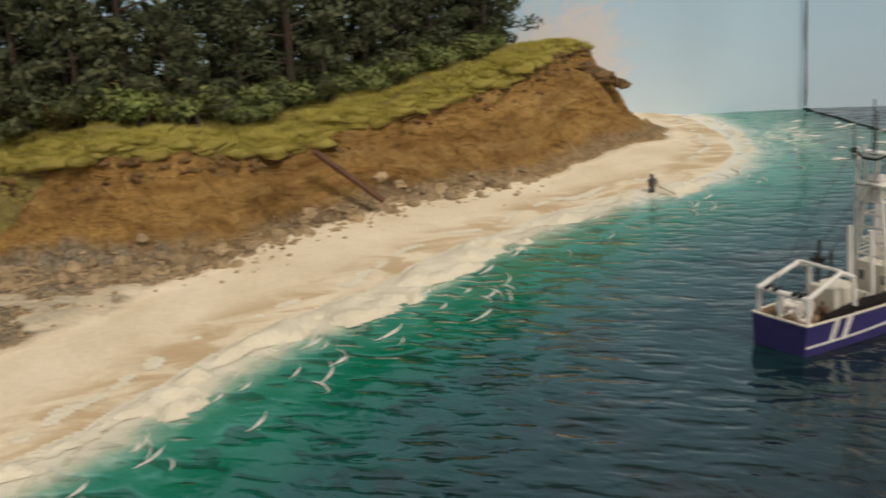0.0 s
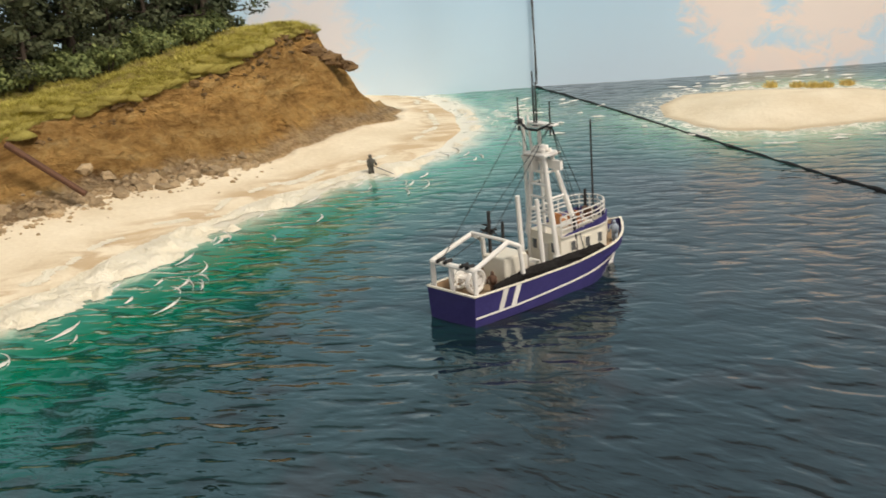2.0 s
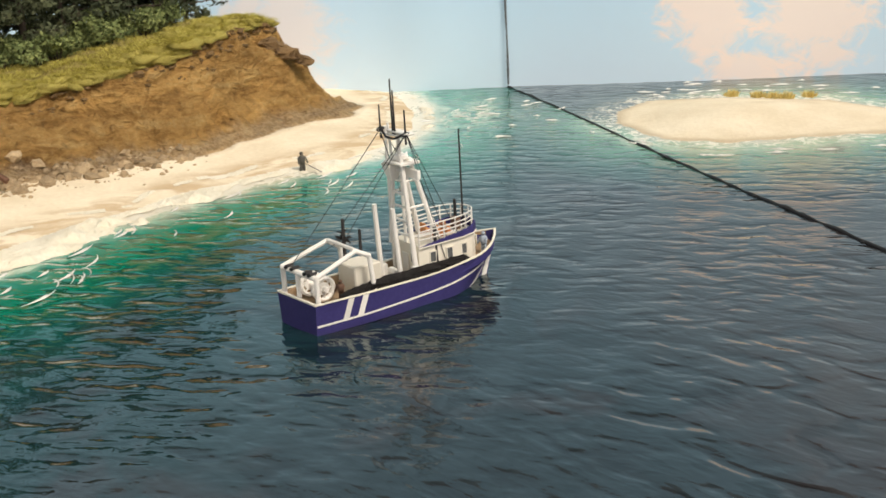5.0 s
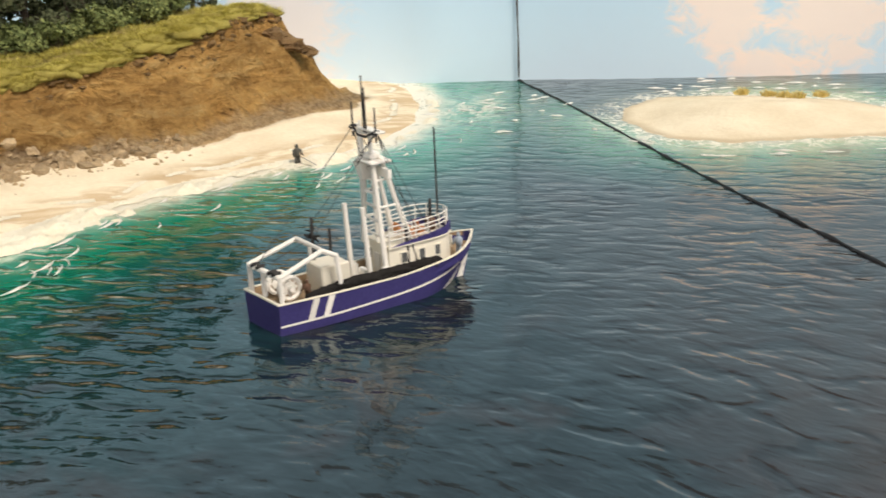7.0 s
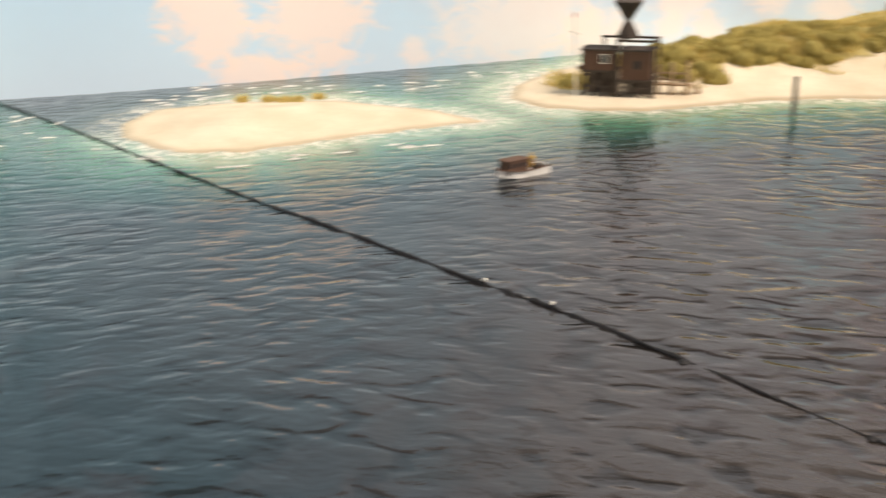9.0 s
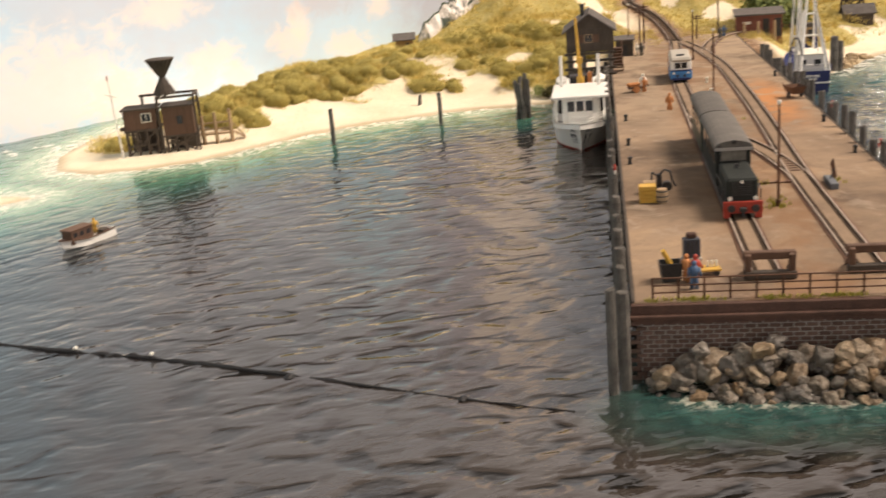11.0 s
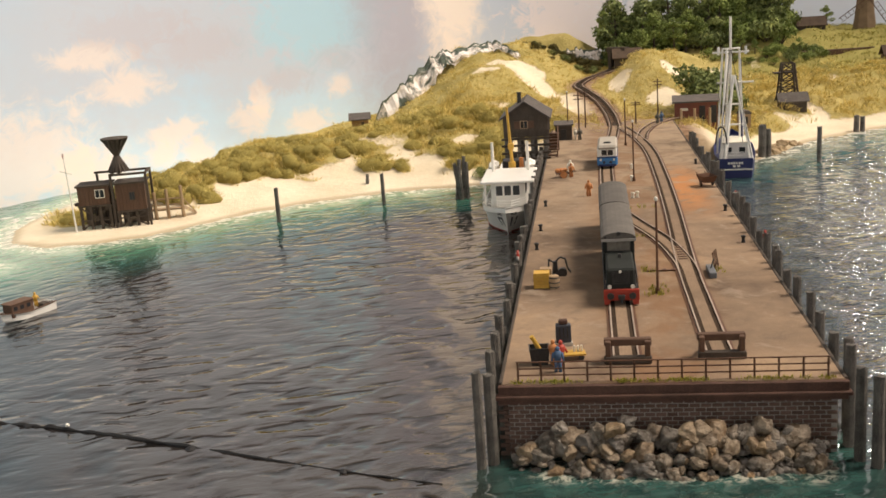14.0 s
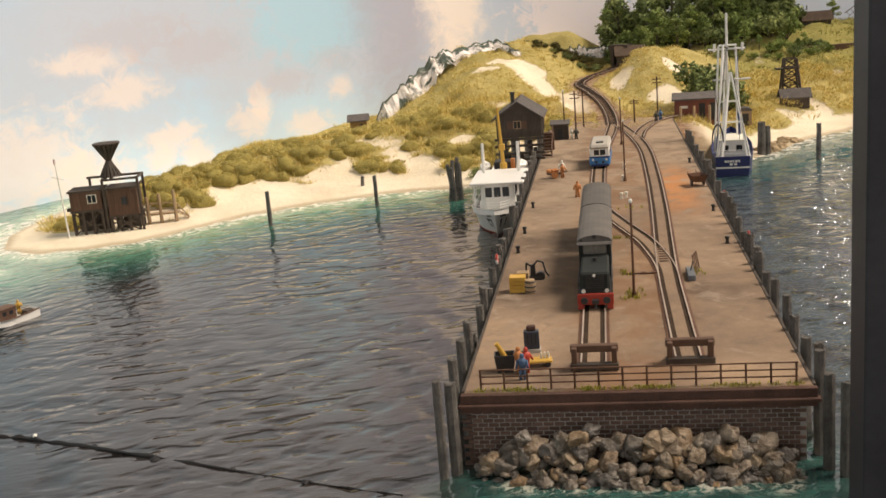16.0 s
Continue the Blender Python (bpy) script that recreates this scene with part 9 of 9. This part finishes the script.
# chalk crags on the hill's flank
M_CHALK, _t, _b = material("chalk_rock", 0.9, 0, 0.1)
_co = coords(_t)
_c = mix(_t, span(_t, nz(_t, _co, 0.26, 6, 0.65, 0.8, stretch=(1.0, 1, 0.6)), 0.46, 0.54), (0.13, 0.155, 0.125), (0.93, 0.86, 0.79))
_c = mix(_t, span(_t, calc(_t, "ADD", attr(_t, "fringe"), calc(_t, "MULTIPLY", nz(_t, _co, 0.6, 4), 0.9)), 0.85, 1.15), _c, (0.10, 0.125, 0.09))
_t.links.new(_c, _b.inputs["Base Color"])
bump(_t, _b, nz(_t, _co, 0.9, 6, 0.7), 0.5)


def crag(path, seed):
    """A jagged rock face hanging from a ridge line of (x, y, z, drop), with a rounded back."""
    bm = B()
    n, rows = 130, 13
    keys = np.linspace(0, 1, len(path))
    lay = bm.verts.layers.float.new("fringe")
    prev = None
    for i in range(n + 1):
        f = i / n
        x, y, z, drop = (float(np.interp(f, keys, [q[k] for q in path])) for k in range(4))
        z += 1.9 * abs(noise.noise(Vector((f * 17, seed, 0)))) + 0.9 * abs(noise.noise(Vector((f * 55, seed, 3)))) - 0.6
        col = []
        for j in range(-2, rows):
            v = j / (rows - 1)
            if j < 0:
                c = Vector((x, y - 1.2 * j, z + 0.9 * j))
            else:
                c = Vector((x + 2.6 * v * drop / 6, y - 3.2 * v, z - drop * v))
                w = f + 0.03 * noise.noise(Vector((f * 9, v * 2.0, seed + 8)))
                r = noise.noise(Vector((w * 9, v * 2.6, seed))) + 0.55 * noise.noise(Vector((w * 26, v * 5.5, seed + 4)))
                c += Vector((0.5 * r, -1.5 * r - 0.4, 0.35 * r)) * min(1.0, v * 4 + 0.25)
            vert = bm.verts.new(c)
            vert[lay] = max(0.0, 1 - max(v, 0.0) * drop / 0.8)
            col.append(vert)
        if prev:
            for a, b, c, d in zip(prev, col, col[1:], prev[1:]):
                bm.faces.new((a, d, c, b))
        prev = col
    bmesh.ops.recalc_face_normals(bm, faces=bm.faces)
    return bm


single("chalk_cliff", crag([(-45.0, 178.3, 0.5, 3), (-43.4, 178.3, 6.3, 8), (-41.7, 178.3, 9.4, 10), (-38.8, 180.2, 11.4, 10), (-35.9, 182.1, 13.5, 9), (-33.1, 185.0, 16.0, 7), (-30.2, 187.8, 18.4, 4.0), (-25.4, 191.8, 19.6, 3.0), (-20.6, 195.7, 20.6, 2.4), (-16.8, 197.6, 21.0, 2.2), (-13.5, 197.6, 20.0, 2.0), (-10.1, 193.6, 18.6, 2.2), (-7.3, 194.5, 16.6, 2.2), (-4.9, 195.5, 15.0, 2)], 7.0), M_CHALK, "white chalk crags streaked with dark green on the hill's flank", "chalk cliff", kind="structure")
single("chalk_cliff", crag([(-11, 222, 16.6, 2.5), (-6, 222, 16.2, 2.8), (0, 222, 16.2, 2.8), (5, 222, 16.2, 2.8), (11, 222, 15.8, 2.5)], 23.0), M_CHALK, "low white chalk band below a grassy ridge", "chalk cliff", kind="structure")

# ---- riprap below the pier head ----
BOULDERS = [part("boulder", (lambda b: (boulder(b, 1.0, 50 + i, 1.3, 1.0, 0.85, 3, 0.26, 0.8), b)[1])(B()), M_ROCK, None) for i in range(9)]
_rb = random.Random(44)
for _i in range(118):
    _u = (_i + _rb.random()) / 118
    _f = _rb.random() if _u < 0.8 else (((_i * 0.618) % 1.0) * 0.9 + 0.05)
    _bow = math.sin(math.pi * (0.06 + 0.88 * _f)) ** 0.7
    _rr = (0.34 + 0.30 * _u) * _rb.uniform(0.75, 1.45)
    _x = 0.9 + 0.8 * _u + _f * (21.6 - 1.6 * _u)
    _y = (-3.3 + 2.7 * _u) * (0.45 + 0.55 * _bow) - 0.25
    _z = -0.1 + 2.5 * _u * (0.55 + 0.45 * _bow) + _rb.uniform(-0.15, 0.15)
    _o = new("boulder", _rb.choice(BOULDERS).data)
    _o.matrix_world = pose(_x * K, _y * K, _z * K, _rb.uniform(-50, 50), _rb.uniform(-50, 50), _rb.uniform(0, 360)) @ Matrix.Scale(_rr, 4)
    tagged(_o, "rough grey-brown boulder heaped against the pier head", "boulder", "riprap boulders")
for _x, _z, _rr in [(4.3, 2.9, 0.95), (7.0, 2.7, 1.15), (8.9, 3.3, 0.95), (5.6, 2.2, 0.7), (10.6, 2.4, 0.8), (12.6, 2.3, 0.8), (13.9, 2.6, 1.25), (16.6, 2.5, 1.0), (18.2, 3.0, 1.15), (20.0, 2.4, 0.85), (15.2, 1.8, 0.85), (11.8, 1.7, 0.9)]:
    _o = new("boulder", _rb.choice(BOULDERS).data)
    _o.matrix_world = pose(_x * K, (-0.75 - 0.25 * (3.0 - _z)) * K, (_z - 0.35) * K, _rb.uniform(-20, 20), _rb.uniform(-40, 40), _rb.uniform(0, 360)) @ Matrix.Scale(_rr * 0.66, 4)
    tagged(_o, "large pale grey boulder heaped against the brick wall", "boulder", "riprap boulders")
_bm = B()
for _i in range(260):
    _f = _rb.random()
    _bow = math.sin(math.pi * (0.06 + 0.88 * _f)) ** 0.7
    _g = boulder(_bm, _rb.uniform(0.16, 0.5), _i, 1.1, 1, 0.8, 1, 0.35)
    _u = _rb.random()
    for _v in _g:
        _v.co += Vector((0.9 + 22 * _f, (-3.3 + 2.7 * _u) * (0.45 + 0.55 * _bow) - 0.15, -0.25 + 2.0 * _u * (0.55 + 0.45 * _bow)))
single("rubble", _bm, M_ROCK, "small stones between the boulders", "rubble", kind="stuff")
for _o in (*ROCKS, *BOULDERS):
    bpy.data.objects.remove(_o)

# ---- bricks of the pier head ----
_bm = B()
box(_bm, -0.345, 0.345, -0.1, 0.1, -0.122, 0.122, 0.025)
_brick = part("brick", _bm, M_BRICK, None)
_wall = thing("wall_pier_head", "dark brown brick face of the pier head", "brick wall", 12, 0.5, 2.0, kind="structure")
_low = B()
for _row in range(14):
    _z = 4.05 - _row * 0.325
    _off = 0.39 if _row % 2 else 0.0
    for _i in range(31):
        _x = -11.7 + _i * 0.78 + _off - 0.2
        if _x > 11.5:
            continue
        _dy, _turn = _rb.uniform(-0.04, 0.02) - 0.02, _rb.uniform(-1.0, 1.0)
        if _row < 9:
            shared("brick", _brick, _wall, _x, _dy, _z - 2.0, 0, 0, _turn, (1, 1, 1))
        else:
            box(_low, _x - 0.35, _x + 0.35, _dy - 0.1, _dy + 0.1, _z - 2.135, _z - 1.865)
part("lower_courses", _low, M_BRICK, _wall, "brick courses behind the boulders", kind="stuff")
bpy.data.objects.remove(_brick)
